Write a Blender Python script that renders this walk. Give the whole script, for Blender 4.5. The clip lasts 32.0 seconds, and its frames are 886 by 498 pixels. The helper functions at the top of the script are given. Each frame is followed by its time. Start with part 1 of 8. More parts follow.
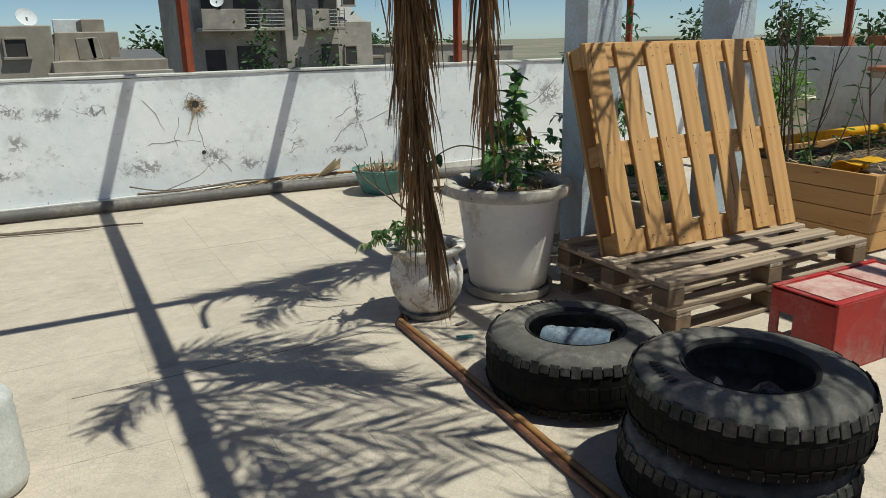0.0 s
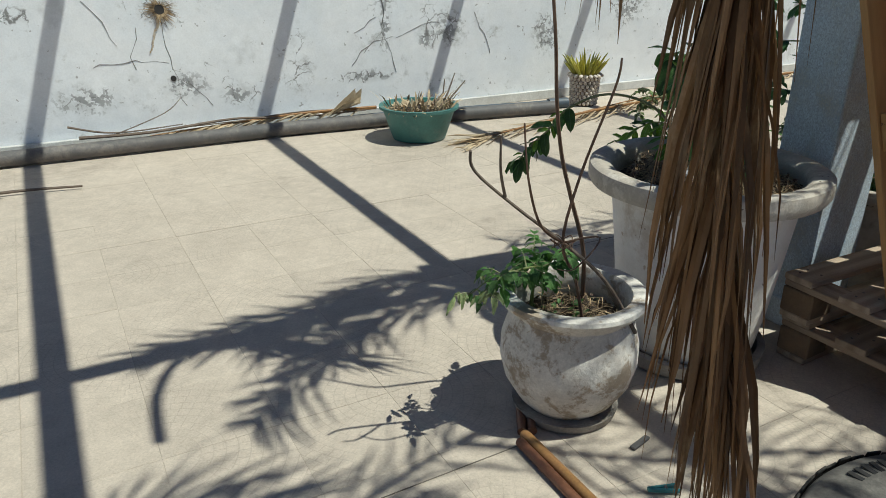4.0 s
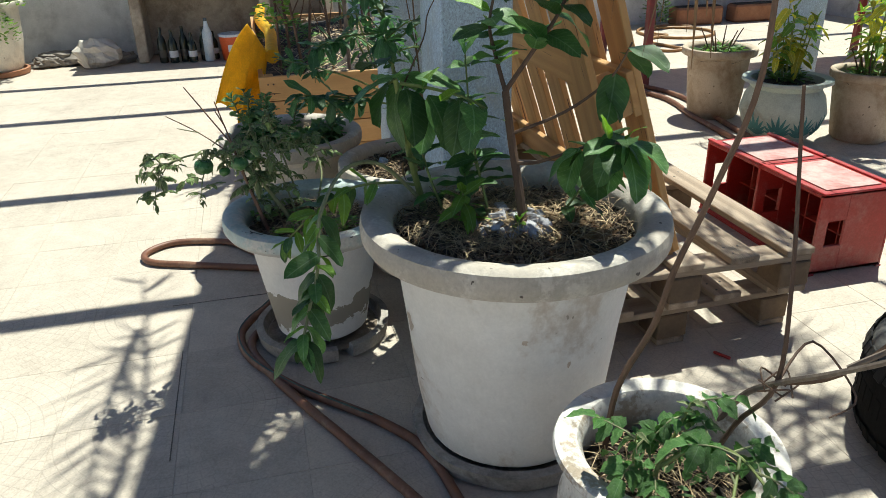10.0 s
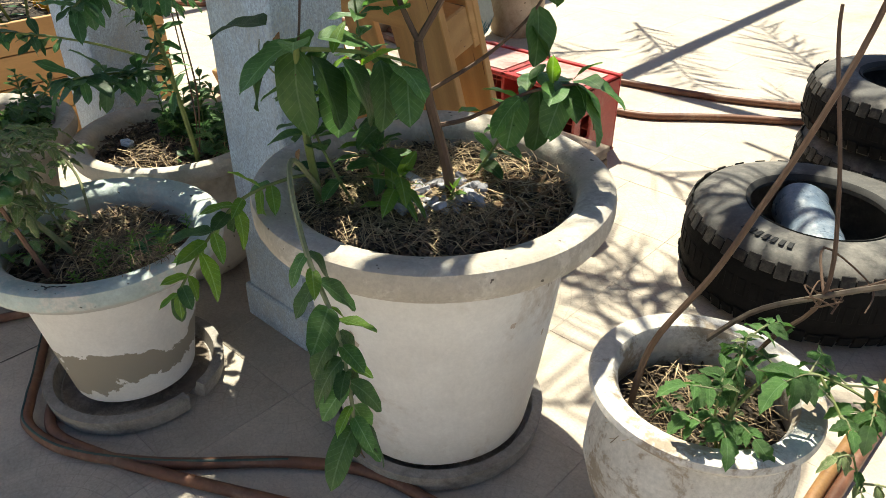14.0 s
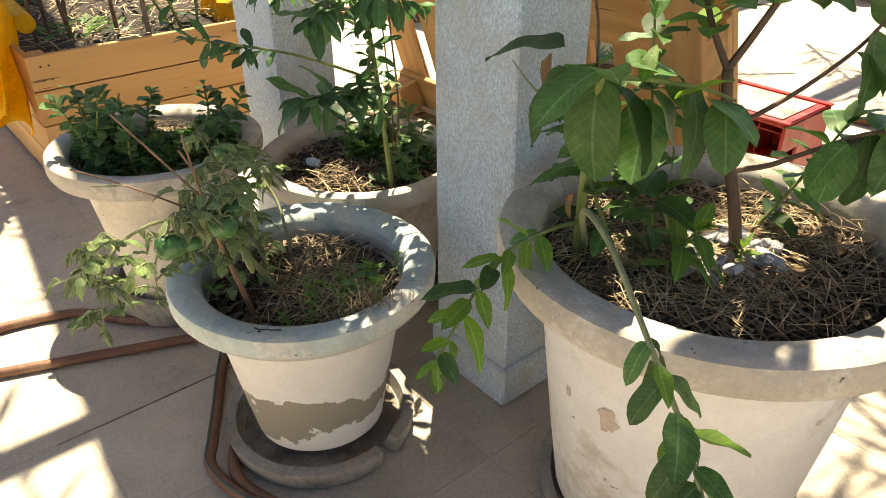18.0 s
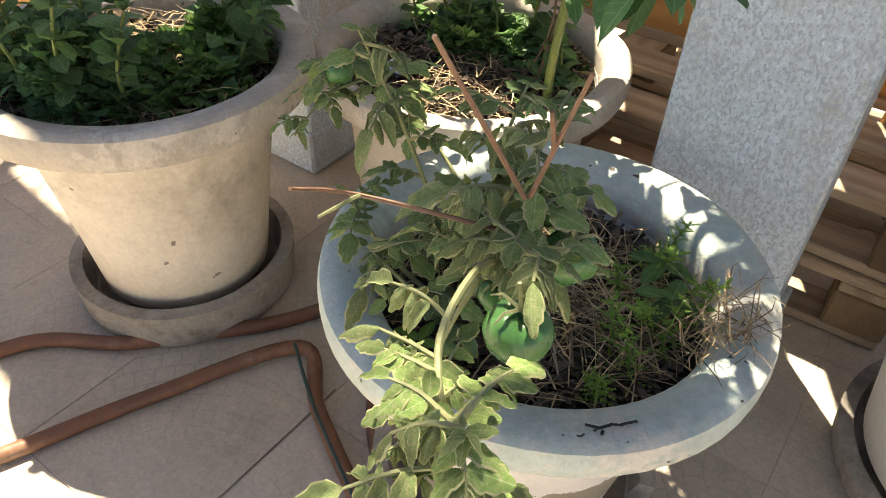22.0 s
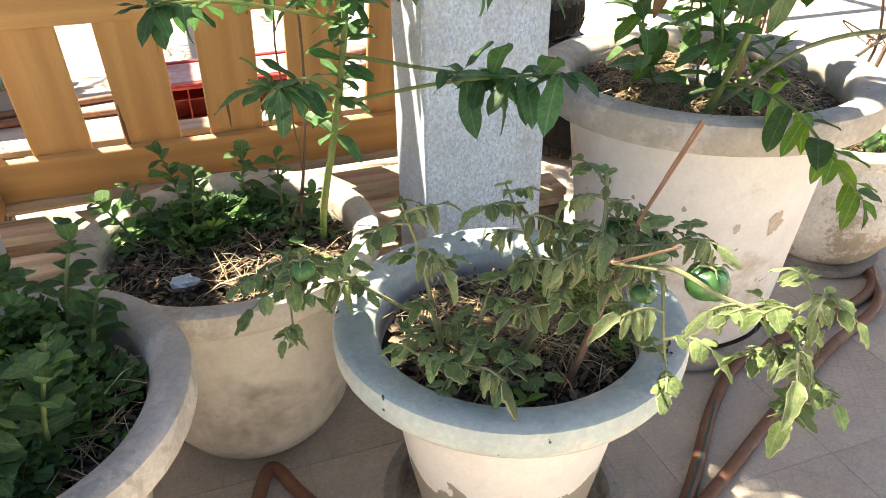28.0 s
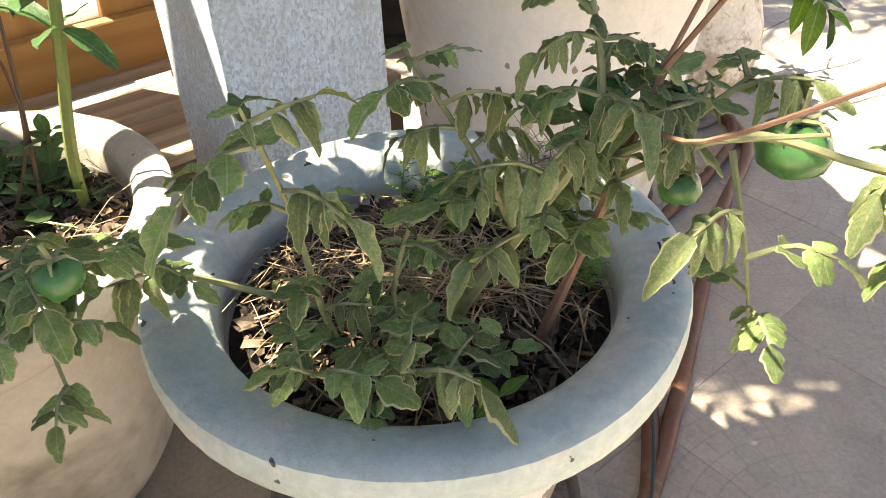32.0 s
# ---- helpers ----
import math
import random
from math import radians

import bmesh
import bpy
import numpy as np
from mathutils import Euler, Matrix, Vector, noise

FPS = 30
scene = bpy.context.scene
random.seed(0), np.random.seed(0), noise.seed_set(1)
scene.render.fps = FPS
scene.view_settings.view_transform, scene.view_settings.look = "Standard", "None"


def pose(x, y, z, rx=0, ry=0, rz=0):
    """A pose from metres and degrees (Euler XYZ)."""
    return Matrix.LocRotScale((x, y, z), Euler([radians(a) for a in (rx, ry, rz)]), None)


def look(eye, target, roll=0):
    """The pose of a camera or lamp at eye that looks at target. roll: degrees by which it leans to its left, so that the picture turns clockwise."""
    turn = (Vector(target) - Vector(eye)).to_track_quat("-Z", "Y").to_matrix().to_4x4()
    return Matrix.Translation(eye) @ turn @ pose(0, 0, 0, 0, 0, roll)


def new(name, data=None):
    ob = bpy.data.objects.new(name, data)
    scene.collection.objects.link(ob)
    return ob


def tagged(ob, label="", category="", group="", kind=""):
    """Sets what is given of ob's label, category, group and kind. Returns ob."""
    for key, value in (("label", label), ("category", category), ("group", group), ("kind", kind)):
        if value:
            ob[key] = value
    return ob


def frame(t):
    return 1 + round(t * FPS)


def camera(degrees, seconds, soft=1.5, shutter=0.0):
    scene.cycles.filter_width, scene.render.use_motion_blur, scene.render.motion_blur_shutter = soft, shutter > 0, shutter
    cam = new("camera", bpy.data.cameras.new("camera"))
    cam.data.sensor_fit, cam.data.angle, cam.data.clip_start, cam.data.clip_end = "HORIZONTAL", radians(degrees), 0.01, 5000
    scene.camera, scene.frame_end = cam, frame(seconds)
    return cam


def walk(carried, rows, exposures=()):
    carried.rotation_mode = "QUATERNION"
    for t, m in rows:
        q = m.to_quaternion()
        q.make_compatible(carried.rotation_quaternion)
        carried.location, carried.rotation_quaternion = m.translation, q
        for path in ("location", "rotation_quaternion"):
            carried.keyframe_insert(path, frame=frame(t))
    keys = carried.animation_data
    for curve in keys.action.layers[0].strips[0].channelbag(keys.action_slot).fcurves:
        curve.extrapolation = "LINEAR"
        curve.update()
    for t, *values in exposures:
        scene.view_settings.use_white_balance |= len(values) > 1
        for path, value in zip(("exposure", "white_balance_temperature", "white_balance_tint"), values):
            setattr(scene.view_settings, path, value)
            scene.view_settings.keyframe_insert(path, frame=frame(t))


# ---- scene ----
cam = camera(62.2, 32.0, soft=0.5)
PATH = [
    (0, (0.425, 0.02, 1.312), (1.324, 1.718, 0.758), -1.2),
    (0.5, (0.507, 0.164, 1.279), (1.389, 1.853, 0.67), 0.7),
    (1, (0.576, 0.378, 1.22), (1.565, 2.012, 0.628), 2.7),
    (1.1, (0.583, 0.417, 1.218), (1.549, 2.052, 0.591), 1.4),
    (1.5, (0.628, 0.566, 1.219), (1.571, 2.213, 0.59), 0.9),
    (2, (0.819, 0.809, 1.136), (1.647, 2.52, 0.513), 0.1),
    (2.5, (0.944, 1.036, 1.166), (1.628, 2.785, 0.478), 0.2),
    (4.5, (0.827, 2.03, 1.173), (1.928, 3.513, 0.406), 0.8),
    (5, (0.878, 2.312, 1.147), (2.264, 3.565, 0.433), 1.8),
    (5.5, (0.907, 2.548, 1.146), (2.405, 3.603, 0.345), 0.8),
    (6, (0.963, 2.743, 1.16), (2.645, 3.444, 0.337), 1.6),
    (6.5, (0.959, 2.949, 1.175), (2.751, 3.31, 0.364), 1),
    (7, (1.004, 3.124, 1.19), (2.772, 3.194, 0.258), 0.7),
    (7.5, (1.063, 3.287, 1.166), (2.825, 3.254, 0.22), 0),
    (8, (1.156, 3.387, 1.144), (2.773, 3.246, -0.024), -0.4),
    (8.5, (1.167, 3.482, 1.172), (2.779, 3.195, 0.024), 0.1),
    (9, (1.136, 3.597, 1.16), (2.728, 3.082, 0.065), 2.3),
    (9.5, (1.106, 3.666, 1.167), (2.802, 3.161, 0.235), -0.3),
    (10, (1.094, 3.689, 1.177), (2.856, 3.254, 0.337), -1.3),
    (10.5, (1.105, 3.725, 1.188), (2.905, 3.269, 0.446), 0.3),
    (11, (1.09, 3.72, 1.173), (2.921, 3.31, 0.48), 0.1),
    (11.5, (1.141, 3.751, 1.159), (2.861, 3.193, 0.303), -0.1),
    (12, (1.298, 3.847, 1.201), (2.872, 3.12, 0.203), -2.7),
    (12.5, (1.383, 3.913, 1.195), (2.844, 3.023, 0.159), -1.2),
    (13, (1.481, 3.985, 1.194), (2.608, 2.699, 0.156), 1.7),
    (13.5, (1.53, 4.082, 1.197), (2.569, 2.757, 0.118), 0.6),
    (14, (1.651, 4.078, 1.184), (2.802, 2.821, 0.137), 0.2),
    (14.5, (1.7491, 4.0749, 1.1735), (3.0642, 2.8569, 0.2864), -2.53),
    (15, (1.823, 4.0563, 1.2083), (3.1823, 2.961, 0.2322), -2.74),
    (15.5, (1.8015, 4.0808, 1.1157), (3.2875, 2.975, 0.3616), -1.92),
    (17.5, (1.9583, 4.1006, 1.1115), (3.3134, 2.8736, 0.3003), -1.29),
    (18, (1.9976, 4.1362, 1.1432), (3.3241, 3.0411, 0.1229), -0.49),
    (18.5, (2.0599, 4.1975, 1.1383), (3.4152, 3.1853, 0.0712), 2.28),
    (19, (2.1307, 4.2243, 1.1096), (3.4932, 3.2544, 0.0129), 3),
    (19.5, (2.2646, 4.2058, 1.0989), (3.6737, 3.3398, -0.0257), 1.69),
    (20, (2.3432, 4.2003, 1.0654), (3.7773, 3.3718, -0.0557), 4.52),
    (20.5, (2.4346, 4.1868, 1.0339), (3.7804, 3.3143, -0.1609), 6.38),
    (21, (2.5669, 4.1789, 0.9991), (3.7778, 3.0973, -0.1687), 4.7),
    (21.5, (2.705, 4.185, 0.971), (3.768, 3.045, -0.27), 4.1),
    (22, (2.8439, 4.1501, 0.9438), (3.691, 2.8967, -0.3644), 2.94),
    (22.5, (2.9268, 4.2045, 0.8914), (3.5567, 2.7915, -0.3762), 4.68),
    (23, (2.9706, 4.194, 0.9747), (3.2569, 2.8843, -0.5094), 2.64),
    (23.5, (3.0749, 4.2691, 1.0541), (3.2181, 2.8775, -0.3752), -2.18),
    (24, (3.1548, 4.245, 1.0115), (3.0885, 2.7234, -0.2848), -1.75),
    (24.5, (3.2532, 4.1787, 1.0007), (2.9744, 2.6986, -0.3152), -1.48),
    (26.5, (3.4386, 4.2765, 0.9902), (2.8056, 2.7683, -0.1607), -1.42),
    (27, (3.453, 4.3029, 1.0185), (2.8425, 2.7353, -0.0631), -2.42),
    (27.5, (3.4722, 4.3373, 1.0158), (2.8904, 2.7084, 0.0115), -2.11),
    (28, (3.4628, 4.3726, 1.0158), (2.8979, 2.7378, 0.0116), -0.84),
    (28.5, (3.4713, 4.4268, 1.0434), (2.9166, 2.756, 0.0942), -0.48),
    (29, (3.4863, 4.4578, 1.0403), (2.9952, 2.7299, 0.1609), -0.25),
    (29.5, (3.4825, 4.4697, 1.0318), (3.0194, 2.7624, 0.0985), -0.47),
    (30, (3.4637, 4.4146, 0.9836), (2.9006, 2.8434, -0.1182), -0.78),
    (30.5, (3.4355, 4.2078, 0.9046), (2.6106, 2.7886, -0.2379), -0.31),
    (31, (3.4048, 4.0741, 0.8699), (2.4468, 2.7894, -0.3266), -1.88),
    (31.5, (3.4174, 4.0529, 0.8376), (2.4798, 2.8478, -0.4542), -1.23),
    (32, (3.4107, 4.0229, 0.8283), (2.4208, 2.7762, -0.3825), -2.27),
]
EXPOSURES = [(0.0, -0.22, 6650, -2), (2.5, -0.15, 6550, -2), (5.0, -0.32, 6350, -1), (6.0, -0.2, 6450, -1), (7.0, 0.05, 6350, -2), (8.0, 0.12, 6450, -2), (9.0, 0.52, 6400, -2), (11.0, 0.51, 6550, -2), (13.0, 0.74, 6800, 0), (15.5, 1.09, 8200, 3), (18.0, 1.45, 9000, 5), (19.0, 0.95, 8350, 5), (20.0, 0.65, 7800, 4), (21.0, 1.17, 8400, 4), (22.0, 1.77, 8650, 7), (23.0, 2.29, 9050, 8), (24.5, 2.09, 7950, 5), (28.0, 2.04, 8100, 7), (32.0, 2.07, 8500, 8)]
walk(cam, [(t, look(eye, target, roll)) for t, eye, target, roll in PATH], EXPOSURES)

SUN = Vector((0.335, -0.325, 1.0))
world = bpy.data.worlds.new("sky")
scene.world = world
world.use_nodes = True
wn = world.node_tree.nodes
wl = world.node_tree.links
sky = wn.new("ShaderNodeTexSky")
sky.sky_type = "NISHITA"
sky.sun_disc = False
sky.sun_elevation = math.atan2(1.0, math.hypot(SUN.x, SUN.y))
sky.sun_rotation = math.atan2(SUN.x, SUN.y)
sky.air_density, sky.dust_density, sky.ozone_density = 0.6, 0.7, 2.2
sky.altitude = 1500
wl.new(sky.outputs["Color"], wn["Background"].inputs["Color"])
wn["Background"].inputs["Strength"].default_value = 0.104
sun_data = bpy.data.lights.new("sun", "SUN")
sun_data.energy, sun_data.angle, sun_data.color = 5.1, radians(0.6), (1.0, 0.965, 0.91)
sun = new("sun", sun_data)
sun.matrix_world = look(SUN * 20, (0, 0, 0))


# ---- materials ----
def mat(name, base, other, rough=0.8, scale=9.0, mixed=0.5, stain=None, stain_scale=2.5, stain_at=0.6, stain_soft=0.12, bump=0.15, bump_scale=90.0,
        metal=0.0, vary=0.0, wave=None, stretch=(1, 1, 1), sheen=0.0, through_light=0.0, island=False, grain=0.14, dots=None, veins=0.0):
    """A surface of two tones mixed by noise, with stains of a third, fine relief and a change from piece to piece."""
    m = bpy.data.materials.new(name)
    m.use_nodes = True
    t = m.node_tree
    n, l = t.nodes, t.links
    b = n["Principled BSDF"]
    co = n.new("ShaderNodeTexCoord")
    mp = n.new("ShaderNodeMapping")
    mp.inputs["Scale"].default_value = stretch
    l.new(co.outputs["Object"], mp.inputs["Vector"])
    where = mp.outputs["Vector"]
    info = n.new("ShaderNodeObjectInfo")
    if vary or wave:
        add = n.new("ShaderNodeVectorMath")
        add.operation = "MULTIPLY_ADD"
        one = n.new("ShaderNodeCombineXYZ")
        for i in range(3):
            l.new(info.outputs["Random"], one.inputs[i])
        add.inputs[1].default_value = (7, 11, 5)
        l.new(one.outputs[0], add.inputs[0])
        l.new(where, add.inputs[2])
        where = add.outputs[0]

    def noise_at(s, detail=5.0, rough_=0.6, dist=0.0):
        k = n.new("ShaderNodeTexNoise")
        k.inputs["Scale"].default_value, k.inputs["Detail"].default_value, k.inputs["Roughness"].default_value = s, detail, rough_
        k.inputs["Distortion"].default_value = dist
        l.new(where, k.inputs["Vector"])
        return k.outputs["Fac"]

    def ramp(fac, at, soft):
        r = n.new("ShaderNodeMapRange")
        r.interpolation_type = "SMOOTHSTEP"
        r.inputs["From Min"].default_value, r.inputs["From Max"].default_value = at - soft, at + soft
        l.new(fac, r.inputs["Value"])
        return r.outputs["Result"]

    def mix(fac, a, c):
        k = n.new("ShaderNodeMix")
        k.data_type = "RGBA"
        for sock, v in ((k.inputs[0], fac), (k.inputs[6], a), (k.inputs[7], c)):
            if isinstance(v, (tuple, float, int)):
                sock.default_value = (*v, 1) if isinstance(v, tuple) else v
            else:
                l.new(v, sock)
        return k.outputs[2]

    if wave:
        w = n.new("ShaderNodeTexWave")
        w.inputs["Scale"].default_value, w.inputs["Distortion"].default_value, w.inputs["Detail"].default_value = wave[0], wave[1], 4.0
        w.inputs["Detail Scale"].default_value = 1.5
        w.bands_direction = wave[2]
        l.new(where, w.inputs["Vector"])
        fac = mix(0.45, w.outputs["Color"], noise_at(scale))
        col = mix(ramp(fac, mixed, 0.35), base, other)
    else:
        col = mix(ramp(noise_at(scale, 6.0), mixed, 0.22), base, other)
    if stain:
        big = n.new("ShaderNodeMath")
        big.operation = "MULTIPLY_ADD"
        l.new(noise_at(stain_scale * 9, 5.0, 0.7), big.inputs[0])
        big.inputs[1].default_value = 0.3
        small = n.new("ShaderNodeMath")
        small.operation = "MULTIPLY"
        l.new(noise_at(stain_scale, 6.0, 0.65, 0.4), small.inputs[0])
        small.inputs[1].default_value = 0.85
        l.new(small.outputs[0], big.inputs[2])
        col = mix(ramp(big.outputs[0], stain_at, stain_soft), col, stain)
    if vary or island:
        hv = n.new("ShaderNodeHueSaturation")
        mr = n.new("ShaderNodeMapRange")
        mr.inputs["To Min"].default_value, mr.inputs["To Max"].default_value = 1 - (vary or 0.3), 1 + (vary or 0.3)
        if island:
            geo = n.new("ShaderNodeNewGeometry")
            l.new(geo.outputs["Random Per Island"], mr.inputs["Value"])
        else:
            l.new(info.outputs["Random"], mr.inputs["Value"])
        l.new(mr.outputs["Result"], hv.inputs["Value"])
        l.new(col, hv.inputs["Color"])
        col = hv.outputs["Color"]
    if grain:
        for s_, amt in ((max(bump_scale * 1.6, 120.0), grain), (scale * 4.5, grain * 0.7)):
            gr = n.new("ShaderNodeMapRange")
            gr.inputs["From Min"].default_value, gr.inputs["From Max"].default_value = 0.3, 0.7
            gr.inputs["To Min"].default_value, gr.inputs["To Max"].default_value = 1 - amt, 1 + amt
            l.new(noise_at(s_, 4.0, 0.7), gr.inputs["Value"])
            gv = n.new("ShaderNodeHueSaturation")
            l.new(gr.outputs["Result"], gv.inputs["Value"])
            l.new(col, gv.inputs["Color"])
            col = gv.outputs["Color"]
    if veins:
        loc = n.new("ShaderNodeSeparateXYZ")
        l.new(co.outputs["Object"], loc.inputs[0])

        def calc(op, p, q=None):
            k = n.new("ShaderNodeMath")
            k.operation = op
            for i, v in enumerate((p, q)):
                if isinstance(v, (int, float)):
                    k.inputs[i].default_value = v
                elif v is not None:
                    l.new(v, k.inputs[i])
            return k.outputs[0]

        off = calc("ABSOLUTE", loc.outputs[1])
        rib = calc("FRACT", calc("MULTIPLY", calc("SUBTRACT", loc.outputs[0], calc("MULTIPLY", off, 0.9)), 9.0))
        side_vein = calc("GREATER_THAN", calc("ABSOLUTE", calc("SUBTRACT", rib, 0.5)), 0.45)
        mid_vein = calc("LESS_THAN", off, 0.014)
        net = calc("MAXIMUM", calc("MULTIPLY", side_vein, 0.6), mid_vein)
        pale = n.new("ShaderNodeHueSaturation")
        pale.inputs["Saturation"].default_value, pale.inputs["Value"].default_value = 0.75, 1.7
        l.new(col, pale.inputs["Color"])
        col = mix(calc("MULTIPLY", net, veins), col, pale.outputs["Color"])
    if dots:
        col = mix(ramp(noise_at(dots[1], 2.0, 0.5), dots[2], 0.012), col, dots[0])
    l.new(col, b.inputs["Base Color"])
    b.inputs["Metallic"].default_value = metal
    rr = n.new("ShaderNodeMapRange")
    rr.inputs["To Min"].default_value, rr.inputs["To Max"].default_value = max(rough - 0.12, 0.03), min(rough + 0.12, 1)
    l.new(noise_at(scale * 2.3), rr.inputs["Value"])
    l.new(rr.outputs["Result"], b.inputs["Roughness"])
    if bump:
        bp = n.new("ShaderNodeBump")
        bp.inputs["Strength"].default_value, bp.inputs["Distance"].default_value = min(bump * 2, 1), 0.004 * max(bump, 0.25) * 2
        l.new(noise_at(bump_scale, 6.0, 0.65), bp.inputs["Height"])
        l.new(bp.outputs["Normal"], b.inputs["Normal"])
    if through_light:
        b.inputs["Specular IOR Level"].default_value = 0.35
        tr = n.new("ShaderNodeBsdfTranslucent")
        bright = n.new("ShaderNodeHueSaturation")
        bright.inputs["Saturation"].default_value, bright.inputs["Value"].default_value = 1.15, 1.5
        l.new(col, bright.inputs["Color"])
        l.new(bright.outputs["Color"], tr.inputs["Color"])
        ms = n.new("ShaderNodeMixShader")
        ms.inputs[0].default_value = through_light
        l.new(b.outputs[0], ms.inputs[1])
        l.new(tr.outputs[0], ms.inputs[2])
        l.new(ms.outputs[0], n["Material Output"].inputs["Surface"])
    return m


def tile_material():
    """Beige pressed-concrete paving: grain, dirt, and the faint pressed fan of small setts."""
    m = mat("paving", (0.515, 0.447, 0.368), (0.46, 0.397, 0.325), rough=0.75, scale=3.0, mixed=0.55, stain=(0.33, 0.28, 0.23), stain_scale=1.3, stain_at=0.72, stain_soft=0.14,
            bump=0.0, vary=0.035)
    t = m.node_tree
    n, l = t.nodes, t.links
    geo = n.new("ShaderNodeNewGeometry")
    off = n.new("ShaderNodeVectorMath")
    off.operation = "SUBTRACT"
    off.inputs[1].default_value = (3.385 - 30.195, 3.985 - 30.195, 0)
    l.new(geo.outputs["Position"], off.inputs[0])
    mod = n.new("ShaderNodeVectorMath")
    mod.operation = "MODULO"
    mod.inputs[1].default_value = (0.61, 0.61, 9)
    l.new(off.outputs[0], mod.inputs[0])
    centred = n.new("ShaderNodeVectorMath")
    centred.operation = "SUBTRACT"
    centred.inputs[1].default_value = (0.305, 0.305, 0)
    l.new(mod.outputs[0], centred.inputs[0])
    fold = n.new("ShaderNodeVectorMath")
    fold.operation = "ABSOLUTE"
    l.new(centred.outputs[0], fold.inputs[0])
    ln = n.new("ShaderNodeVectorMath")
    ln.operation = "LENGTH"
    flat = n.new("ShaderNodeVectorMath")
    flat.operation = "MULTIPLY"
    flat.inputs[1].default_value = (1, 1, 0)
    l.new(fold.outputs[0], flat.inputs[0])
    l.new(flat.outputs[0], ln.inputs[0])
    sep = n.new("ShaderNodeSeparateXYZ")
    l.new(flat.outputs[0], sep.inputs[0])

    def math_(op, a, c):
        k = n.new("ShaderNodeMath")
        k.operation = op
        for i, v in enumerate((a, c)):
            if isinstance(v, (int, float)):
                k.inputs[i].default_value = v
            elif v is not None:
                l.new(v, k.inputs[i])
        return k.outputs[0]

    ring = math_("DIVIDE", ln.outputs["Value"], 0.0305)
    ring_f = math_("FRACT", ring, None)
    ring_i = math_("FLOOR", ring, None)
    ang = math_("ARCTAN2", sep.outputs[1], sep.outputs[0])
    count = math_("ADD", math_("MULTIPLY", ring_i, 1.0), 1.0)
    ang_f = math_("FRACT", math_("MULTIPLY", math_("MULTIPLY", ang, count), 0.95), None)
    e1 = math_("ABSOLUTE", math_("SUBTRACT", ring_f, 0.5), None)
    e2 = math_("ABSOLUTE", math_("SUBTRACT", ang_f, 0.5), None)
    groove = math_("GREATER_THAN", math_("MAXIMUM", e1, e2), 0.45)
    wear = n.new("ShaderNodeTexNoise")
    wear.inputs["Scale"].default_value, wear.inputs["Detail"].default_value = 2.2, 6.0
    l.new(geo.outputs["Position"], wear.inputs["Vector"])
    keep = n.new("ShaderNodeMapRange")
    keep.inputs["From Min"].default_value, keep.inputs["From Max"].default_value = 0.40, 0.58
    l.new(wear.outputs["Fac"], keep.inputs["Value"])
    fine = n.new("ShaderNodeTexNoise")
    fine.inputs["Scale"].default_value, fine.inputs["Detail"].default_value = 160.0, 5.0
    l.new(geo.outputs["Position"], fine.inputs["Vector"])
    h = math_("ADD", math_("MULTIPLY", math_("MULTIPLY", groove, keep.outputs[0]), -0.9), math_("MULTIPLY", fine.outputs["Fac"], 0.5))
    bp = n.new("ShaderNodeBump")
    bp.inputs["Strength"].default_value, bp.inputs["Distance"].default_value = 0.5, 0.003
    l.new(h, bp.inputs["Height"])
    l.new(bp.outputs["Normal"], n["Principled BSDF"].inputs["Normal"])
    b = n["Principled BSDF"]
    src = b.inputs["Base Color"].links[0].from_socket
    dirt = n.new("ShaderNodeMix")
    dirt.data_type = "RGBA"
    l.new(math_("MULTIPLY", math_("MULTIPLY", groove, keep.outputs[0]), 0.22), dirt.inputs[0])
    l.new(src, dirt.inputs[6])
    dirt.inputs[7].default_value = (0.2, 0.175, 0.15, 1)
    l.new(dirt.outputs[2], b.inputs["Base Color"])
    return m


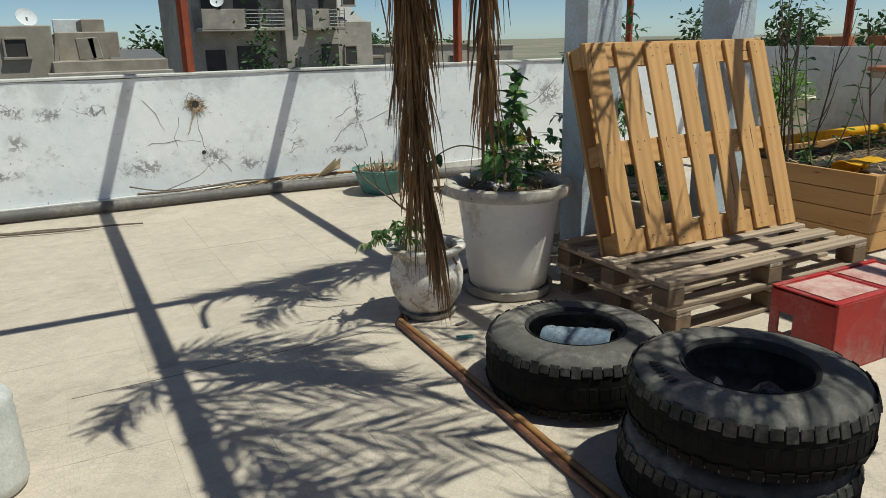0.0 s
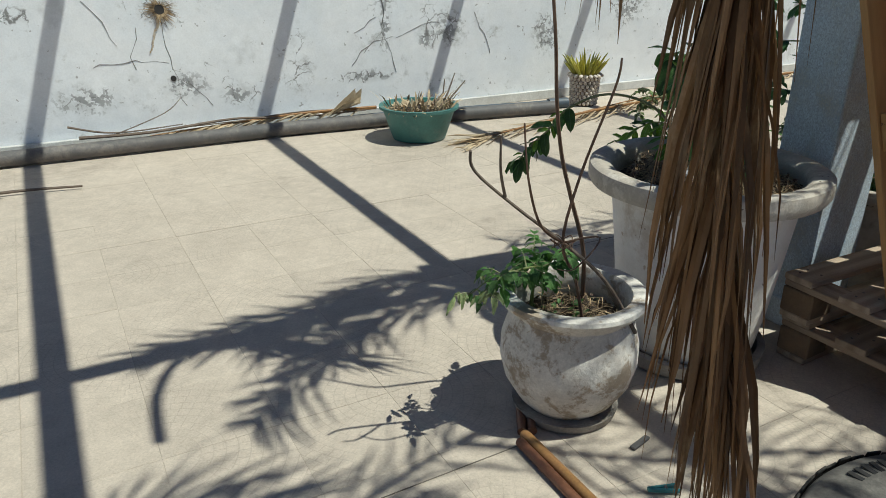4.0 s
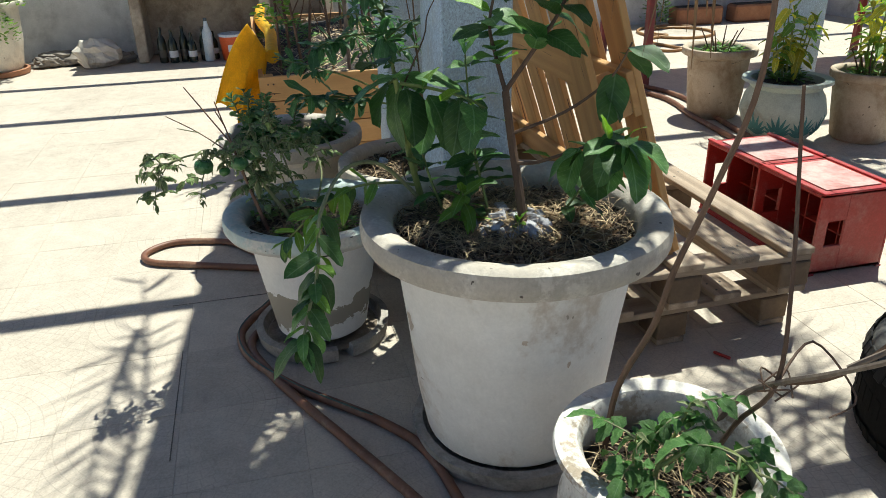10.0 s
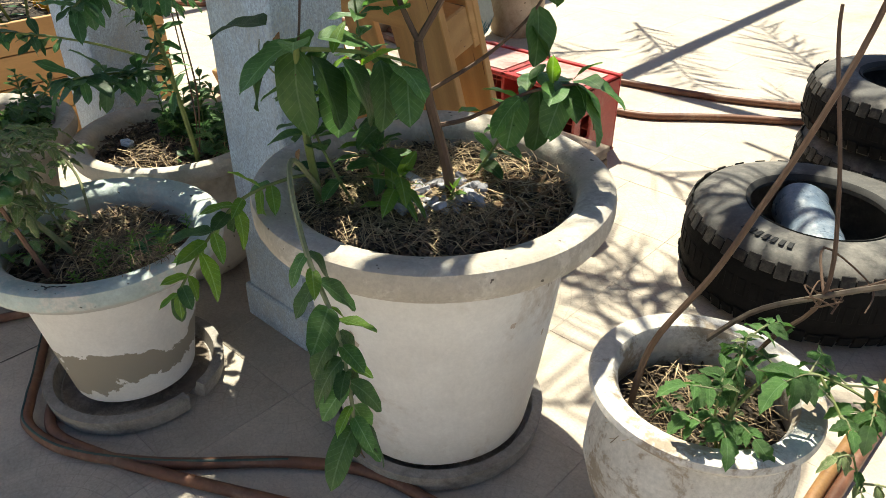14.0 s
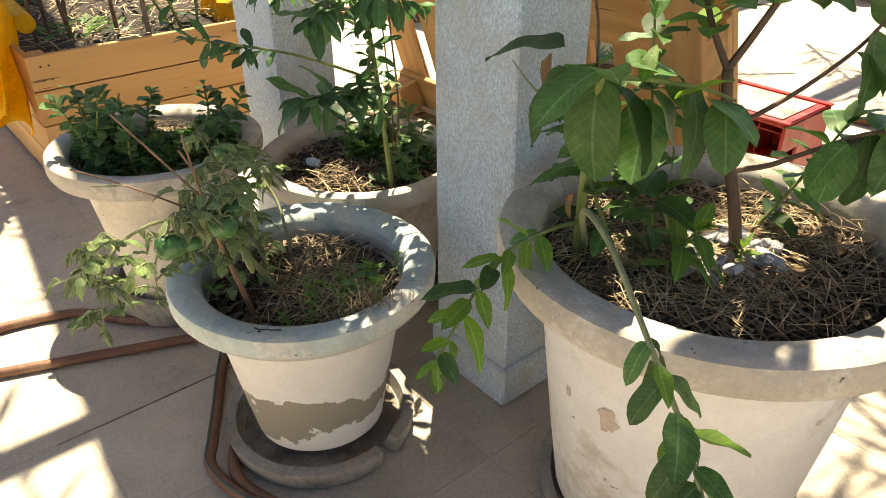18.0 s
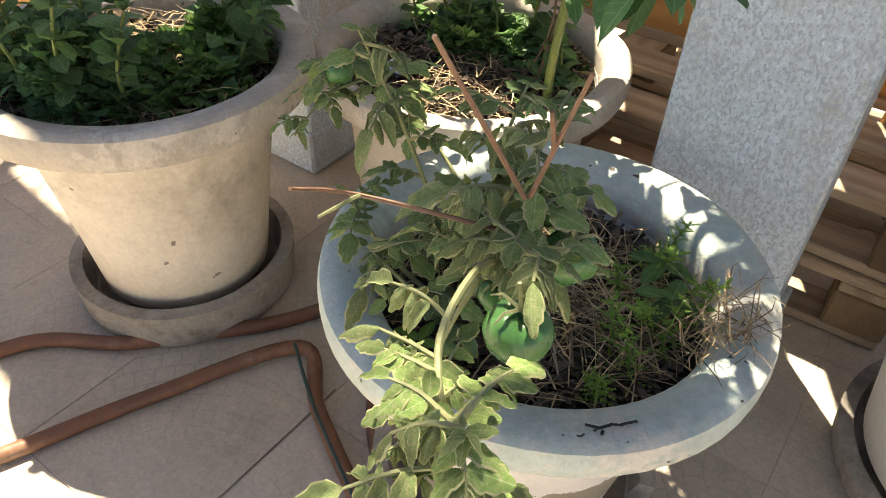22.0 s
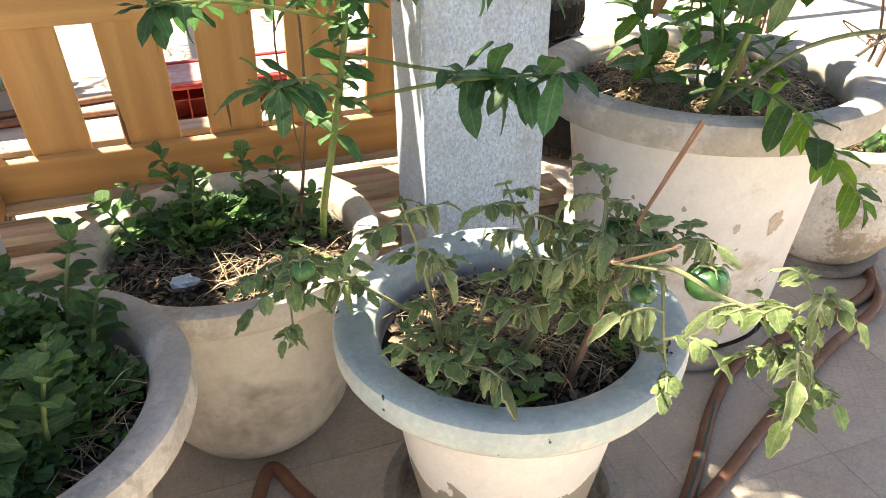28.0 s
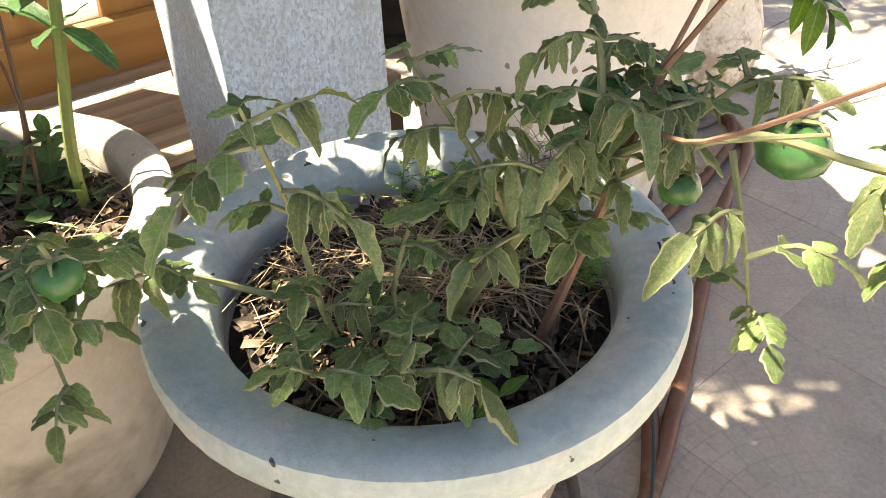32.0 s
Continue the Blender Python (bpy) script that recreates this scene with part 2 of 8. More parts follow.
def band_material():
    """White limewash flaked off in a ragged ring, bare cement showing through."""
    m = mat("flaked_limewash", (0.82, 0.79, 0.75), (0.74, 0.70, 0.65), grain=0.05, scale=6, stain=(0.5, 0.46, 0.4), stain_scale=4, stain_at=0.72, bump=0.2)
    t = m.node_tree
    n, l = t.nodes, t.links
    co = n.new("ShaderNodeTexCoord")
    sep = n.new("ShaderNodeSeparateXYZ")
    l.new(co.outputs["Object"], sep.inputs[0])
    no = n.new("ShaderNodeTexNoise")
    no.inputs["Scale"].default_value, no.inputs["Detail"].default_value, no.inputs["Roughness"].default_value = 24.0, 8.0, 0.72
    l.new(co.outputs["Object"], no.inputs["Vector"])

    def math_(op, a, c):
        k = n.new("ShaderNodeMath")
        k.operation = op
        for i, v in enumerate((a, c)):
            if isinstance(v, (int, float)):
                k.inputs[i].default_value = v
            else:
                l.new(v, k.inputs[i])
        return k.outputs[0]

    wide = n.new("ShaderNodeTexNoise")
    wide.inputs["Scale"].default_value, wide.inputs["Detail"].default_value = 6.0, 3.0
    l.new(co.outputs["Object"], wide.inputs["Vector"])
    z = math_("ADD", sep.outputs[2], math_("MULTIPLY", math_("SUBTRACT", no.outputs["Fac"], 0.5), 0.12))
    z = math_("ADD", z, math_("MULTIPLY", math_("SUBTRACT", wide.outputs["Fac"], 0.5), 0.24))
    bare = math_("MULTIPLY", math_("GREATER_THAN", z, 0.082), math_("LESS_THAN", z, 0.158))
    b = n["Principled BSDF"]
    src = b.inputs["Base Color"].links[0].from_socket
    mx = n.new("ShaderNodeMix")
    mx.data_type = "RGBA"
    l.new(bare, mx.inputs[0])
    l.new(src, mx.inputs[6])
    mx.inputs[7].default_value = (0.33, 0.29, 0.23, 1)
    l.new(mx.outputs[2], b.inputs["Base Color"])
    return m


def lip_tone(m, z, bare):
    """Bare cement below a ragged line where the paint of the top ends."""
    n, l = m.node_tree.nodes, m.node_tree.links
    co = n.new("ShaderNodeTexCoord")
    sep = n.new("ShaderNodeSeparateXYZ")
    l.new(co.outputs["Object"], sep.inputs[0])
    no = n.new("ShaderNodeTexNoise")
    no.inputs["Scale"].default_value, no.inputs["Detail"].default_value = 14.0, 7.0
    l.new(co.outputs["Object"], no.inputs["Vector"])
    k = n.new("ShaderNodeMath")
    k.operation = "MULTIPLY_ADD"
    l.new(no.outputs["Fac"], k.inputs[0])
    k.inputs[1].default_value = 0.035
    l.new(sep.outputs[2], k.inputs[2])
    r = n.new("ShaderNodeMapRange")
    r.inputs["From Min"].default_value, r.inputs["From Max"].default_value = z + 0.0175 + 0.004, z + 0.0175 - 0.004
    l.new(k.outputs[0], r.inputs["Value"])
    b = n["Principled BSDF"]
    src = b.inputs["Base Color"].links[0].from_socket
    mx = n.new("ShaderNodeMix")
    mx.data_type = "RGBA"
    fac = n.new("ShaderNodeMath")
    fac.operation = "MULTIPLY"
    fac.inputs[1].default_value = 0.75
    l.new(r.outputs["Result"], fac.inputs[0])
    l.new(fac.outputs[0], mx.inputs[0])
    l.new(src, mx.inputs[6])
    mx.inputs[7].default_value = (*bare, 1)
    l.new(mx.outputs[2], b.inputs["Base Color"])


PAVING = tile_material()
GROUT = mat("grout", (0.47, 0.415, 0.345), (0.33, 0.29, 0.24), scale=2.2, mixed=0.62)
JOINT = mat("dirty_open_joint", (0.10, 0.087, 0.07), (0.24, 0.21, 0.17), scale=9, rough=0.95)


def crackled(m, blots, bare):
    """Crazed and flaking plaster: fine cracks and peeled spots gathered in blots (x, z, half width, half height)."""
    t = m.node_tree
    n, l = t.nodes, t.links
    co = n.new("ShaderNodeTexCoord")

    def calc(op, *ins):
        k = n.new("ShaderNodeMath")
        k.operation = op
        for i, v in enumerate(ins):
            if isinstance(v, (int, float)):
                k.inputs[i].default_value = v
            else:
                l.new(v, k.inputs[i])
        return k.outputs[0]

    def step(v, lo, hi):
        k = n.new("ShaderNodeMapRange")
        k.interpolation_type = "SMOOTHSTEP"
        k.inputs["From Min"].default_value, k.inputs["From Max"].default_value = lo, hi
        l.new(v, k.inputs["Value"])
        return k.outputs["Result"]

    def fog(s, detail=5.0):
        k = n.new("ShaderNodeTexNoise")
        k.inputs["Scale"].default_value, k.inputs["Detail"].default_value, k.inputs["Roughness"].default_value = s, detail, 0.65
        l.new(co.outputs["Object"], k.inputs["Vector"])
        return k

    xyz = n.new("ShaderNodeSeparateXYZ")
    l.new(co.outputs["Object"], xyz.inputs[0])
    near = None
    for bx, bz, w, h in blots:
        u = calc("DIVIDE", calc("SUBTRACT", xyz.outputs[0], bx), w)
        v = calc("DIVIDE", calc("SUBTRACT", xyz.outputs[2], bz), h)
        d = calc("SUBTRACT", 1.0, calc("SQRT", calc("ADD", calc("MULTIPLY", u, u), calc("MULTIPLY", v, v))))
        near = d if near is None else calc("MAXIMUM", near, d)
    near = step(near, -0.35, 0.8)
    bent = n.new("ShaderNodeVectorMath")
    bent.operation = "MULTIPLY_ADD"
    l.new(fog(7.0).outputs["Color"], bent.inputs[0])
    bent.inputs[1].default_value = (0.16, 0.0, 0.16)
    l.new(co.outputs["Object"], bent.inputs[2])
    cell = n.new("ShaderNodeTexVoronoi")
    cell.feature = "DISTANCE_TO_EDGE"
    cell.inputs["Scale"].default_value = 8.0
    l.new(bent.outputs[0], cell.inputs["Vector"])
    line = step(cell.outputs["Distance"], 0.035, 0.008)
    gate = step(calc("ADD", fog(2.3).outputs["Fac"], calc("MULTIPLY", near, 0.2)), 0.60, 0.70)
    crack_ = calc("MULTIPLY", line, gate)
    peel = calc("MULTIPLY", step(calc("ADD", fog(26.0, 8.0).outputs["Fac"], calc("MULTIPLY", near, 0.12)), 0.60, 0.635), near)
    # grey patches, denser towards the wall's top and inside the blots
    grey_wash = calc("MULTIPLY", step(calc("ADD", fog(3.1, 7.0).outputs["Fac"], calc("MULTIPLY", step(xyz.outputs[2], 0.70, 1.04), 0.17)), 0.60, 0.74), 0.42)
    grey_wash = calc("MAXIMUM", grey_wash, calc("MULTIPLY", calc("MULTIPLY", near, step(fog(9.0, 7.0).outputs["Fac"], 0.42, 0.62)), 0.5))
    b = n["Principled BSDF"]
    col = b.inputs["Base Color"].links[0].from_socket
    for fac, c, amt in ((grey_wash, (0.46, 0.47, 0.47), 1.0), (peel, bare, 0.85), (crack_, (0.17, 0.165, 0.16), 0.85)):
        k = n.new("ShaderNodeMix")
        k.data_type = "RGBA"
        l.new(calc("MULTIPLY", fac, amt), k.inputs[0])
        l.new(col, k.inputs[6])
        k.inputs[7].default_value = (*c, 1)
        col = k.outputs[2]
    l.new(col, b.inputs["Base Color"])


LIMEWASH = mat("limewash_wall", base=(0.87, 0.885, 0.90), other=(0.78, 0.815, 0.85), grain=0.06, dots=((0.45, 0.45, 0.45), 30, 0.73), scale=2.2, stain=(0.44, 0.45, 0.44), stain_scale=4.0, stain_at=0.73, stain_soft=0.09, bump=0.3, bump_scale=25)
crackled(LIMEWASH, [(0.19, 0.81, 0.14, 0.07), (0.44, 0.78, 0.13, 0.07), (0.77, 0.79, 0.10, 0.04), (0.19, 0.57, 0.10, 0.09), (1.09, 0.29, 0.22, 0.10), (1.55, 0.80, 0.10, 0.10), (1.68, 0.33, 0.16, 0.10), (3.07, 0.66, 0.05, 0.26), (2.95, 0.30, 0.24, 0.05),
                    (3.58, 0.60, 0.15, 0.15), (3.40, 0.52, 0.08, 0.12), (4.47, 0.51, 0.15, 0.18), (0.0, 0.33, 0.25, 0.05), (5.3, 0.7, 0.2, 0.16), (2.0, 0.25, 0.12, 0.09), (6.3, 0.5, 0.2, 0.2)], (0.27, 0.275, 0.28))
GREYWALL = mat("grey_render", (0.69, 0.685, 0.67), (0.58, 0.575, 0.56), scale=1.7, stain=(0.27, 0.27, 0.27), stain_scale=0.8, stain_at=0.64, bump=0.3, bump_scale=30)
PLINTH = mat("plinth_render", (0.62, 0.62, 0.60), (0.5, 0.5, 0.48), scale=4, bump=0.2)
PILLAR = mat("weathered_blue_paint", (0.60, 0.70, 0.79), (0.48, 0.575, 0.665), scale=120, mixed=0.5, stretch=(1, 1, 0.7), stain=(0.46, 0.49, 0.50), stain_scale=6, stain_at=0.62, stain_soft=0.12, grain=0.2, dots=((0.40, 0.47, 0.56), 230, 0.57), bump=0.35, bump_scale=110)
WHITEPOT = mat("worn_limewash", (0.84, 0.81, 0.77), (0.76, 0.725, 0.68), scale=6, grain=0.05, dots=((0.36, 0.31, 0.26), 34, 0.755), stain=(0.58, 0.50, 0.42), stain_scale=3.2, stain_at=0.665, stain_soft=0.07, bump=0.22, bump_scale=45)
BAND = band_material()
RIM = mat("bare_cement_rim", (0.53, 0.475, 0.40), (0.42, 0.375, 0.315), scale=9, stain=(0.60, 0.55, 0.48), stain_scale=11, stain_at=0.63, stain_soft=0.05, bump=0.4, bump_scale=60, grain=0.1, dots=((0.12, 0.1, 0.085), 55, 0.74))
RIMBLUE = mat("bluish_cement_rim", (0.53, 0.605, 0.575), (0.40, 0.47, 0.45), scale=10, stain=(0.62, 0.60, 0.55), stain_scale=8, stain_at=0.60, stain_soft=0.06, bump=0.4, bump_scale=60, grain=0.1, dots=((0.09, 0.08, 0.07), 55, 0.745))
lip_tone(RIMBLUE, 0.372, (0.46, 0.415, 0.36))
lip_tone(RIM, 0.375, (0.47, 0.42, 0.36))
CREAMPOT = mat("cream_cement", (0.75, 0.685, 0.58), (0.66, 0.59, 0.49), grain=0.09, scale=6, dots=((0.3, 0.26, 0.21), 34, 0.745), stain=(0.44, 0.385, 0.31), stain_scale=3, stain_at=0.62, stain_soft=0.10, bump=0.25, bump_scale=45)
GREYPOT = mat("grey_cement_pot", (0.66, 0.61, 0.53), (0.55, 0.50, 0.43), grain=0.07, scale=6, dots=((0.2, 0.17, 0.14), 34, 0.76), stain=(0.30, 0.26, 0.2), stain_scale=4, stain_at=0.66, bump=0.25)
URN = mat("peeling_limewash", (0.74, 0.71, 0.66), (0.60, 0.56, 0.50), scale=7, stain=(0.38, 0.31, 0.235), stain_scale=9, stain_at=0.61, stain_soft=0.05, bump=0.4, bump_scale=50)
SAUCER = mat("cement_saucer", (0.36, 0.33, 0.29), (0.28, 0.25, 0.22), scale=8, stain=(0.15, 0.13, 0.11), stain_scale=6, stain_at=0.66, bump=0.3)
SOIL = mat("dark_soil", (0.03, 0.023, 0.018), (0.06, 0.046, 0.036), scale=60, bump=0.9, bump_scale=120, rough=0.95)
CHIP = mat("leaf_litter", (0.20, 0.15, 0.11), (0.07, 0.05, 0.036), scale=30, rough=0.9, island=True, vary=0.65)
STRAW = mat("dry_grass", (0.54, 0.41, 0.245), (0.20, 0.13, 0.07), scale=30, rough=0.8, island=True, vary=0.6)
ASH = mat("white_ash", (0.52, 0.51, 0.54), (0.27, 0.265, 0.28), scale=40, rough=0.95, bump=0.5)
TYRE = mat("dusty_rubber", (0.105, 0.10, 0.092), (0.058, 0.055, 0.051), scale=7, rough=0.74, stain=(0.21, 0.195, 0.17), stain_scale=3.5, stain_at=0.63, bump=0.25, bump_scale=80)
# black rubber taken darker still, so its colour carries the tyres' shaded sides
TREAD = mat("shade_darkened_tread", (0.008, 0.008, 0.008), (0.014, 0.0135, 0.013), scale=20, rough=0.85, bump=0.3)
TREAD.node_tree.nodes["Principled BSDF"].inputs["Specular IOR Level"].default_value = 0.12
# scuffed lugs, also darkened in colour for the shaded side
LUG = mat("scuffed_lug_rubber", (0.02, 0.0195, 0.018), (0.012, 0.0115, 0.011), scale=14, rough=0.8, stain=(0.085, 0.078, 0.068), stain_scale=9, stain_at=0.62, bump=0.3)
TYREIN = mat("black_rubber", (0.014, 0.014, 0.014), (0.025, 0.024, 0.023), scale=9, rough=0.8)
NEWWOOD = mat("new_pine", (0.56, 0.32, 0.127), (0.48, 0.262, 0.098), rough=0.66, scale=3, mixed=0.5, wave=(0.9, 6.0, "Y"), dots=((0.13, 0.065, 0.035), 11, 0.70), stretch=(0.35, 6, 6), stain=(0.24, 0.115, 0.045), stain_scale=3.2, stain_at=0.755, stain_soft=0.03, bump=0.15, vary=0.12, grain=0.08)
OLDWOOD = mat("weathered_pallet_wood", (0.44, 0.345, 0.255), (0.31, 0.235, 0.17), rough=0.85, scale=4, wave=(1.0, 6.0, "Y"), stretch=(0.35, 6, 6), stain=(0.11, 0.085, 0.06), stain_scale=2.5, stain_at=0.72, bump=0.35, vary=0.2)
BLOCKWOOD = mat("dark_wood_block", (0.22, 0.15, 0.09), (0.13, 0.09, 0.06), rough=0.85, scale=9, bump=0.3, vary=0.2)
REDCRATE = mat("red_crate_plastic", (0.42, 0.025, 0.022), (0.34, 0.02, 0.02), rough=0.45, scale=4, stain=(0.32, 0.16, 0.14), stain_scale=2, stain_at=0.62, bump=0.08)
CRATEDUST = mat("dust_on_red_plastic", (0.56, 0.42, 0.38), (0.48, 0.3, 0.27), rough=0.7, scale=7, stain=(0.36, 0.1, 0.09), stain_scale=4, stain_at=0.64, bump=0.1)
HOSE = mat("terracotta_hose", (0.20, 0.085, 0.045), (0.14, 0.06, 0.035), rough=0.5, scale=14, stain=(0.28, 0.18, 0.12), stain_scale=5, stain_at=0.68, bump=0.1)
HOSESTRIPE = mat("green_hose_stripe", (0.03, 0.08, 0.07), (0.025, 0.06, 0.055), rough=0.5)
HOSEYEL = mat("ochre_hose", (0.36, 0.20, 0.07), (0.25, 0.12, 0.05), rough=0.5, scale=12, bump=0.1)
BLACKPIPE = mat("grey_black_pipe", (0.09, 0.09, 0.09), (0.13, 0.12, 0.115), rough=0.65, scale=6, stain=(0.24, 0.21, 0.18), stain_scale=3, stain_at=0.66)
BLUEPIPE = mat("blue_black_pipe", (0.05, 0.08, 0.11), (0.08, 0.10, 0.12), rough=0.5, scale=6)
TEAL = mat("teal_plastic", (0.07, 0.21, 0.19), (0.055, 0.16, 0.15), rough=0.5, scale=5, stain=(0.2, 0.26, 0.24), stain_scale=3, stain_at=0.7)
SHELL = mat("white_shells", (0.66, 0.60, 0.52), (0.50, 0.44, 0.38), rough=0.5, scale=30, vary=0.15)
MORTAR = mat("brown_mortar", (0.20, 0.14, 0.10), (0.14, 0.10, 0.07), scale=30, bump=0.4)
BARK = mat("twig_bark", (0.16, 0.095, 0.06), (0.10, 0.06, 0.04), rough=0.8, scale=25, stretch=(1, 1, 0.3), bump=0.4)
GREYSTICK = mat("grey_stick", (0.19, 0.15, 0.115), (0.12, 0.09, 0.07), scale=25, bump=0.3)
GREENSTEM = mat("green_stem", (0.20, 0.24, 0.07), (0.14, 0.18, 0.05), rough=0.6, scale=14)
PALESTEM = mat("hairy_pale_stem", (0.27, 0.285, 0.15), (0.19, 0.205, 0.095), rough=0.7, scale=20)
REDSTEM = mat("reddish_stem", (0.26, 0.15, 0.10), (0.17, 0.09, 0.06), rough=0.7, scale=20)
GUAVA = mat("guava_leaf", (0.10, 0.20, 0.055), (0.058, 0.135, 0.038), rough=0.42, scale=5, through_light=0.3, vary=0.55, bump=0.3, bump_scale=14, veins=0.7)
YOUNG = mat("young_leaf", (0.17, 0.30, 0.045), (0.12, 0.23, 0.04), rough=0.45, scale=5, through_light=0.35, vary=0.25, bump=0.3, bump_scale=14, veins=0.6)
URNLEAF = mat("dark_tomato_leaf", (0.11, 0.225, 0.065), (0.06, 0.145, 0.04), veins=0.5, rough=0.4, scale=5, through_light=0.28, vary=0.4, bump=0.4, bump_scale=30)
TOMATO = mat("tomato_leaf", (0.195, 0.29, 0.092), (0.12, 0.21, 0.058), veins=0.5, rough=0.6, scale=6, mixed=0.5, stain=(0.27, 0.30, 0.15), stain_scale=7, stain_at=0.64, through_light=0.14, vary=0.45, bump=0.3, bump_scale=60)
WILT = mat("wilted_tomato_leaf", (0.20, 0.27, 0.11), (0.135, 0.19, 0.075), rough=0.75, scale=25, stain=(0.32, 0.30, 0.17), stain_scale=12, stain_at=0.66, through_light=0.16, vary=0.35, bump=0.3, veins=0.3)
HERB = mat("herb_leaf", (0.15, 0.25, 0.075), (0.08, 0.16, 0.045), rough=0.5, scale=25, through_light=0.3, island=True, vary=0.45)
HERBLEAF = mat("crinkled_herb_leaf", (0.155, 0.275, 0.10), (0.09, 0.185, 0.065), rough=0.45, scale=9, through_light=0.25, vary=0.4, bump=0.45, bump_scale=40, veins=0.5)
HERBDARK = mat("dark_herb_leaf", (0.12, 0.22, 0.09), (0.065, 0.135, 0.05), rough=0.5, scale=25, through_light=0.28, island=True, vary=0.45)
FERN = mat("feathery_leaf", (0.21, 0.36, 0.07), (0.13, 0.24, 0.045), rough=0.5, scale=25, through_light=0.3, island=True)
LANCE = mat("lance_leaf", (0.085, 0.18, 0.065), (0.052, 0.13, 0.045), rough=0.38, scale=5, through_light=0.28, vary=0.35, bump=0.25, bump_scale=12, veins=0.6)
FRUIT = mat("green_tomato", (0.055, 0.16, 0.05), (0.15, 0.25, 0.06), rough=0.28, scale=9, mixed=0.62, bump=0.02)
DEADLEAF = mat("dead_leaf", (0.24, 0.15, 0.08), (0.17, 0.10, 0.05), rough=0.8, scale=20, through_light=0.15)
PALM = mat("dead_palm_leaf", (0.27, 0.155, 0.07), (0.125, 0.062, 0.028), rough=0.6, scale=9, stretch=(1, 1, 0.4), stain=(0.40, 0.30, 0.18), stain_scale=4, stain_at=0.70, island=True, vary=0.45, through_light=0.08)
RACHIS = mat("palm_rachis", (0.33, 0.17, 0.055), (0.22, 0.10, 0.035), rough=0.6, scale=12, stretch=(3, 3, 0.4), bump=0.3)
FLOORPALM = mat("bleached_palm_leaf", (0.51, 0.41, 0.27), (0.37, 0.28, 0.175), rough=0.75, scale=9, island=True)
STEEL = mat("red_oxide_steel", (0.33, 0.075, 0.03), (0.24, 0.05, 0.025), rough=0.6, scale=5, stain=(0.14, 0.05, 0.03), stain_scale=3, stain_at=0.66)
REDTABLE = mat("dark_red_paint", (0.24, 0.025, 0.028), (0.17, 0.02, 0.022), rough=0.5, scale=6, stain=(0.10, 0.02, 0.02), stain_scale=4, stain_at=0.64)
TABLETOP = mat("dusty_table_top", (0.62, 0.50, 0.50), (0.5, 0.36, 0.36), rough=0.6, scale=4, stain=(0.34, 0.1, 0.1), stain_scale=2.5, stain_at=0.68)
CONCRETE = mat("raw_concrete", (0.36, 0.34, 0.31), (0.29, 0.27, 0.24), scale=3, stain=(0.2, 0.18, 0.16), stain_scale=1.5, stain_at=0.64, bump=0.3)
YELLOW = mat("yellow_cloth", (0.80, 0.52, 0.03), (0.68, 0.41, 0.02), rough=0.65, scale=7, through_light=0.35, bump=0.15)
PLASTIC = mat("pale_blue_plastic", (0.17, 0.225, 0.285), (0.10, 0.14, 0.19), rough=0.3, scale=16, stain=(0.34, 0.38, 0.42), stain_scale=9, stain_at=0.64, bump=0.3, bump_scale=30)
BLACKBAG = mat("black_bag_plastic", (0.02, 0.02, 0.022), (0.05, 0.05, 0.055), rough=0.3, scale=9, bump=0.5, bump_scale=40)
BAGWHITE = mat("white_plastic_film", (0.62, 0.63, 0.60), (0.5, 0.51, 0.49), rough=0.35, scale=8, bump=0.35, bump_scale=25)
PEG = mat("teal_peg_plastic", (0.05, 0.26, 0.28), (0.04, 0.20, 0.22), rough=0.4)
BLACK = mat("black_marker", (0.01, 0.01, 0.012), (0.015, 0.015, 0.017), rough=0.5)
ORANGE = mat("orange_plastic", (0.62, 0.10, 0.02), (0.5, 0.08, 0.02), rough=0.4, scale=5)
BOTTLE = mat("dark_bottle_glass", (0.015, 0.02, 0.015), (0.02, 0.028, 0.02), rough=0.12, scale=4, bump=0.0)
BLUEWHITE = mat("blue_white_plastic", (0.45, 0.55, 0.66), (0.6, 0.66, 0.7), rough=0.3, scale=18)
STONEGREY = mat("grey_brown_stone", (0.24, 0.21, 0.18), (0.16, 0.14, 0.12), scale=8, bump=0.5)
SHELFSTONE = mat("stone_shelf", (0.46, 0.40, 0.32), (0.36, 0.31, 0.25), scale=5, stain=(0.22, 0.18, 0.14), stain_scale=3, stain_at=0.62, bump=0.4)
TERRACOTTA = mat("terracotta", (0.36, 0.17, 0.09), (0.28, 0.12, 0.06), scale=8, bump=0.2)
POTBROWN = mat("earth_stained_cement", (0.56, 0.465, 0.35), (0.44, 0.36, 0.265), grain=0.09, scale=6, dots=((0.16, 0.12, 0.09), 34, 0.74), stain=(0.27, 0.19, 0.12), stain_scale=3, stain_at=0.58, stain_soft=0.12, bump=0.3)
YELLOWLEAF = mat("yellowing_leaf", (0.52, 0.46, 0.06), (0.33, 0.37, 0.06), rough=0.5, scale=6, through_light=0.35, vary=0.4, veins=0.5)
GLAZED = mat("painted_pale_green", (0.42, 0.47, 0.42), (0.33, 0.38, 0.35), scale=6, stain=(0.24, 0.24, 0.2), stain_scale=4, stain_at=0.66)
TEALPAINT = mat("teal_brush_paint", (0.06, 0.20, 0.20), (0.05, 0.15, 0.16), scale=12)
HOUSE = mat("house_cement", (0.36, 0.32, 0.27), (0.29, 0.26, 0.22), scale=0.5, stain=(0.24, 0.20, 0.16), stain_scale=0.3, stain_at=0.6, bump=0.2, bump_scale=5)
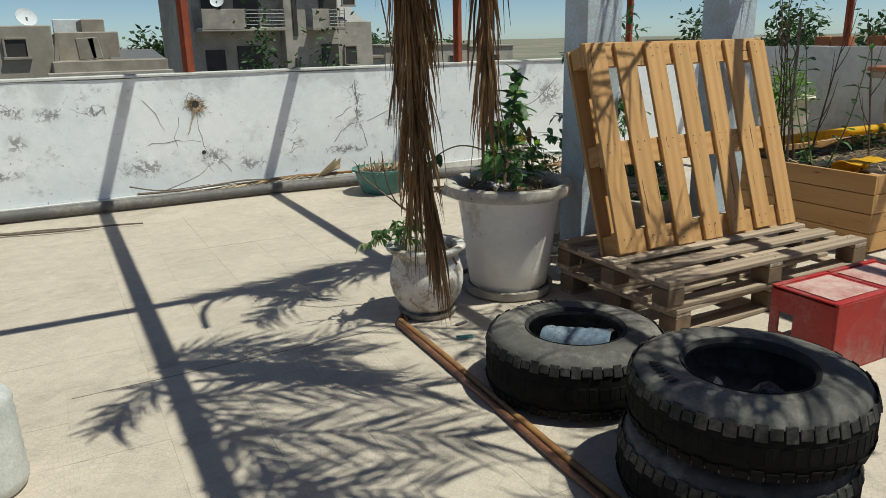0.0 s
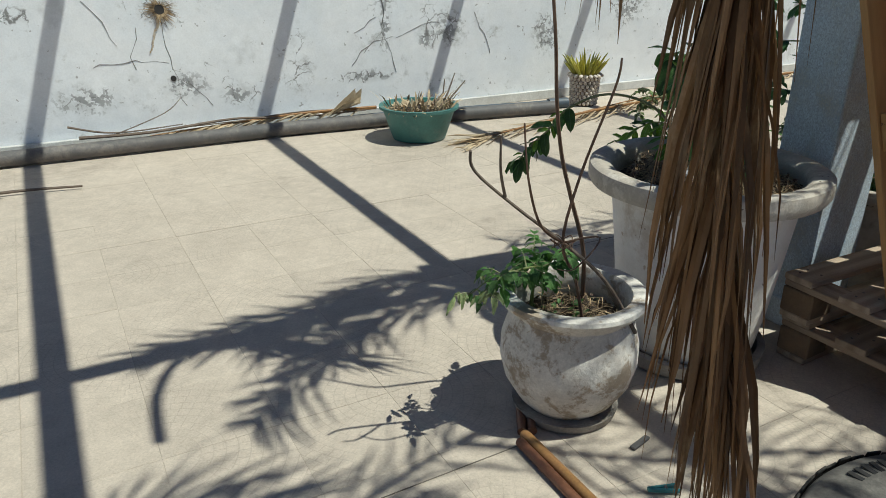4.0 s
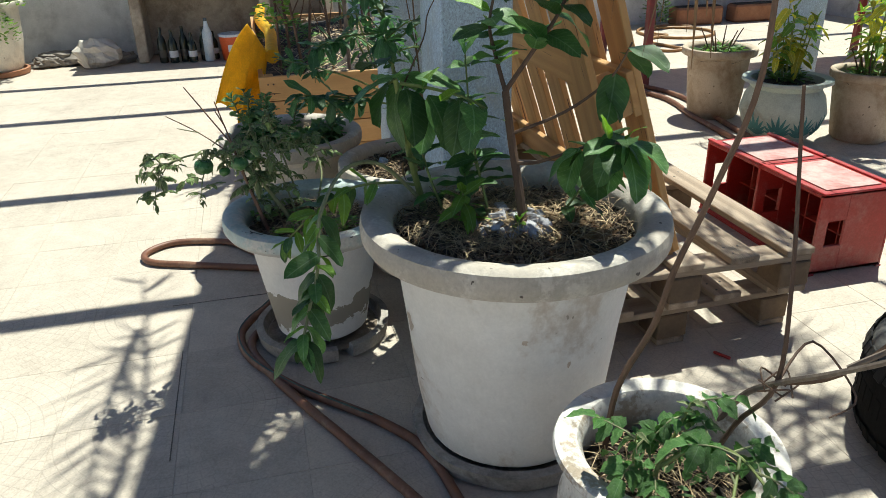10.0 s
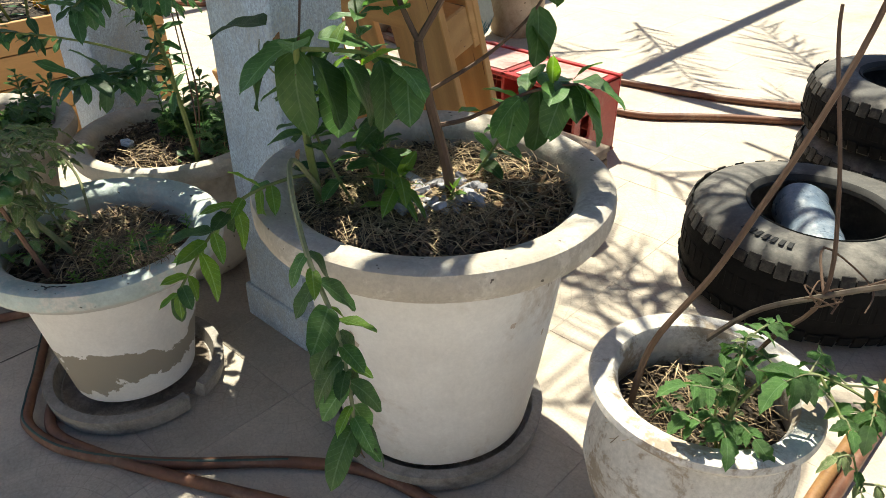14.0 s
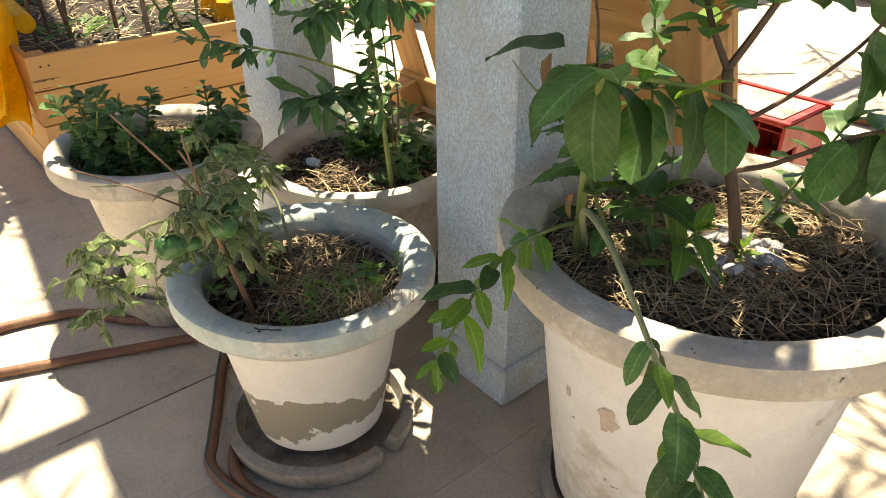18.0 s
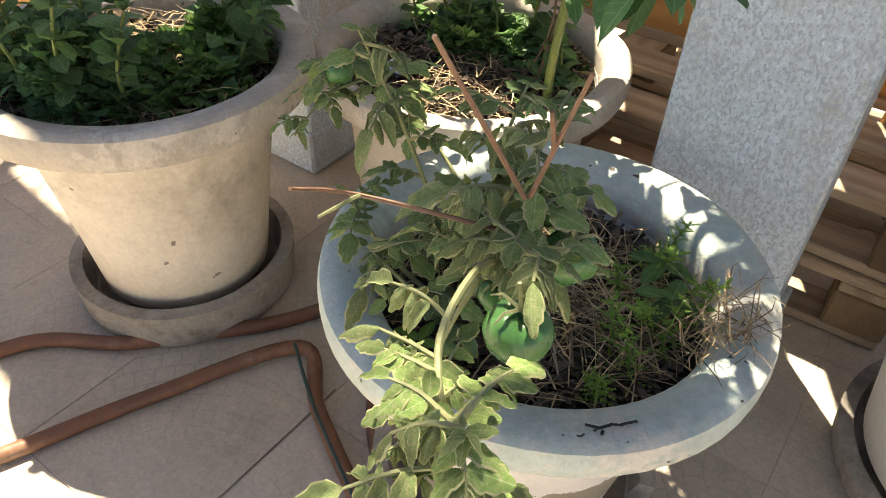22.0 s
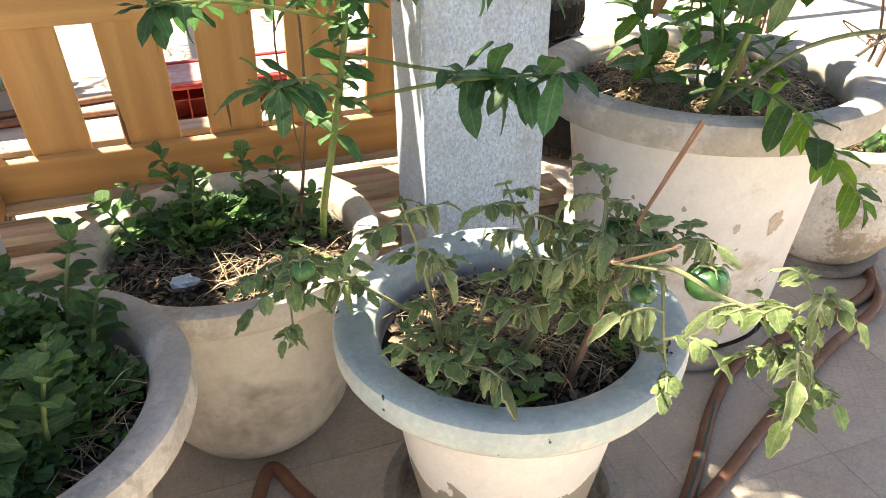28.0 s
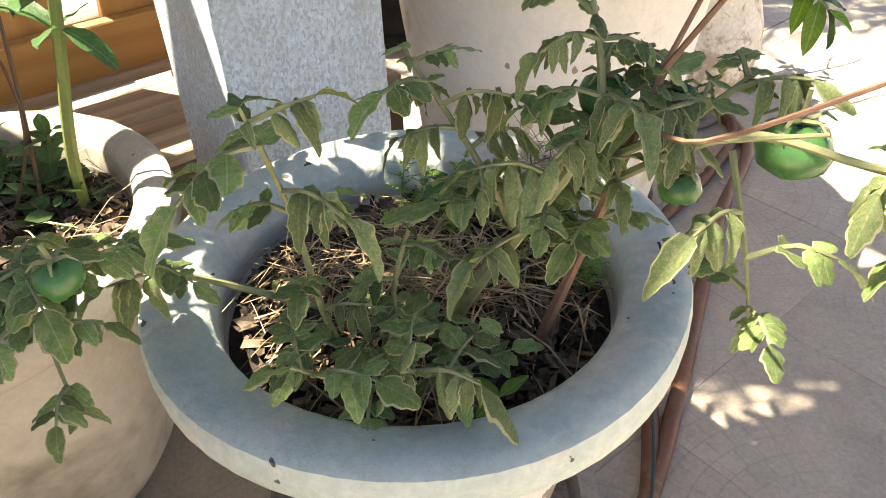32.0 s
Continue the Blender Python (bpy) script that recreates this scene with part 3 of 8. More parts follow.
HOUSEB = mat("apartment_render", (0.45, 0.41, 0.36), (0.36, 0.33, 0.29), scale=0.4, stain=(0.26, 0.23, 0.2), stain_scale=0.25, stain_at=0.6, bump=0.1, bump_scale=5)
# near-black colour stands in for the unlit depth of openings and holes
DARK = mat("painted_dark_interior", (0.03, 0.028, 0.026), (0.045, 0.04, 0.038), rough=0.6, scale=2)
RAIL = mat("grey_rail", (0.16, 0.16, 0.16), (0.12, 0.12, 0.12), rough=0.5)
WHITEPAINT = mat("white_sheet", (0.66, 0.68, 0.70), (0.56, 0.58, 0.6), scale=2)
FOLIAGE = mat("far_foliage", (0.05, 0.10, 0.035), (0.035, 0.07, 0.025), rough=0.6, scale=3, through_light=0.15, island=True)
TRUNK = mat("tree_trunk", (0.16, 0.12, 0.09), (0.11, 0.08, 0.06), scale=5, bump=0.4)
EARTH = mat("town_ground", (0.30, 0.25, 0.20), (0.22, 0.19, 0.16), scale=0.05, stain=(0.15, 0.16, 0.1), stain_scale=0.02, stain_at=0.55, bump=0.0)
BRICK = mat("orange_brick", (0.42, 0.17, 0.07), (0.33, 0.12, 0.05), scale=6, vary=0.15, bump=0.2)
LID = mat("black_round_lid", (0.03, 0.025, 0.022), (0.05, 0.045, 0.04), rough=0.4)


# ---- building helpers ----
class Geo:
    """Collects corners and faces of one mesh."""

    def __init__(self):
        self.v, self.f = [], []

    def add(self, verts, faces):
        k = len(self.v)
        self.v.extend([tuple(p) for p in verts])
        self.f.extend([tuple(k + i for i in q) for q in faces])
        return self

    def box(self, c, s, rot=None, ch=None):
        """A box of size s at c with chamfered edges."""
        h = Vector(s) / 2
        ch = min(0.12 * min(s), 0.006) if ch is None else ch
        sgn = [(a, b, d) for a in (-1, 1) for b in (-1, 1) for d in (-1, 1)]
        vs, ids = [], {}
        for q in sgn:
            for ax in range(3):
                p = [q[i] * (h[i] - (0 if i == ax else ch)) for i in range(3)]
                ids[(q, ax)] = len(vs)
                vs.append(Vector(p))
        fs = []
        for ax in range(3):
            o = [i for i in range(3) if i != ax]
            for s1 in (-1, 1):
                loop = []
                for a, b in ((-1, -1), (1, -1), (1, 1), (-1, 1)):
                    q = [0, 0, 0]
                    q[ax], q[o[0]], q[o[1]] = s1, a, b
                    loop.append(ids[(tuple(q), ax)])
                if (s1 > 0) == (ax == 1):
                    loop.reverse()
                fs.append(loop)
        for ax in range(3):
            o = [i for i in range(3) if i != ax]
            for a in (-1, 1):
                for b in (-1, 1):
                    q0, q1 = [0, 0, 0], [0, 0, 0]
                    q0[ax], q0[o[0]], q0[o[1]] = -1, a, b
                    q1[ax], q1[o[0]], q1[o[1]] = 1, a, b
                    q0, q1 = tuple(q0), tuple(q1)
                    fs.append([ids[(q0, o[0])], ids[(q1, o[0])], ids[(q1, o[1])], ids[(q0, o[1])]])
        for q in sgn:
            fs.append([ids[(q, 0)], ids[(q, 1)], ids[(q, 2)]])
        if rot is not None:
            r = Euler([radians(a) for a in rot]).to_matrix()
            vs = [r @ p for p in vs]
        return self.add([p + Vector(c) for p in vs], fs)

    def tube(self, pts, r, seg=8, cap=True):
        """A tube along points; r: one radius or one for each point."""
        pts = [Vector(p) for p in pts]
        r = list(r) if isinstance(r, (list, tuple)) else [r] * len(pts)
        if len(r) == 2 and len(pts) > 2:
            r = [r[0] + (r[1] - r[0]) * i / (len(pts) - 1) for i in range(len(pts))]
        vs, fs, side = [], [], None
        for i, p in enumerate(pts):
            d = (pts[min(i + 1, len(pts) - 1)] - pts[max(i - 1, 0)]).normalized()
            if side is None:
                side = d.cross(Vector((0, 0, 1)) if abs(d.z) < 0.9 else Vector((1, 0, 0))).normalized()
            side = (side - d * side.dot(d)).normalized()
            up = side.cross(d)
            vs += [p + (side * math.cos(a) + up * math.sin(a)) * r[i] for a in (2 * math.pi * k / seg for k in range(seg))]
        for i in range(len(pts) - 1):
            for k in range(seg):
                a, b = i * seg + k, i * seg + (k + 1) % seg
                fs.append((a, b, b + seg, a + seg))
        if cap:
            fs.append(tuple(range(seg))[::-1])
            fs.append(tuple((len(pts) - 1) * seg + k for k in range(seg)))
        return self.add(vs, fs)

    def lathe(self, prof, c=(0, 0, 0), seg=56, wob=0.0, seed=0.0, close=True):
        """Turns a profile of (radius, height) round the upright through c; wob: hand-made unevenness."""
        vs, fs = [], []
        for r, z in prof:
            for k in range(seg):
                a = 2 * math.pi * k / seg
                q = 1 + wob * noise.noise((math.cos(a) * 1.3 + seed, math.sin(a) * 1.3, z * 6)) if wob else 1
                vs.append((c[0] + r * q * math.cos(a), c[1] + r * q * math.sin(a), c[2] + z + (wob * 0.12 * noise.noise((math.cos(a) + seed, math.sin(a), 3)) if wob else 0)))
        m = len(prof)
        for i in range(m - 1 + (1 if close == "ring" else 0)):
            j = (i + 1) % m
            for k in range(seg):
                k2 = (k + 1) % seg
                fs.append((i * seg + k, i * seg + k2, j * seg + k2, j * seg + k))
        if close is True:
            fs.append(tuple(range(seg))[::-1])
            fs.append(tuple((m - 1) * seg + k for k in range(seg)))
        return self.add(vs, fs)


def mesh_of(geo, material, smooth=False, name="mesh"):
    me = bpy.data.meshes.new(name)
    me.from_pydata([tuple(p) for p in geo.v], [], geo.f)
    me.materials.append(material)
    if smooth:
        me.polygons.foreach_set("use_smooth", [True] * len(me.polygons))
    me.update()
    return me


def welded(me):
    """Joins corners that lie on one another."""
    bm = bmesh.new()
    bm.from_mesh(me)
    bmesh.ops.remove_doubles(bm, verts=bm.verts[:], dist=0.0003)
    bm.to_mesh(me)
    bm.free()
    return me


def smooth_by_angle(me, deg=40):
    me.polygons.foreach_set("use_smooth", [True] * len(me.polygons))
    me.set_sharp_from_angle(angle=radians(deg))
    return me


def part(name, geo, material, parent=None, label="", smooth=False, at=None, kind=""):
    """Links a Geo (or a ready mesh) as one mesh object under a thing or part."""
    me = geo if isinstance(geo, bpy.types.Mesh) else mesh_of(geo, material, smooth, name)
    if smooth and not isinstance(geo, bpy.types.Mesh):
        smooth_by_angle(me, 42)
    ob = new(name, me)
    if parent is not None:
        ob.parent = parent
    if at is not None:
        ob.matrix_basis = at
    if label or kind:
        tagged(ob, label, kind=kind)
    return ob


def thing(name, label, category, at=None, group="", kind=""):
    ob = new(name)
    ob.empty_display_size = 0.05
    if at is not None:
        ob.matrix_basis = at
    return tagged(ob, label, category, group, kind)


def solid(name, geo, material, label, category="", kind="", group="", smooth=False, at=None):
    ob = part(name, geo, material, smooth=smooth, at=at)
    return tagged(ob, label, category, group, kind)


def smooth_path(pts, n=8):
    """Catmull-Rom through points."""
    pts = [Vector(p) for p in pts]
    out = []
    for i in range(len(pts) - 1):
        p0, p1, p2, p3 = pts[max(i - 1, 0)], pts[i], pts[i + 1], pts[min(i + 2, len(pts) - 1)]
        for k in range(n):
            t = k / n
            out.append(0.5 * (2 * p1 + (p2 - p0) * t + (2 * p0 - 5 * p1 + 4 * p2 - p3) * t * t + (3 * p1 - p0 - 3 * p2 + p3) * t ** 3))
    return out + [pts[-1]]


R = random.Random(7)

# ---- the terrace: walls, pillars, pergola ----
X0, X1, Y0, Y1 = -3.2, 8.55, -2.7, 6.68
floor = solid("floor", Geo().box(((X0 + X1) / 2, (Y0 + Y1) / 2, -0.1018), (X1 - X0 + 0.6, Y1 - Y0 + 0.6, 0.2)), GROUT, "roof terrace floor paved with beige pressed concrete tiles", "floor", "structure")


def wall(name, a, b, h, th, material, label, lumps=0.006):
    """An upright wall from a to b, thick outwards to the left of the way a to b, with an uneven rendered face."""
    a, b = Vector((*a, 0)), Vector((*b, 0))
    d = (b - a).normalized()
    out = Vector((-d.y, d.x, 0))
    nx, nz = max(int((b - a).length / 0.25), 2), 7
    g = Geo()
    face, back = [], []
    for i in range(nx + 1):
        for k in range(nz + 1):
            p = a + (b - a) * (i / nx)
            z = h * k / nz + (0.012 * noise.noise((p.x * 1.4, p.y * 1.4, 9)) if k == nz else 0)
            q = p + out * (lumps * noise.noise((p.x * 2, p.y * 2, z * 2.5)))
            face.append((q.x, q.y, z))
            q = p + out * th
            back.append((q.x, q.y, z))
    m = nz + 1
    fs = []
    nf = len(face)
    for i in range(nx):
        for k in range(nz):
            s = i * m + k
            fs.append((s, s + m, s + m + 1, s + 1))
            fs.append((nf + s, nf + s + 1, nf + s + m + 1, nf + s + m))
        s = i * m + nz
        fs.append((s, s + m, nf + s + m, nf + s))
    for s, flip in ((0, False), (nx * m, True)):
        for k in range(nz):
            q = (s + k, s + k + 1, nf + s + k + 1, nf + s + k)
            fs.append(q if not flip else q[::-1])
    g.add(face + back, fs)
    return solid(name, g, material, label, "wall", "structure", smooth=False)


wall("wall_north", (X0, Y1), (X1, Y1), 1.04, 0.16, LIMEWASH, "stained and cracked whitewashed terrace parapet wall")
wall("wall_east", (X1, Y1), (X1, Y0), 1.12, 0.16, GREYWALL, "grey-white rendered terrace parapet wall")
wall("wall_south", (X1, Y0), (X0, Y0), 1.1, 0.16, GREYWALL, "grey-white rendered terrace wall")
wall("wall_west", (X0, Y0), (X0, Y1), 1.1, 0.16, GREYWALL, "grey-white rendered terrace wall")
solid("baseboard", Geo().box(((X0 + X1) / 2, Y1 - 0.018, 0.035), (X1 - X0 - 0.02, 0.03, 0.07)), PLINTH, "low cement skirting along the parapet", "skirting", "structure")
solid("trim", Geo().box((X0 / 2 + X1 / 2, Y1 + 0.08, 1.055), (X1 - X0, 0.18, 0.022), ch=0.004), PLINTH, "thin cement capping on the parapet", "coping", "structure")


def pillar(x, y, sx, sy, h=2.2):
    p = thing("pillar", "square concrete pillar with worn pale blue paint", "pillar", pose(x, y, 0), "pergola pillars", "structure")
    part("shaft", Geo().box((0, 0, h / 2), (sx, sy, h), ch=0.004), PILLAR, p)
    g = Geo()
    g.box((0, 0, 0.05), (sx + 0.022, sy + 0.022, 0.10), ch=0.005)
    part("base_moulding", g, PILLAR, p, "cement base moulding")
    return p


for px, py in ((2.988, 3.15), (3.945, 3.12), (4.86, 0.62), (6.9, 2.85), (2.2, -1.9)):
    pillar(px, py, 0.228, 0.185)
solid("beam", Geo().box((2.1, 0, 0), (4.5, 0.185, 0.3), ch=0.01), CONCRETE, "grey concrete beam carried by the pillars", "beam", "structure", at=pose(2.99, 3.21, 2.35, 0, 0, -6.0))

# pergola of red-oxide steel tube, its posts on the parapet
BAR_Z = 2.42
for bx in (0.22, 1.54, 2.93, 4.21, 5.43, 6.95, 8.05):
    solid("pergola_bar", Geo().box((bx, (Y0 + Y1) / 2, BAR_Z), (0.075, Y1 - Y0 + 0.4, 0.075), ch=0.004), STEEL, "red-oxide square steel pergola bar", "bar", group="pergola bars")
solid("pergola_bar", Geo().box((-0.2, 3.13, BAR_Z - 0.08), (6.0, 0.06, 0.08), ch=0.004), STEEL, "red-oxide square steel pergola bar", "bar", group="pergola bars")
solid("pergola_bar", Geo().box((2.6, 0.15, BAR_Z - 0.08), (11.4, 0.06, 0.08), ch=0.004), STEEL, "red-oxide square steel pergola bar", "bar", group="pergola bars")
for bx, by in ((1.565, Y1 + 0.08), (4.21, Y1 + 0.08), (6.47, Y1 + 0.08), (X1 + 0.08, 5.54), (X1 + 0.08, 1.0), (-1.1, Y1 + 0.08)):
    p = thing("pergola_post", "red-oxide steel post bolted on the parapet", "post", pose(bx, by, 1.04 if by > 6 else 1.1), "pergola posts")
    g = Geo().box((0, 0, 0.68), (0.03, 0.085, 1.36), ch=0.002)
    g.box((-0.03, 0, 0.68), (0.035, 0.012, 1.34), ch=0.001).box((0.03, 0, 0.68), (0.035, 0.012, 1.34), ch=0.001)
    part("shaft", g, STEEL, p)
    part("foot_plate", Geo().box((0, 0, 0.012), (0.14, 0.14, 0.016), ch=0.002), STEEL, p)


# ---- leaves and plants ----
def leaf_mesh(name, material, width, n=7, tip=1.0, fold=0.25, bend=0.35, teeth=0.0, lobes=0, belly=0.9):
    """A leaf one long from its stalk along +x, folded on its midrib, bent down towards its tip."""
    g = Geo()
    rows = []
    for i in range(n + 1):
        s = i / n
        w = width * 0.5 * (max(math.sin(math.pi * min(s ** belly, 1)), 0) ** (0.35 + 0.3 * tip)) * (1 - 0.12 * s * tip)
        if lobes:
            w *= 0.86 + 0.22 * abs(math.sin(s * math.pi * lobes))
        if teeth:
            w *= 1 + teeth * (1 if i % 2 else -1)
        if i == 0:
            w = 0.012
        if i == n:
            w = 0.004
        x, z = s, -bend * s * s
        ripple = 0.028 * math.sin(s * 11)
        rows.append([(x, -w, z + fold * w + ripple), (x, 0, z), (x, w, z + fold * w - ripple)])
    vs = [p for r in rows for p in r]
    fs = []
    for i in range(n):
        for k in range(2):
            a = i * 3 + k
            fs.append((a, a + 1, a + 4, a + 3))
    g.add(vs, fs)
    return mesh_of(g, material, True, name)


GUAVA_L = [leaf_mesh("guava_leaf", GUAVA, 0.50, 9, 0.4, fold=f, bend=b) for f, b in ((0.3, 0.2), (0.15, 0.55), (0.4, 0.4))]
BROAD_L = [leaf_mesh("guava_leaf", GUAVA, 0.64, 10, 0.4, fold=f, bend=b) for f, b in ((0.3, 0.25), (0.12, 0.5), (0.2, 0.35))]
YOUNG_L = [leaf_mesh("young_leaf", YOUNG, 0.42, 7, fold=f, bend=b) for f, b in ((0.35, 0.1), (0.2, 0.4))]
LANCE_L = [leaf_mesh("lance_leaf", LANCE, 0.42, 8, 0.6, fold=f, bend=b, belly=1.45) for f, b in ((0.25, 0.25), (0.35, 0.5), (0.1, 0.1))]
OBOVATE_L = [leaf_mesh("herb_leaf", HERBLEAF, w, 8, 0.3, fold=f, bend=b, belly=1.6) for w, f, b in ((0.66, 0.35, 0.3), (0.58, 0.2, 0.6), (0.7, 0.5, 0.1))]
MARGIN = mat("pale_dry_leaf_margin", (0.40, 0.40, 0.23), (0.30, 0.32, 0.16), rough=0.8, scale=20, through_light=0.15)


def lobed_leaflet(name, material, width, fold, bend, curl, seed, n=14):
    """A tomato leaflet one long along +x: deep rounded lobes, edges curled over, with a thin pale margin."""
    rk = random.Random(seed)
    cols = (-1, -0.86, -0.45, 0, 0.45, 0.86, 1)
    vs = []
    for i in range(n + 1):
        u = i / n
        w = width * 0.5 * max(math.sin(math.pi * u ** 0.78), 0.0) ** 0.7
        w = max(w * (1 - 0.15 * (1 - abs(math.sin(u * math.pi * 3.6 + 0.4)))) * rk.uniform(0.93, 1.07), 0.006)
        for c in cols:
            z = -bend * u * u + fold * abs(c) * w - curl * w * c ** 4 + 0.035 * math.sin(u * 13 + c * 2.2 + seed) * abs(c)
            vs.append((u + 0.025 * abs(c) * math.sin(u * math.pi * 7.2), c * w, z))
    m = len(cols)
    g = Geo().add(vs, [(i * m + k, i * m + k + 1, (i + 1) * m + k + 1, (i + 1) * m + k) for i in range(n) for k in range(m - 1)])
    me = mesh_of(g, material, True, name)
    me.materials.append(MARGIN)
    me.polygons.foreach_set("material_index", [1 if i % (m - 1) in (0, m - 2) else 0 for i in range(len(me.polygons))])
    return me


TOM_L = [lobed_leaflet("tomato_leaflet", TOMATO, w, f, b, c, k) for k, (w, f, b, c) in enumerate(((0.66, 0.15, 0.25, 0.35), (0.6, 0.3, 0.45, 0.6), (0.7, 0.05, 0.15, 0.2), (0.58, 0.45, 0.3, 0.1)))]
WILT_L = [lobed_leaflet("tomato_leaflet", WILT, w, f, b, c, k) for k, (w, f, b, c) in enumerate(((0.5, 0.7, 0.8, 0.3), (0.42, 0.9, 0.5, 0.2), (0.5, -0.5, 0.7, 0.6)))]
DEAD_L = leaf_mesh("dead_leaf", DEADLEAF, 0.3, 7, fold=0.7, bend=0.3)


def put_leaf(parent, mesh, at, way, size, up=(0, 0, 1), spin=0.0, name="leaf"):
    x = Vector(way).normalized()
    u = Vector(up)
    if abs(x.dot(u.normalized())) > 0.97:
        u = Vector((0.3, 0.9, 0.2))
    y = u.cross(x).normalized()
    z = x.cross(y)
    m = Matrix((x, y, z)).transposed().to_4x4()
    m = Matrix.Translation(Vector(at)) @ m @ Euler((spin, 0, 0)).to_matrix().to_4x4() @ Matrix.Diagonal((size, size, size, 1))
    ob = new(name, mesh)
    ob.parent = parent
    ob.matrix_basis = m
    return ob


def stem(parent, pts, r0, r1, material, n=5, name="stem", seg=6):
    path = smooth_path(pts, n)
    part(name, Geo().tube(path, (r0, r1), seg), material, parent, smooth=True)
    return path


def leafy(parent, pts, r0, r1, material, meshes, count, size, start=0.25, droop=0.35, spread=1.0, opposite=True, seed=1, twist=2.4):
    """A stem with leaves along it, in pairs or in turns."""
    rr = random.Random(seed)
    path = stem(parent, pts, r0, r1, material)
    for i in range(count):
        s = start + (1 - start) * (i + 0.5) / count
        k = min(int(s * (len(path) - 1)), len(path) - 2)
        d = (path[k + 1] - path[k]).normalized()
        side = d.cross(Vector((0, 0, 1)))
        side = side.normalized() if side.length > 0.05 else Vector((1, 0, 0))
        up = side.cross(d)
        for sgn in ((1, -1) if opposite else (1,)):
            a = i * (twist if not opposite else 1.35) + rr.uniform(-0.4, 0.4)
            way = (side * math.cos(a) + up * math.sin(a)) * sgn * spread + d * rr.uniform(0.35, 0.8) + Vector((0, 0, -droop * rr.uniform(0.4, 1.5)))
            put_leaf(parent, rr.choice(meshes), path[k], way, size * rr.uniform(0.65, 1.15), spin=rr.uniform(-0.4, 0.4))
    for j in range(3):
        way = (path[-1] - path[-2]).normalized() + Vector((rr.uniform(-0.7, 0.7), rr.uniform(-0.7, 0.7), rr.uniform(-0.3, 0.4)))
        put_leaf(parent, rr.choice(meshes), path[-1], way, size * rr.uniform(0.4, 0.8))
    return path


def tomato_spray(parent, pts, r0, r1, fronds, size, seed, wilt=0.14, start=0.15, stem_mat=None, good=None):
    """A tomato stem with compound leaves: each a drooping stalk with pairs of toothed leaflets and one at its end."""
    rr = random.Random(seed)
    fronds = max(3, round(fronds * 0.85))
    path = stem(parent, pts, r0, r1 * 0.6, stem_mat or PALESTEM)
    for j in range(6):
        way = (path[-1] - path[-2]).normalized() * 0.7 + Vector((math.cos(j * 1.1), math.sin(j * 1.1), rr.uniform(-0.5, 0.4)))
        put_leaf(parent, rr.choice(WILT_L if j % 2 else good or TOM_L), path[-1 - j % 3], way, size * rr.uniform(0.25, 0.5), spin=rr.uniform(-0.5, 0.5), name="leaflet")
    for i in range(fronds):
        s = start + (1 - start) * (i + rr.uniform(0.2, 0.8)) / fronds
        k = min(int(s * (len(path) - 1)), len(path) - 2)
        a = i * 2.4 + rr.uniform(-0.3, 0.3)
        out = Vector((math.cos(a), math.sin(a), rr.uniform(0.0, 0.55))).normalized()
        ln = size * rr.uniform(0.7, 1.3)
        p0 = path[k]
        stalk = [p0, p0 + out * ln * 0.5 + Vector((0, 0, 0.02 * ln)), p0 + out * ln + Vector((0, 0, -ln * rr.uniform(0.0, 0.35)))]
        sp = stem(parent, stalk, 0.0022, 0.001, PALESTEM, 4, "leaf_stalk", 5)
        bad = rr.random() < wilt
        ms = WILT_L if bad else good or TOM_L
        for q, sc in ((0.42, 0.60), (0.68, 0.66), (0.86, 0.52)):
            j = min(int(q * (len(sp) - 1)), len(sp) - 2)
            d = (sp[j + 1] - sp[j]).normalized()
            sd = d.cross(Vector((0, 0, 1)))
            sd = sd.normalized() if sd.length > 0.05 else Vector((1, 0, 0))
            for sg in (1, -1):
                put_leaf(parent, rr.choice(ms), sp[j], sd * sg + d * 0.5 + Vector((0, 0, rr.uniform(-0.5, 0.3) - (0.5 if bad else 0))), ln * sc * rr.uniform(0.6, 1.0), spin=rr.uniform(-0.5, 0.5), name="leaflet")
        put_leaf(parent, rr.choice(ms), sp[-1], (sp[-1] - sp[-2]).normalized() + Vector((0, 0, -0.1)), ln * 0.70 * rr.uniform(0.8, 1.1), spin=rr.uniform(-0.4, 0.4), name="leaflet")
    return path


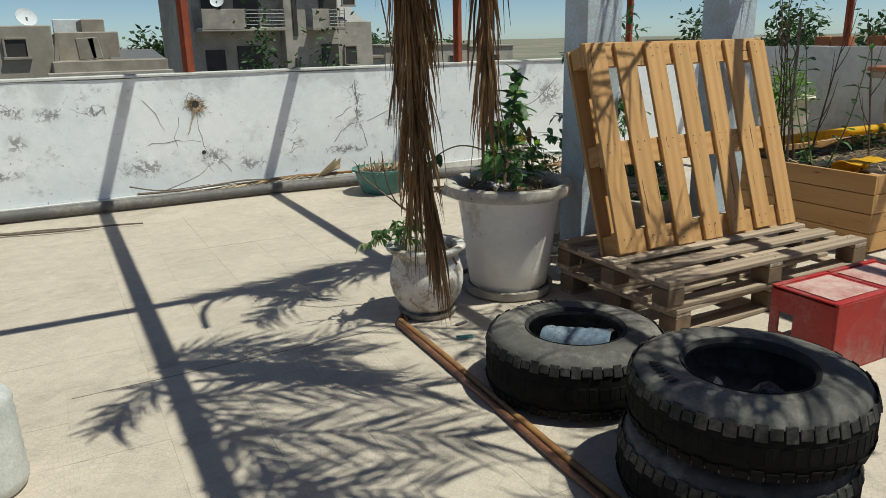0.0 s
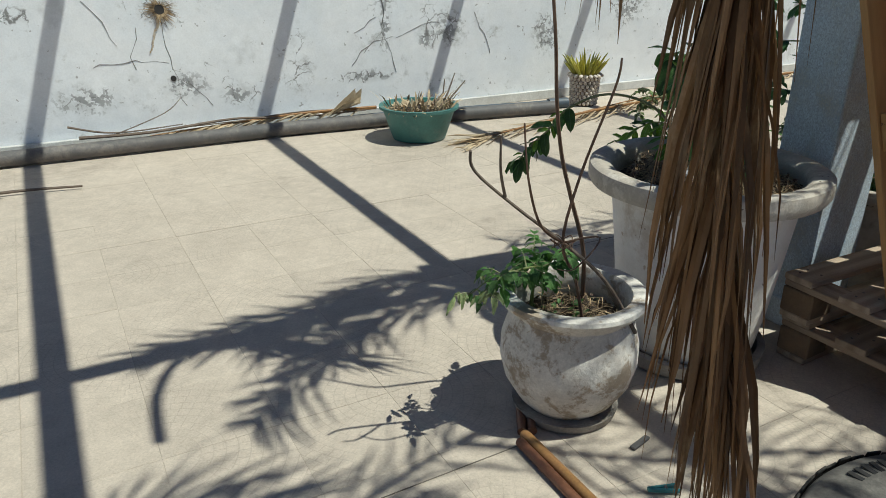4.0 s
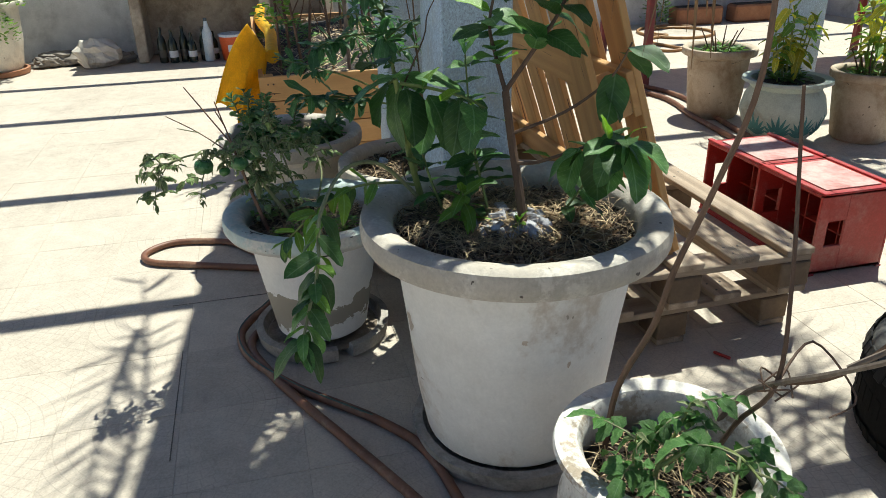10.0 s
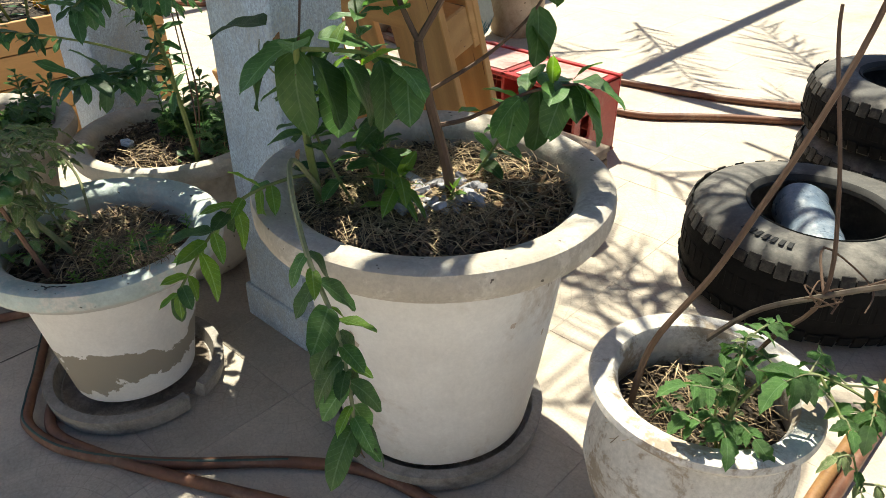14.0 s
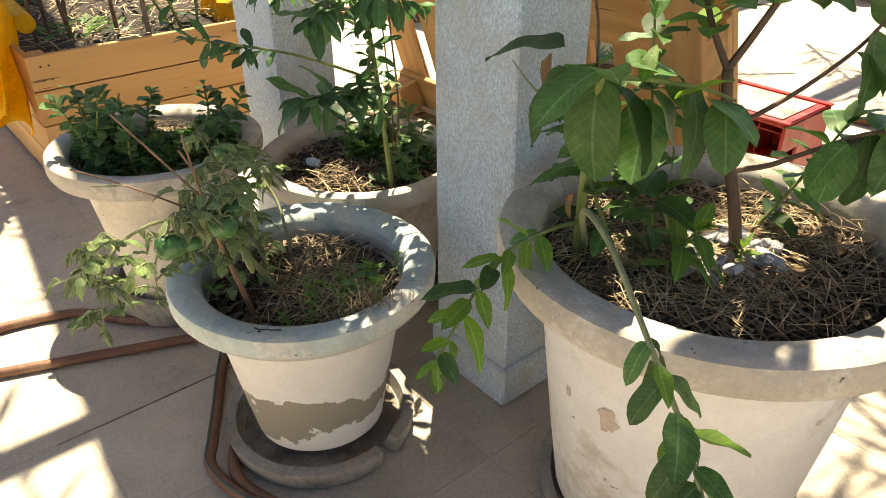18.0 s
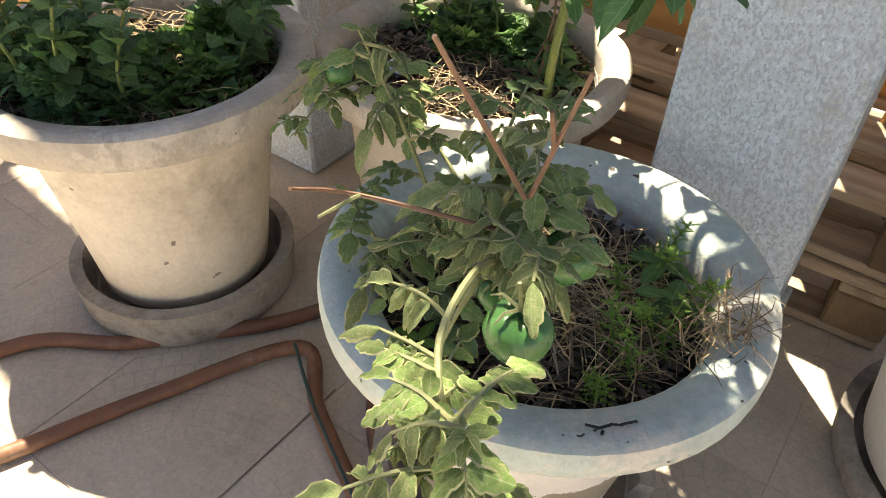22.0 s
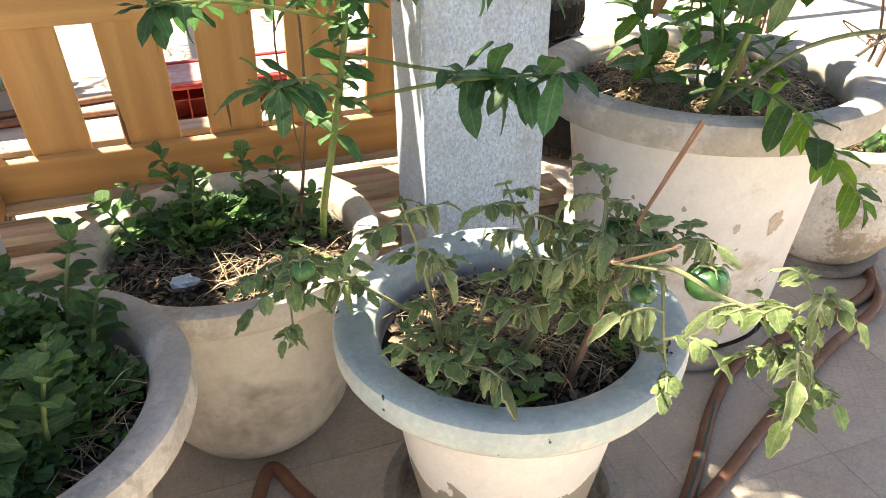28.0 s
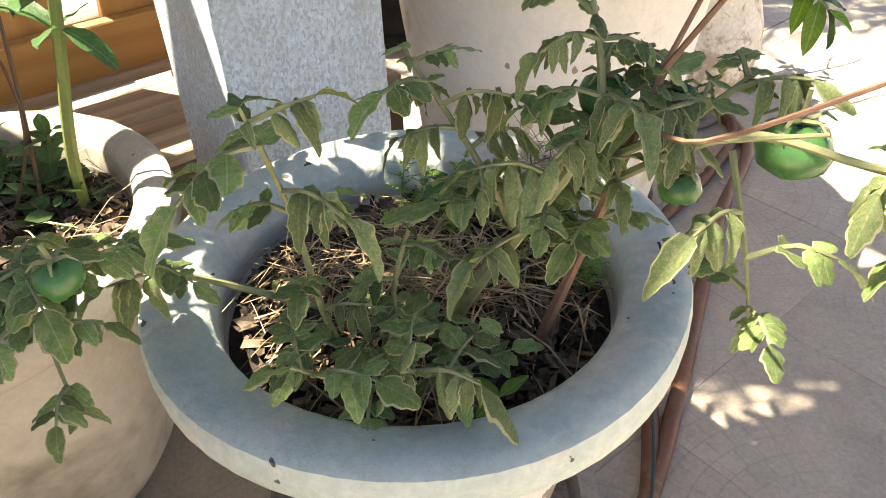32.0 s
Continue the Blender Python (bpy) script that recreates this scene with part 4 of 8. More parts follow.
def leaf_mass(parent, name, material, c, rx, ry, rz, count, size, seed, width=0.6, up=0.5, kind="stuff", three=False):
    """Many small leaves in a low mound, too many to count."""
    rr = random.Random(seed)
    g = Geo()
    for _ in range(count):
        a, q = rr.uniform(0, 6.283), rr.random() ** 0.55
        z = rr.random()
        p = Vector((c[0] + math.cos(a) * q * rx * (1 - 0.35 * z), c[1] + math.sin(a) * q * ry * (1 - 0.35 * z), c[2] + rz * z * (1.1 - 0.6 * q)))
        x = Vector((math.cos(a + rr.uniform(-1, 1)), math.sin(a + rr.uniform(-1, 1)), rr.uniform(-0.3, up))).normalized()
        y = x.cross(Vector((rr.uniform(-0.5, 0.5), rr.uniform(-0.5, 0.5), 1))).normalized()
        nn = x.cross(y)
        s = size * rr.uniform(0.55, 1.2)
        w = width * s * 0.5
        if three:
            stalk, x0, y0, s, w = p, x, y, s * 0.72, w * 0.72
            for turn in (-1.0, 0.0, 1.0):
                x = (x0 * math.cos(turn) + y0 * math.sin(turn) + nn * rr.uniform(-0.25, 0.35)).normalized()
                y = nn.cross(x).normalized()
                p = stalk + x * s * 0.12
                g.add([p, p + x * s * 0.35 + y * w * 0.7 - nn * w * 0.3, p + x * s * 0.75 + y * w * 0.95 - nn * w * 0.5, p + x * s * 0.82 + y * w * 0.3, p + x * s - nn * s * 0.15, p + x * s * 0.82 - y * w * 0.3, p + x * s * 0.75 - y * w * 0.95 - nn * w * 0.5, p + x * s * 0.35 - y * w * 0.7 - nn * w * 0.3],
                      [(0, 3, 2, 1), (0, 4, 3), (0, 5, 4), (0, 7, 6, 5)])
            continue
        g.add([p, p + x * s * 0.3 + y * w * 0.85 - nn * w * 0.3, p + x * s * 0.7 + y * w * 0.8 - nn * w * 0.3, p + x * s - nn * s * 0.12, p + x * s * 0.7 - y * w * 0.8 - nn * w * 0.3, p + x * s * 0.3 - y * w * 0.85 - nn * w * 0.3, p + x * s * 0.5],
              [(0, 6, 1), (1, 6, 2), (2, 6, 3), (3, 6, 4), (4, 6, 5), (5, 6, 0)])
    return part(name, g, material, parent, kind=kind)


def litter(parent, c, r, z, chips, straws, seed):
    """Loose mulch on the soil: chips and dry grass, uncountable."""
    rr = random.Random(seed)
    g = Geo()
    for _ in range(chips * 3 // 2):
        a, q = rr.uniform(0, 6.283), rr.random() ** 0.5 * r
        p = Vector((c[0] + math.cos(a) * q, c[1] + math.sin(a) * q, z + rr.uniform(-0.004, 0.016)))
        x = Vector((rr.uniform(-1, 1), rr.uniform(-1, 1), rr.uniform(-0.4, 0.4))).normalized() * rr.uniform(0.004, 0.017)
        y = x.cross(Vector((rr.uniform(-0.6, 0.6), rr.uniform(-0.6, 0.6), 1))).normalized() * rr.uniform(0.002, 0.0065)
        up = x.cross(y).normalized() * 0.004
        g.add([p - x - y * 0.2, p + x * rr.uniform(0.3, 1) - y, p + x * rr.uniform(0.6, 1.1) + y * rr.uniform(0, 1), p - x * rr.uniform(0.1, 0.8) + y, p + up], [(0, 1, 4), (1, 2, 4), (2, 3, 4), (3, 0, 4)])
    if chips:
        part("leaf_litter", g, CHIP, parent, kind="stuff")
    g = Geo()
    for _ in range(straws * 5 // 4):
        a, q = rr.uniform(0, 6.283), rr.random() ** 0.6 * r
        p = Vector((c[0] + math.cos(a) * q, c[1] + math.sin(a) * q, z + rr.uniform(0.002, 0.024)))
        b = rr.uniform(0, 6.283)
        d = Vector((math.cos(b), math.sin(b), rr.uniform(-0.25, 0.25))) * rr.uniform(0.014, 0.06)
        e = d.cross(Vector((0, 0, 1))).normalized() * rr.uniform(0.0004, 0.0011)
        k = Vector((0, 0, rr.uniform(0, 0.012)))
        g.add([p - d - e, p - d + e, p + k + e, p + k - e, p + d + e * 0.4, p + d - e * 0.4], [(0, 1, 2, 3), (3, 2, 4, 5)])
    if straws:
        part("dry_grass", g, STRAW, parent, kind="stuff")


# ---- planters ----
def planter(name, c, rim_r, rim_z, body, rim_w, material, rim_material, label, soil_z, seed, saucer=None, wob=0.015, rim_h=0.05, soil_r=None):
    """A cement planter: a body turned from a profile, a thick rolled rim, soil inside."""
    p = thing(name, label, "planter", pose(c[0], c[1], 0), "cement planters")
    base = 0.03 if saucer else 0.0
    inner = rim_r - rim_w
    top_r = body[-1][0]
    prof = [(body[0][0] * 0.6, base)] + [(r, max(z, base)) for r, z in body] + [(top_r + 0.004, rim_z - rim_h * 0.6), (inner + 0.012, rim_z - 0.03)]
    inside = [(inner + 0.006, rim_z - 0.035), (min(inner - 0.012, top_r - 0.02), soil_z - 0.06)]
    part("body", Geo().lathe(prof + inside, wob=wob, seed=seed), material, p, smooth=True)
    rm = []
    for k in range(13):
        a = -math.pi * 0.62 + k / 12 * math.pi * 1.42
        ca, sa = math.cos(a), math.sin(a)
        q = 1 / max(abs(ca) ** 4 + abs(sa) ** 4, 1e-6) ** (1 / 4)
        rm.append((rim_r - rim_w * 0.5 + rim_w * 0.5 * ca * (1 + (q - 1) * 0.8), rim_z - rim_h * 0.2 + rim_h * 0.5 * sa * (1 + (q - 1) * 0.8) - 0.006 * (1 - ca) * (sa > 0)))
    rm = [(top_r + 0.002, rim_z - rim_h * 0.75)] + rm + [(inner, rim_z - 0.01), (inner - 0.003, rim_z - 0.045)]
    part("rim", Geo().lathe(rm, wob=wob, seed=seed, close="ring"), rim_material, p, "thick rolled cement rim", smooth=True)
    sr = soil_r or inner + 0.004
    g = Geo()
    rings, seg = 7, 40
    vs = [(0, 0, soil_z + 0.012)]
    for i in range(1, rings + 1):
        for k in range(seg):
            a = 2 * math.pi * k / seg
            r = sr * i / rings
            vs.append((r * math.cos(a), r * math.sin(a), soil_z + 0.014 * noise.noise((r * 14 * math.cos(a) + seed, r * 14 * math.sin(a), 0)) + 0.012 * (1 - i / rings)))
    fs = [(0, 1 + k, 1 + (k + 1) % seg) for k in range(seg)]
    for i in range(rings - 1):
        for k in range(seg):
            a, b = 1 + i * seg + k, 1 + i * seg + (k + 1) % seg
            fs.append((a, a + seg, b + seg, b))
    part("soil", g.add(vs, fs), SOIL, p, smooth=True)
    return p


SILT = mat("dried_silt", (0.24, 0.19, 0.145), (0.13, 0.10, 0.075), scale=18, stain=(0.33, 0.29, 0.24), stain_scale=9, stain_at=0.64, bump=0.5)


def saucer(c, r, label, gap=None, h=0.045, material=None):
    """A shallow cement saucer, with a broken-out piece at the angle gap."""
    prof = [(r - 0.035, 0.0), (r - 0.005, 0.006), (r, h), (r - 0.022, h + 0.002), (r - 0.032, 0.018), (0.01, 0.016), (0.01, 0.0)]
    g = Geo()
    seg = 56
    cut = set()
    if gap is not None:
        cut = {int(seg * (gap + d) / 360) % seg for d in range(0, 9)}
    for k in range(seg):
        if k in cut:
            continue
        vs = []
        for a in (2 * math.pi * k / seg, 2 * math.pi * (k + 1) / seg):
            for q, z in prof:
                w = 1 + 0.012 * noise.noise((math.cos(a) * 2, math.sin(a) * 2, r * 9))
                vs.append((q * w * math.cos(a), q * w * math.sin(a), z))
        m = len(prof)
        fs = [(i, (i + 1) % m, m + (i + 1) % m, m + i) for i in range(m)]
        if (k + 1) % seg in cut:
            fs.append(tuple(m + i for i in range(m)))
        if (k - 1) % seg in cut:
            fs.append(tuple(range(m))[::-1])
        g.add([(x, y, z) for x, y, z in vs], [f[::-1] for f in fs])
    ob = solid("planter_saucer", g, material or SAUCER, label, "saucer", group="planter saucers", at=pose(c[0], c[1], 0.001))
    welded(ob.data)
    inner = r - 0.034
    ring = [(inner * (1 - 0.05 * abs(noise.noise((math.cos(k * 0.2) * 3, math.sin(k * 0.2) * 3, r)))), k * 0.2) for k in range(31)]
    g = Geo().add([(0, 0, 0.0205)] + [(q * math.cos(a), q * math.sin(a), 0.0195) for q, a in ring], [(0, 1 + k, 1 + (k + 1) % 31) for k in range(31)])
    part("dried_silt", g, SILT, ob, "thin layer of dried brown silt")
    return ob


# big whitewashed planter with guava
PB = (2.493, 3.183)
big = planter("planter", PB, 0.335, 0.577, [(0.185, 0.03), (0.205, 0.05), (0.222, 0.16), (0.243, 0.34), (0.262, 0.50)], 0.072, WHITEPOT, RIM, "large whitewashed cement planter with thick bare rim", 0.525, 1.3, True, rim_h=0.07)
litter(big, (0.03, 0.07), 0.18, 0.542, 700, 560, 5)
litter(big, (0, -0.02), 0.245, 0.534, 1500, 500, 6)
g = Geo()
for _ in range(46):
    a, q = R.uniform(0, 6.28), R.random() ** 0.5 * 0.082
    g.box((-0.03 + math.cos(a) * q, 0.02 + math.sin(a) * q, 0.558 + R.uniform(0, 0.02)), (R.uniform(0.01, 0.04), R.uniform(0.008, 0.028), R.uniform(0.004, 0.014)), (R.uniform(-30, 30), R.uniform(-30, 30), R.uniform(0, 180)), 0.002)
solid("ash_heap", g, ASH, "small heap of whitish ash lumps on the mulch", "ash", kind="stuff", at=pose(PB[0], PB[1], 0))
leaf_mass(big, "dead_leaf_litter", DEADLEAF, (-0.07, -0.07, 0.532), 0.16, 0.14, 0.03, 170, 0.05, 15, 0.35, 0.2)
litter(big, (0.04, 0.07), 0.19, 0.55, 0, 320, 7)
litter(big, (-0.02, -0.04), 0.21, 0.547, 0, 420, 8)
saucer(PB, 0.238, "round grey cement saucer under the large planter")

# tomato planter
PT = (3.090, 3.581)
tom = planter("planter", PT, 0.252, 0.400, [(0.115, 0.03), (0.135, 0.045), (0.152, 0.14), (0.170, 0.25), (0.186, 0.345)], 0.062, BAND, RIMBLUE, "cement planter, white paint flaked off in a ring, bluish rim", 0.345, 4.1, True, rim_h=0.056)
litter(tom, (0, 0), 0.17, 0.355, 1500, 170, 11)
litter(tom, (-0.07, 0.0), 0.10, 0.358, 0, 260, 12)
litter(tom, (0.04, -0.05), 0.09, 0.358, 200, 160, 13)
saucer(PT, 0.201, "round cement saucer with a broken-out piece", gap=188)
g = Geo()
for a, b, c2, d, tw in ((-0.018, 0, 0.016, 0.0028, 6), (-0.006, 0.0005, 0.012, 0.0026, -14), (0.005, 0.001, 0.013, 0.003, 10), (0.016, -0.001, 0.012, 0.0028, -24), (0.009, 0.007, 0.005, 0.0032, 60)):
    g.box((a, b, 0), (c2, d, 0.0012), (0, 0, tw), 0.0004)
solid("marker_scribble", g, BLACK, "short black marker scribble on the planter rim", "scribble", at=pose(2.935, 3.742, 0.4145, 2, 0, 45))

# round-bottomed planter
P5 = (3.448, 3.200)
p5 = planter("planter", P5, 0.261, 0.402, [(0.10, 0.0), (0.150, 0.022), (0.178, 0.07), (0.192, 0.16), (0.200, 0.26), (0.206, 0.34)], 0.048, GREYPOT, RIM, "round-bottomed grey-white cement planter", 0.358, 7.7, False, rim_h=0.055)
litter(p5, (0, 0), 0.2, 0.368, 1300, 200, 21)

# cream planter with herbs
P4 = (3.780, 3.591)
p4 = planter("planter", P4, 0.259, 0.440, [(0.125, 0.03), (0.143, 0.05), (0.158, 0.16), (0.176, 0.28), (0.192, 0.38)], 0.055, CREAMPOT, RIM, "cream cement planter with chipped grey rim", 0.395, 9.2, True, rim_h=0.06)
litter(p4, (0, 0), 0.19, 0.405, 600, 400, 31)
saucer(P4, 0.192, "deep round cement saucer under the cream planter", h=0.075)

# squat urn
PU = (1.957, 3.092)
urn = thing("urn_planter", "squat round cement urn with peeling whitewash", "planter", pose(*PU, 0), "cement planters")
part("body", Geo().lathe([(0.07, 0.024), (0.112, 0.028), (0.133, 0.05), (0.169, 0.11), (0.182, 0.165), (0.179, 0.22), (0.162, 0.275), (0.155, 0.30), (0.163, 0.315), (0.186, 0.330), (0.193, 0.342), (0.190, 0.352), (0.180, 0.356),
                           (0.152, 0.352), (0.142, 0.335), (0.146, 0.29), (0.155, 0.25)], wob=0.02, seed=2.2), URN, urn, smooth=True)
part("soil", Geo().lathe([(0.152, 0.25), (0.15, 0.262), (0.08, 0.268), (0.01, 0.272)], seg=32), SOIL, urn, smooth=True)
litter(urn, (0, 0), 0.13, 0.27, 320, 160, 41)
solid("planter_saucer", Geo().lathe([(0.10, 0), (0.138, 0.004), (0.144, 0.026), (0.10, 0.024)], seg=40), SAUCER, "small cement saucer under the urn", "saucer", group="planter saucers", smooth=True, at=pose(*PU, 0.001))


def chips_of(parent, spots, material, name):
    """Flakes of missing paint, hair-thin patches on a planter's side."""
    for ang, z, r, w, h in spots:
        g = Geo()
        n = 26
        vs = [(0, 0, 0)]
        for k in range(n):
            a = 2 * math.pi * k / n
            q = 1 + 0.45 * noise.noise((math.cos(a) * 1.7 + ang, math.sin(a) * 1.7, z * 9)) + 0.35 * noise.noise((math.cos(a) * 4 + ang, math.sin(a) * 4, z * 5))
            vs.append((w * q * math.cos(a), h * q * math.sin(a), 0))
        vs2 = []
        for u, v, _ in vs:
            aa = ang + u / r
            rows_ = [(0.05, 0.205), (0.16, 0.222), (0.34, 0.243), (0.50, 0.262)]
            rad = [q_ * (1 + 0.015 * noise.noise((math.cos(aa) * 1.3 + 1.3, math.sin(aa) * 1.3, z_ * 6))) for z_, q_ in rows_]
            rr_ = float(np.interp(z + v, [z_ for z_, q_ in rows_], rad)) + 0.0009
            vs2.append((rr_ * math.cos(aa), rr_ * math.sin(aa), z + v))
        part(name, g.add(vs2, [(0, 1 + k, 1 + (k + 1) % n) for k in range(n)]), material, parent)


def side_angle(c, p):
    return math.atan2(p[1] - c[1], p[0] - c[0])


BARE = mat("bare_patch", (0.58, 0.48, 0.39), (0.49, 0.40, 0.32), scale=20)
chips_of(big, [(side_angle(PB, (2.467, 3.452)), 0.356, 0.2475, 0.018, 0.026), (side_angle(PB, (2.56, 3.442)), 0.355, 0.2475, 0.008, 0.011), (side_angle(PB, (2.693, 3.333)), 0.31, 0.242, 0.008, 0.028),
              (2.9, 0.40, 0.2525, 0.006, 0.006), (3.3, 0.33, 0.244, 0.004, 0.008)], BARE, "paint_flake")

# ---- plants in the planters ----
guava = thing("guava_shrub", "young guava shrub with broad glossy green leaves", "shrub", pose(*PB, 0.535))
O = Vector((PB[0], PB[1], 0.535))


def rel(*p):
    return tuple(Vector(p) - O)


def leaves_at(plant, meshes, spots):
    """Single leaves: where the stalk ends, which way the leaf points, its length."""
    for i, (p, w, s) in enumerate(spots):
        put_leaf(plant, meshes[i % len(meshes)], rel(*p), w, s * 0.88, spin=((i * 37) % 10 - 5) * 0.06)


stem(guava, [rel(2.452, 3.172, 0.53), rel(2.47, 3.18, 0.63), rel(2.50, 3.19, 0.74), rel(2.513, 3.20, 0.837)], 0.0105, 0.008, BARK, name="trunk", seg=8)
leafy(guava, [rel(2.513, 3.20, 0.837), rel(2.49, 3.15, 0.92), rel(2.472, 3.10, 1.005), rel(2.45, 3.06, 1.14)], 0.006, 0.003, BARK, BROAD_L, 8, 0.095, seed=2, start=0.3, droop=0.2)
leafy(guava, [rel(2.513, 3.20, 0.837), rel(2.545, 3.21, 0.90), rel(2.56, 3.22, 0.97), rel(2.555, 3.20, 1.06)], 0.0055, 0.0025, BARK, BROAD_L + YOUNG_L[:1], 9, 0.09, seed=3, start=0.25, droop=0.3)
# side branch towards the tyres with its hanging leaves
stem(guava, [rel(2.485, 3.185, 0.69), rel(2.45, 3.15, 0.70), rel(2.418, 3.12, 0.72), rel(2.36, 3.07, 0.755), rel(2.30, 3.03, 0.77)], 0.0045, 0.0025, BARK, name="branch")
leaves_at(guava, BROAD_L, (((2.38, 3.09, 0.745), (-0.1, 0.5, -1.0), 0.105), ((2.36, 3.06, 0.755), (-0.35, 0.15, -1.0), 0.125), ((2.34, 3.05, 0.76), (0.1, -0.4, -1.0), 0.11), ((2.31, 3.03, 0.77), (-0.8, -0.1, -0.8), 0.13), ((2.31, 3.03, 0.77), (-0.4, -0.8, -0.6), 0.115),
                           ((2.37, 3.10, 0.745), (0.3, 0.9, -0.6), 0.09), ((2.33, 3.05, 0.765), (-0.4, 0.7, 0.1), 0.085), ((2.30, 3.03, 0.775), (-0.6, 0.4, 0.5), 0.075), ((2.35, 3.06, 0.76), (0.1, -0.9, 0.2), 0.10), ((2.33, 3.04, 0.77), (-0.9, 0.5, -0.3), 0.10), ((2.32, 3.03, 0.77), (-0.1, 0.8, -0.7), 0.105), ((2.36, 3.07, 0.75), (0.7, 0.5, -0.6), 0.085), ((2.30, 3.02, 0.775), (-0.9, -0.5, -0.3), 0.10)))
leaves_at(guava, YOUNG_L, (((2.34, 3.05, 0.765), (-0.2, 0.3, 0.9), 0.075), ((2.31, 3.03, 0.775), (-0.5, -0.2, 0.9), 0.06), ((2.43, 3.13, 0.715), (0.0, 0.8, 0.3), 0.07)))
stem(guava, [rel(2.50, 3.19, 0.75), rel(2.455, 3.09, 0.80), rel(2.41, 3.02, 0.87), rel(2.39, 2.99, 0.94)], 0.004, 0.002, BARK, name="branch")
leaves_at(guava, BROAD_L, (((2.41, 3.01, 0.88), (-0.3, 0.2, -0.7), 0.115), ((2.395, 2.99, 0.93), (-0.8, -0.3, 0.1), 0.10), ((2.40, 3.0, 0.92), (0.3, -0.8, -0.3), 0.10), ((2.42, 3.03, 0.85), (-0.7, -0.4, -0.6), 0.085)))
# second, greener stem with the very large leaves
stem(guava, [rel(2.622, 3.35, 0.53), rel(2.61, 3.365, 0.60), rel(2.59, 3.39, 0.70), rel(2.567, 3.41, 0.823), rel(2.555, 3.42, 0.87)], 0.0085, 0.005, GREENSTEM, name="green_stem", seg=8)
leaves_at(guava, BROAD_L, (((2.60, 3.42, 0.86), (0.55, 0.45, -0.95), 0.135), ((2.565, 3.41, 0.86), (-0.15, 0.45, -1.0), 0.15), ((2.61, 3.43, 0.89), (0.95, 0.35, 0.05), 0.125), ((2.545, 3.40, 0.85), (-0.65, -0.1, -0.75), 0.13), ((2.52, 3.36, 0.84), (-0.55, -0.45, -0.7), 0.12), ((2.56, 3.42, 0.87), (0.2, 0.95, -0.25), 0.12),
                           ((2.58, 3.40, 0.87), (0.7, -0.5, -0.3), 0.115), ((2.55, 3.38, 0.87), (-0.3, -0.9, 0.1), 0.11), ((2.555, 3.42, 0.87), (-0.6, 0.5, 0.4), 0.09), ((2.54, 3.34, 0.82), (-0.3, 0.5, -0.8), 0.125), ((2.50, 3.30, 0.83), (-0.6, 0.2, -0.75), 0.115), ((2.47, 3.27, 0.82), (-0.5, 0.5, -0.6), 0.105), ((2.56, 3.36, 0.84), (0.5, 0.7, -0.5), 0.12), ((2.49, 3.28, 0.82), (-0.9, 0.1, 0.1), 0.10), ((2.52, 3.31, 0.84), (0.2, -0.7, -0.3), 0.11)))
stem(guava, [rel(2.555, 3.41, 0.86), rel(2.53, 3.35, 0.85), rel(2.49, 3.29, 0.835), rel(2.46, 3.26, 0.82)], 0.004, 0.002, GREENSTEM, name="branch")
leaves_at(guava, YOUNG_L, (((2.50, 3.34, 0.83), (-0.7, -0.3, 0.5), 0.085), ((2.53, 3.37, 0.85), (0.1, -0.4, 0.9), 0.06), ((2.50, 3.30, 0.80), (-0.5, -0.5, -0.1), 0.07)))
# the two light branches that droop over the rim
leafy(guava, [rel(2.605, 3.37, 0.62), rel(2.60, 3.43, 0.635), rel(2.60, 3.52, 0.632), rel(2.592, 3.60, 0.59), rel(2.575, 3.67, 0.535)], 0.0035, 0.002, GREENSTEM, YOUNG_L + GUAVA_L[:1], 10, 0.07, seed=8, start=0.35, droop=0.3)
leafy(guava, [rel(2.60, 3.36, 0.58), rel(2.53, 3.46, 0.70), rel(2.42, 3.55, 0.735), rel(2.315, 3.61, 0.69), rel(2.252, 3.625, 0.625), rel(2.20, 3.65, 0.57), rel(2.17, 3.67, 0.52)], 0.0048, 0.0024, PALESTEM, GUAVA_L[:1] + YOUNG_L[:1] + GUAVA_L[1:2], 13, 0.068, seed=9, start=0.5, droop=0.35)
leafy(guava, [rel(2.50, 3.29, 0.53), rel(2.48, 3.30, 0.60), rel(2.45, 3.31, 0.65)], 0.003, 0.002, GREENSTEM, YOUNG_L, 5, 0.068, seed=10, start=0.3, droop=0.2)
leafy(guava, [rel(2.55, 3.26, 0.53), rel(2.55, 3.27, 0.60), rel(2.54, 3.28, 0.66)], 0.003, 0.002, GREENSTEM, GUAVA_L, 4, 0.07, seed=11, start=0.3, droop=0.2)
leafy(guava, [rel(2.56, 3.31, 0.53), rel(2.60, 3.35, 0.66), rel(2.64, 3.37, 0.79)], 0.0035, 0.002, GREENSTEM, GUAVA_L + LANCE_L, 9, 0.078, seed=91, start=0.35, droop=0.25)
leafy(guava, [rel(2.49, 3.10, 0.53), rel(2.45, 3.05, 0.63), rel(2.41, 3.01, 0.74)], 0.0035, 0.002, GREENSTEM, GUAVA_L, 8, 0.075, seed=92, start=0.35, droop=0.25)
leafy(guava, [rel(2.60, 3.20, 0.53), rel(2.66, 3.22, 0.64), rel(2.71, 3.25, 0.76)], 0.0035, 0.002, GREENSTEM, GUAVA_L + YOUNG_L[:1], 9, 0.08, seed=93, start=0.3, droop=0.25)
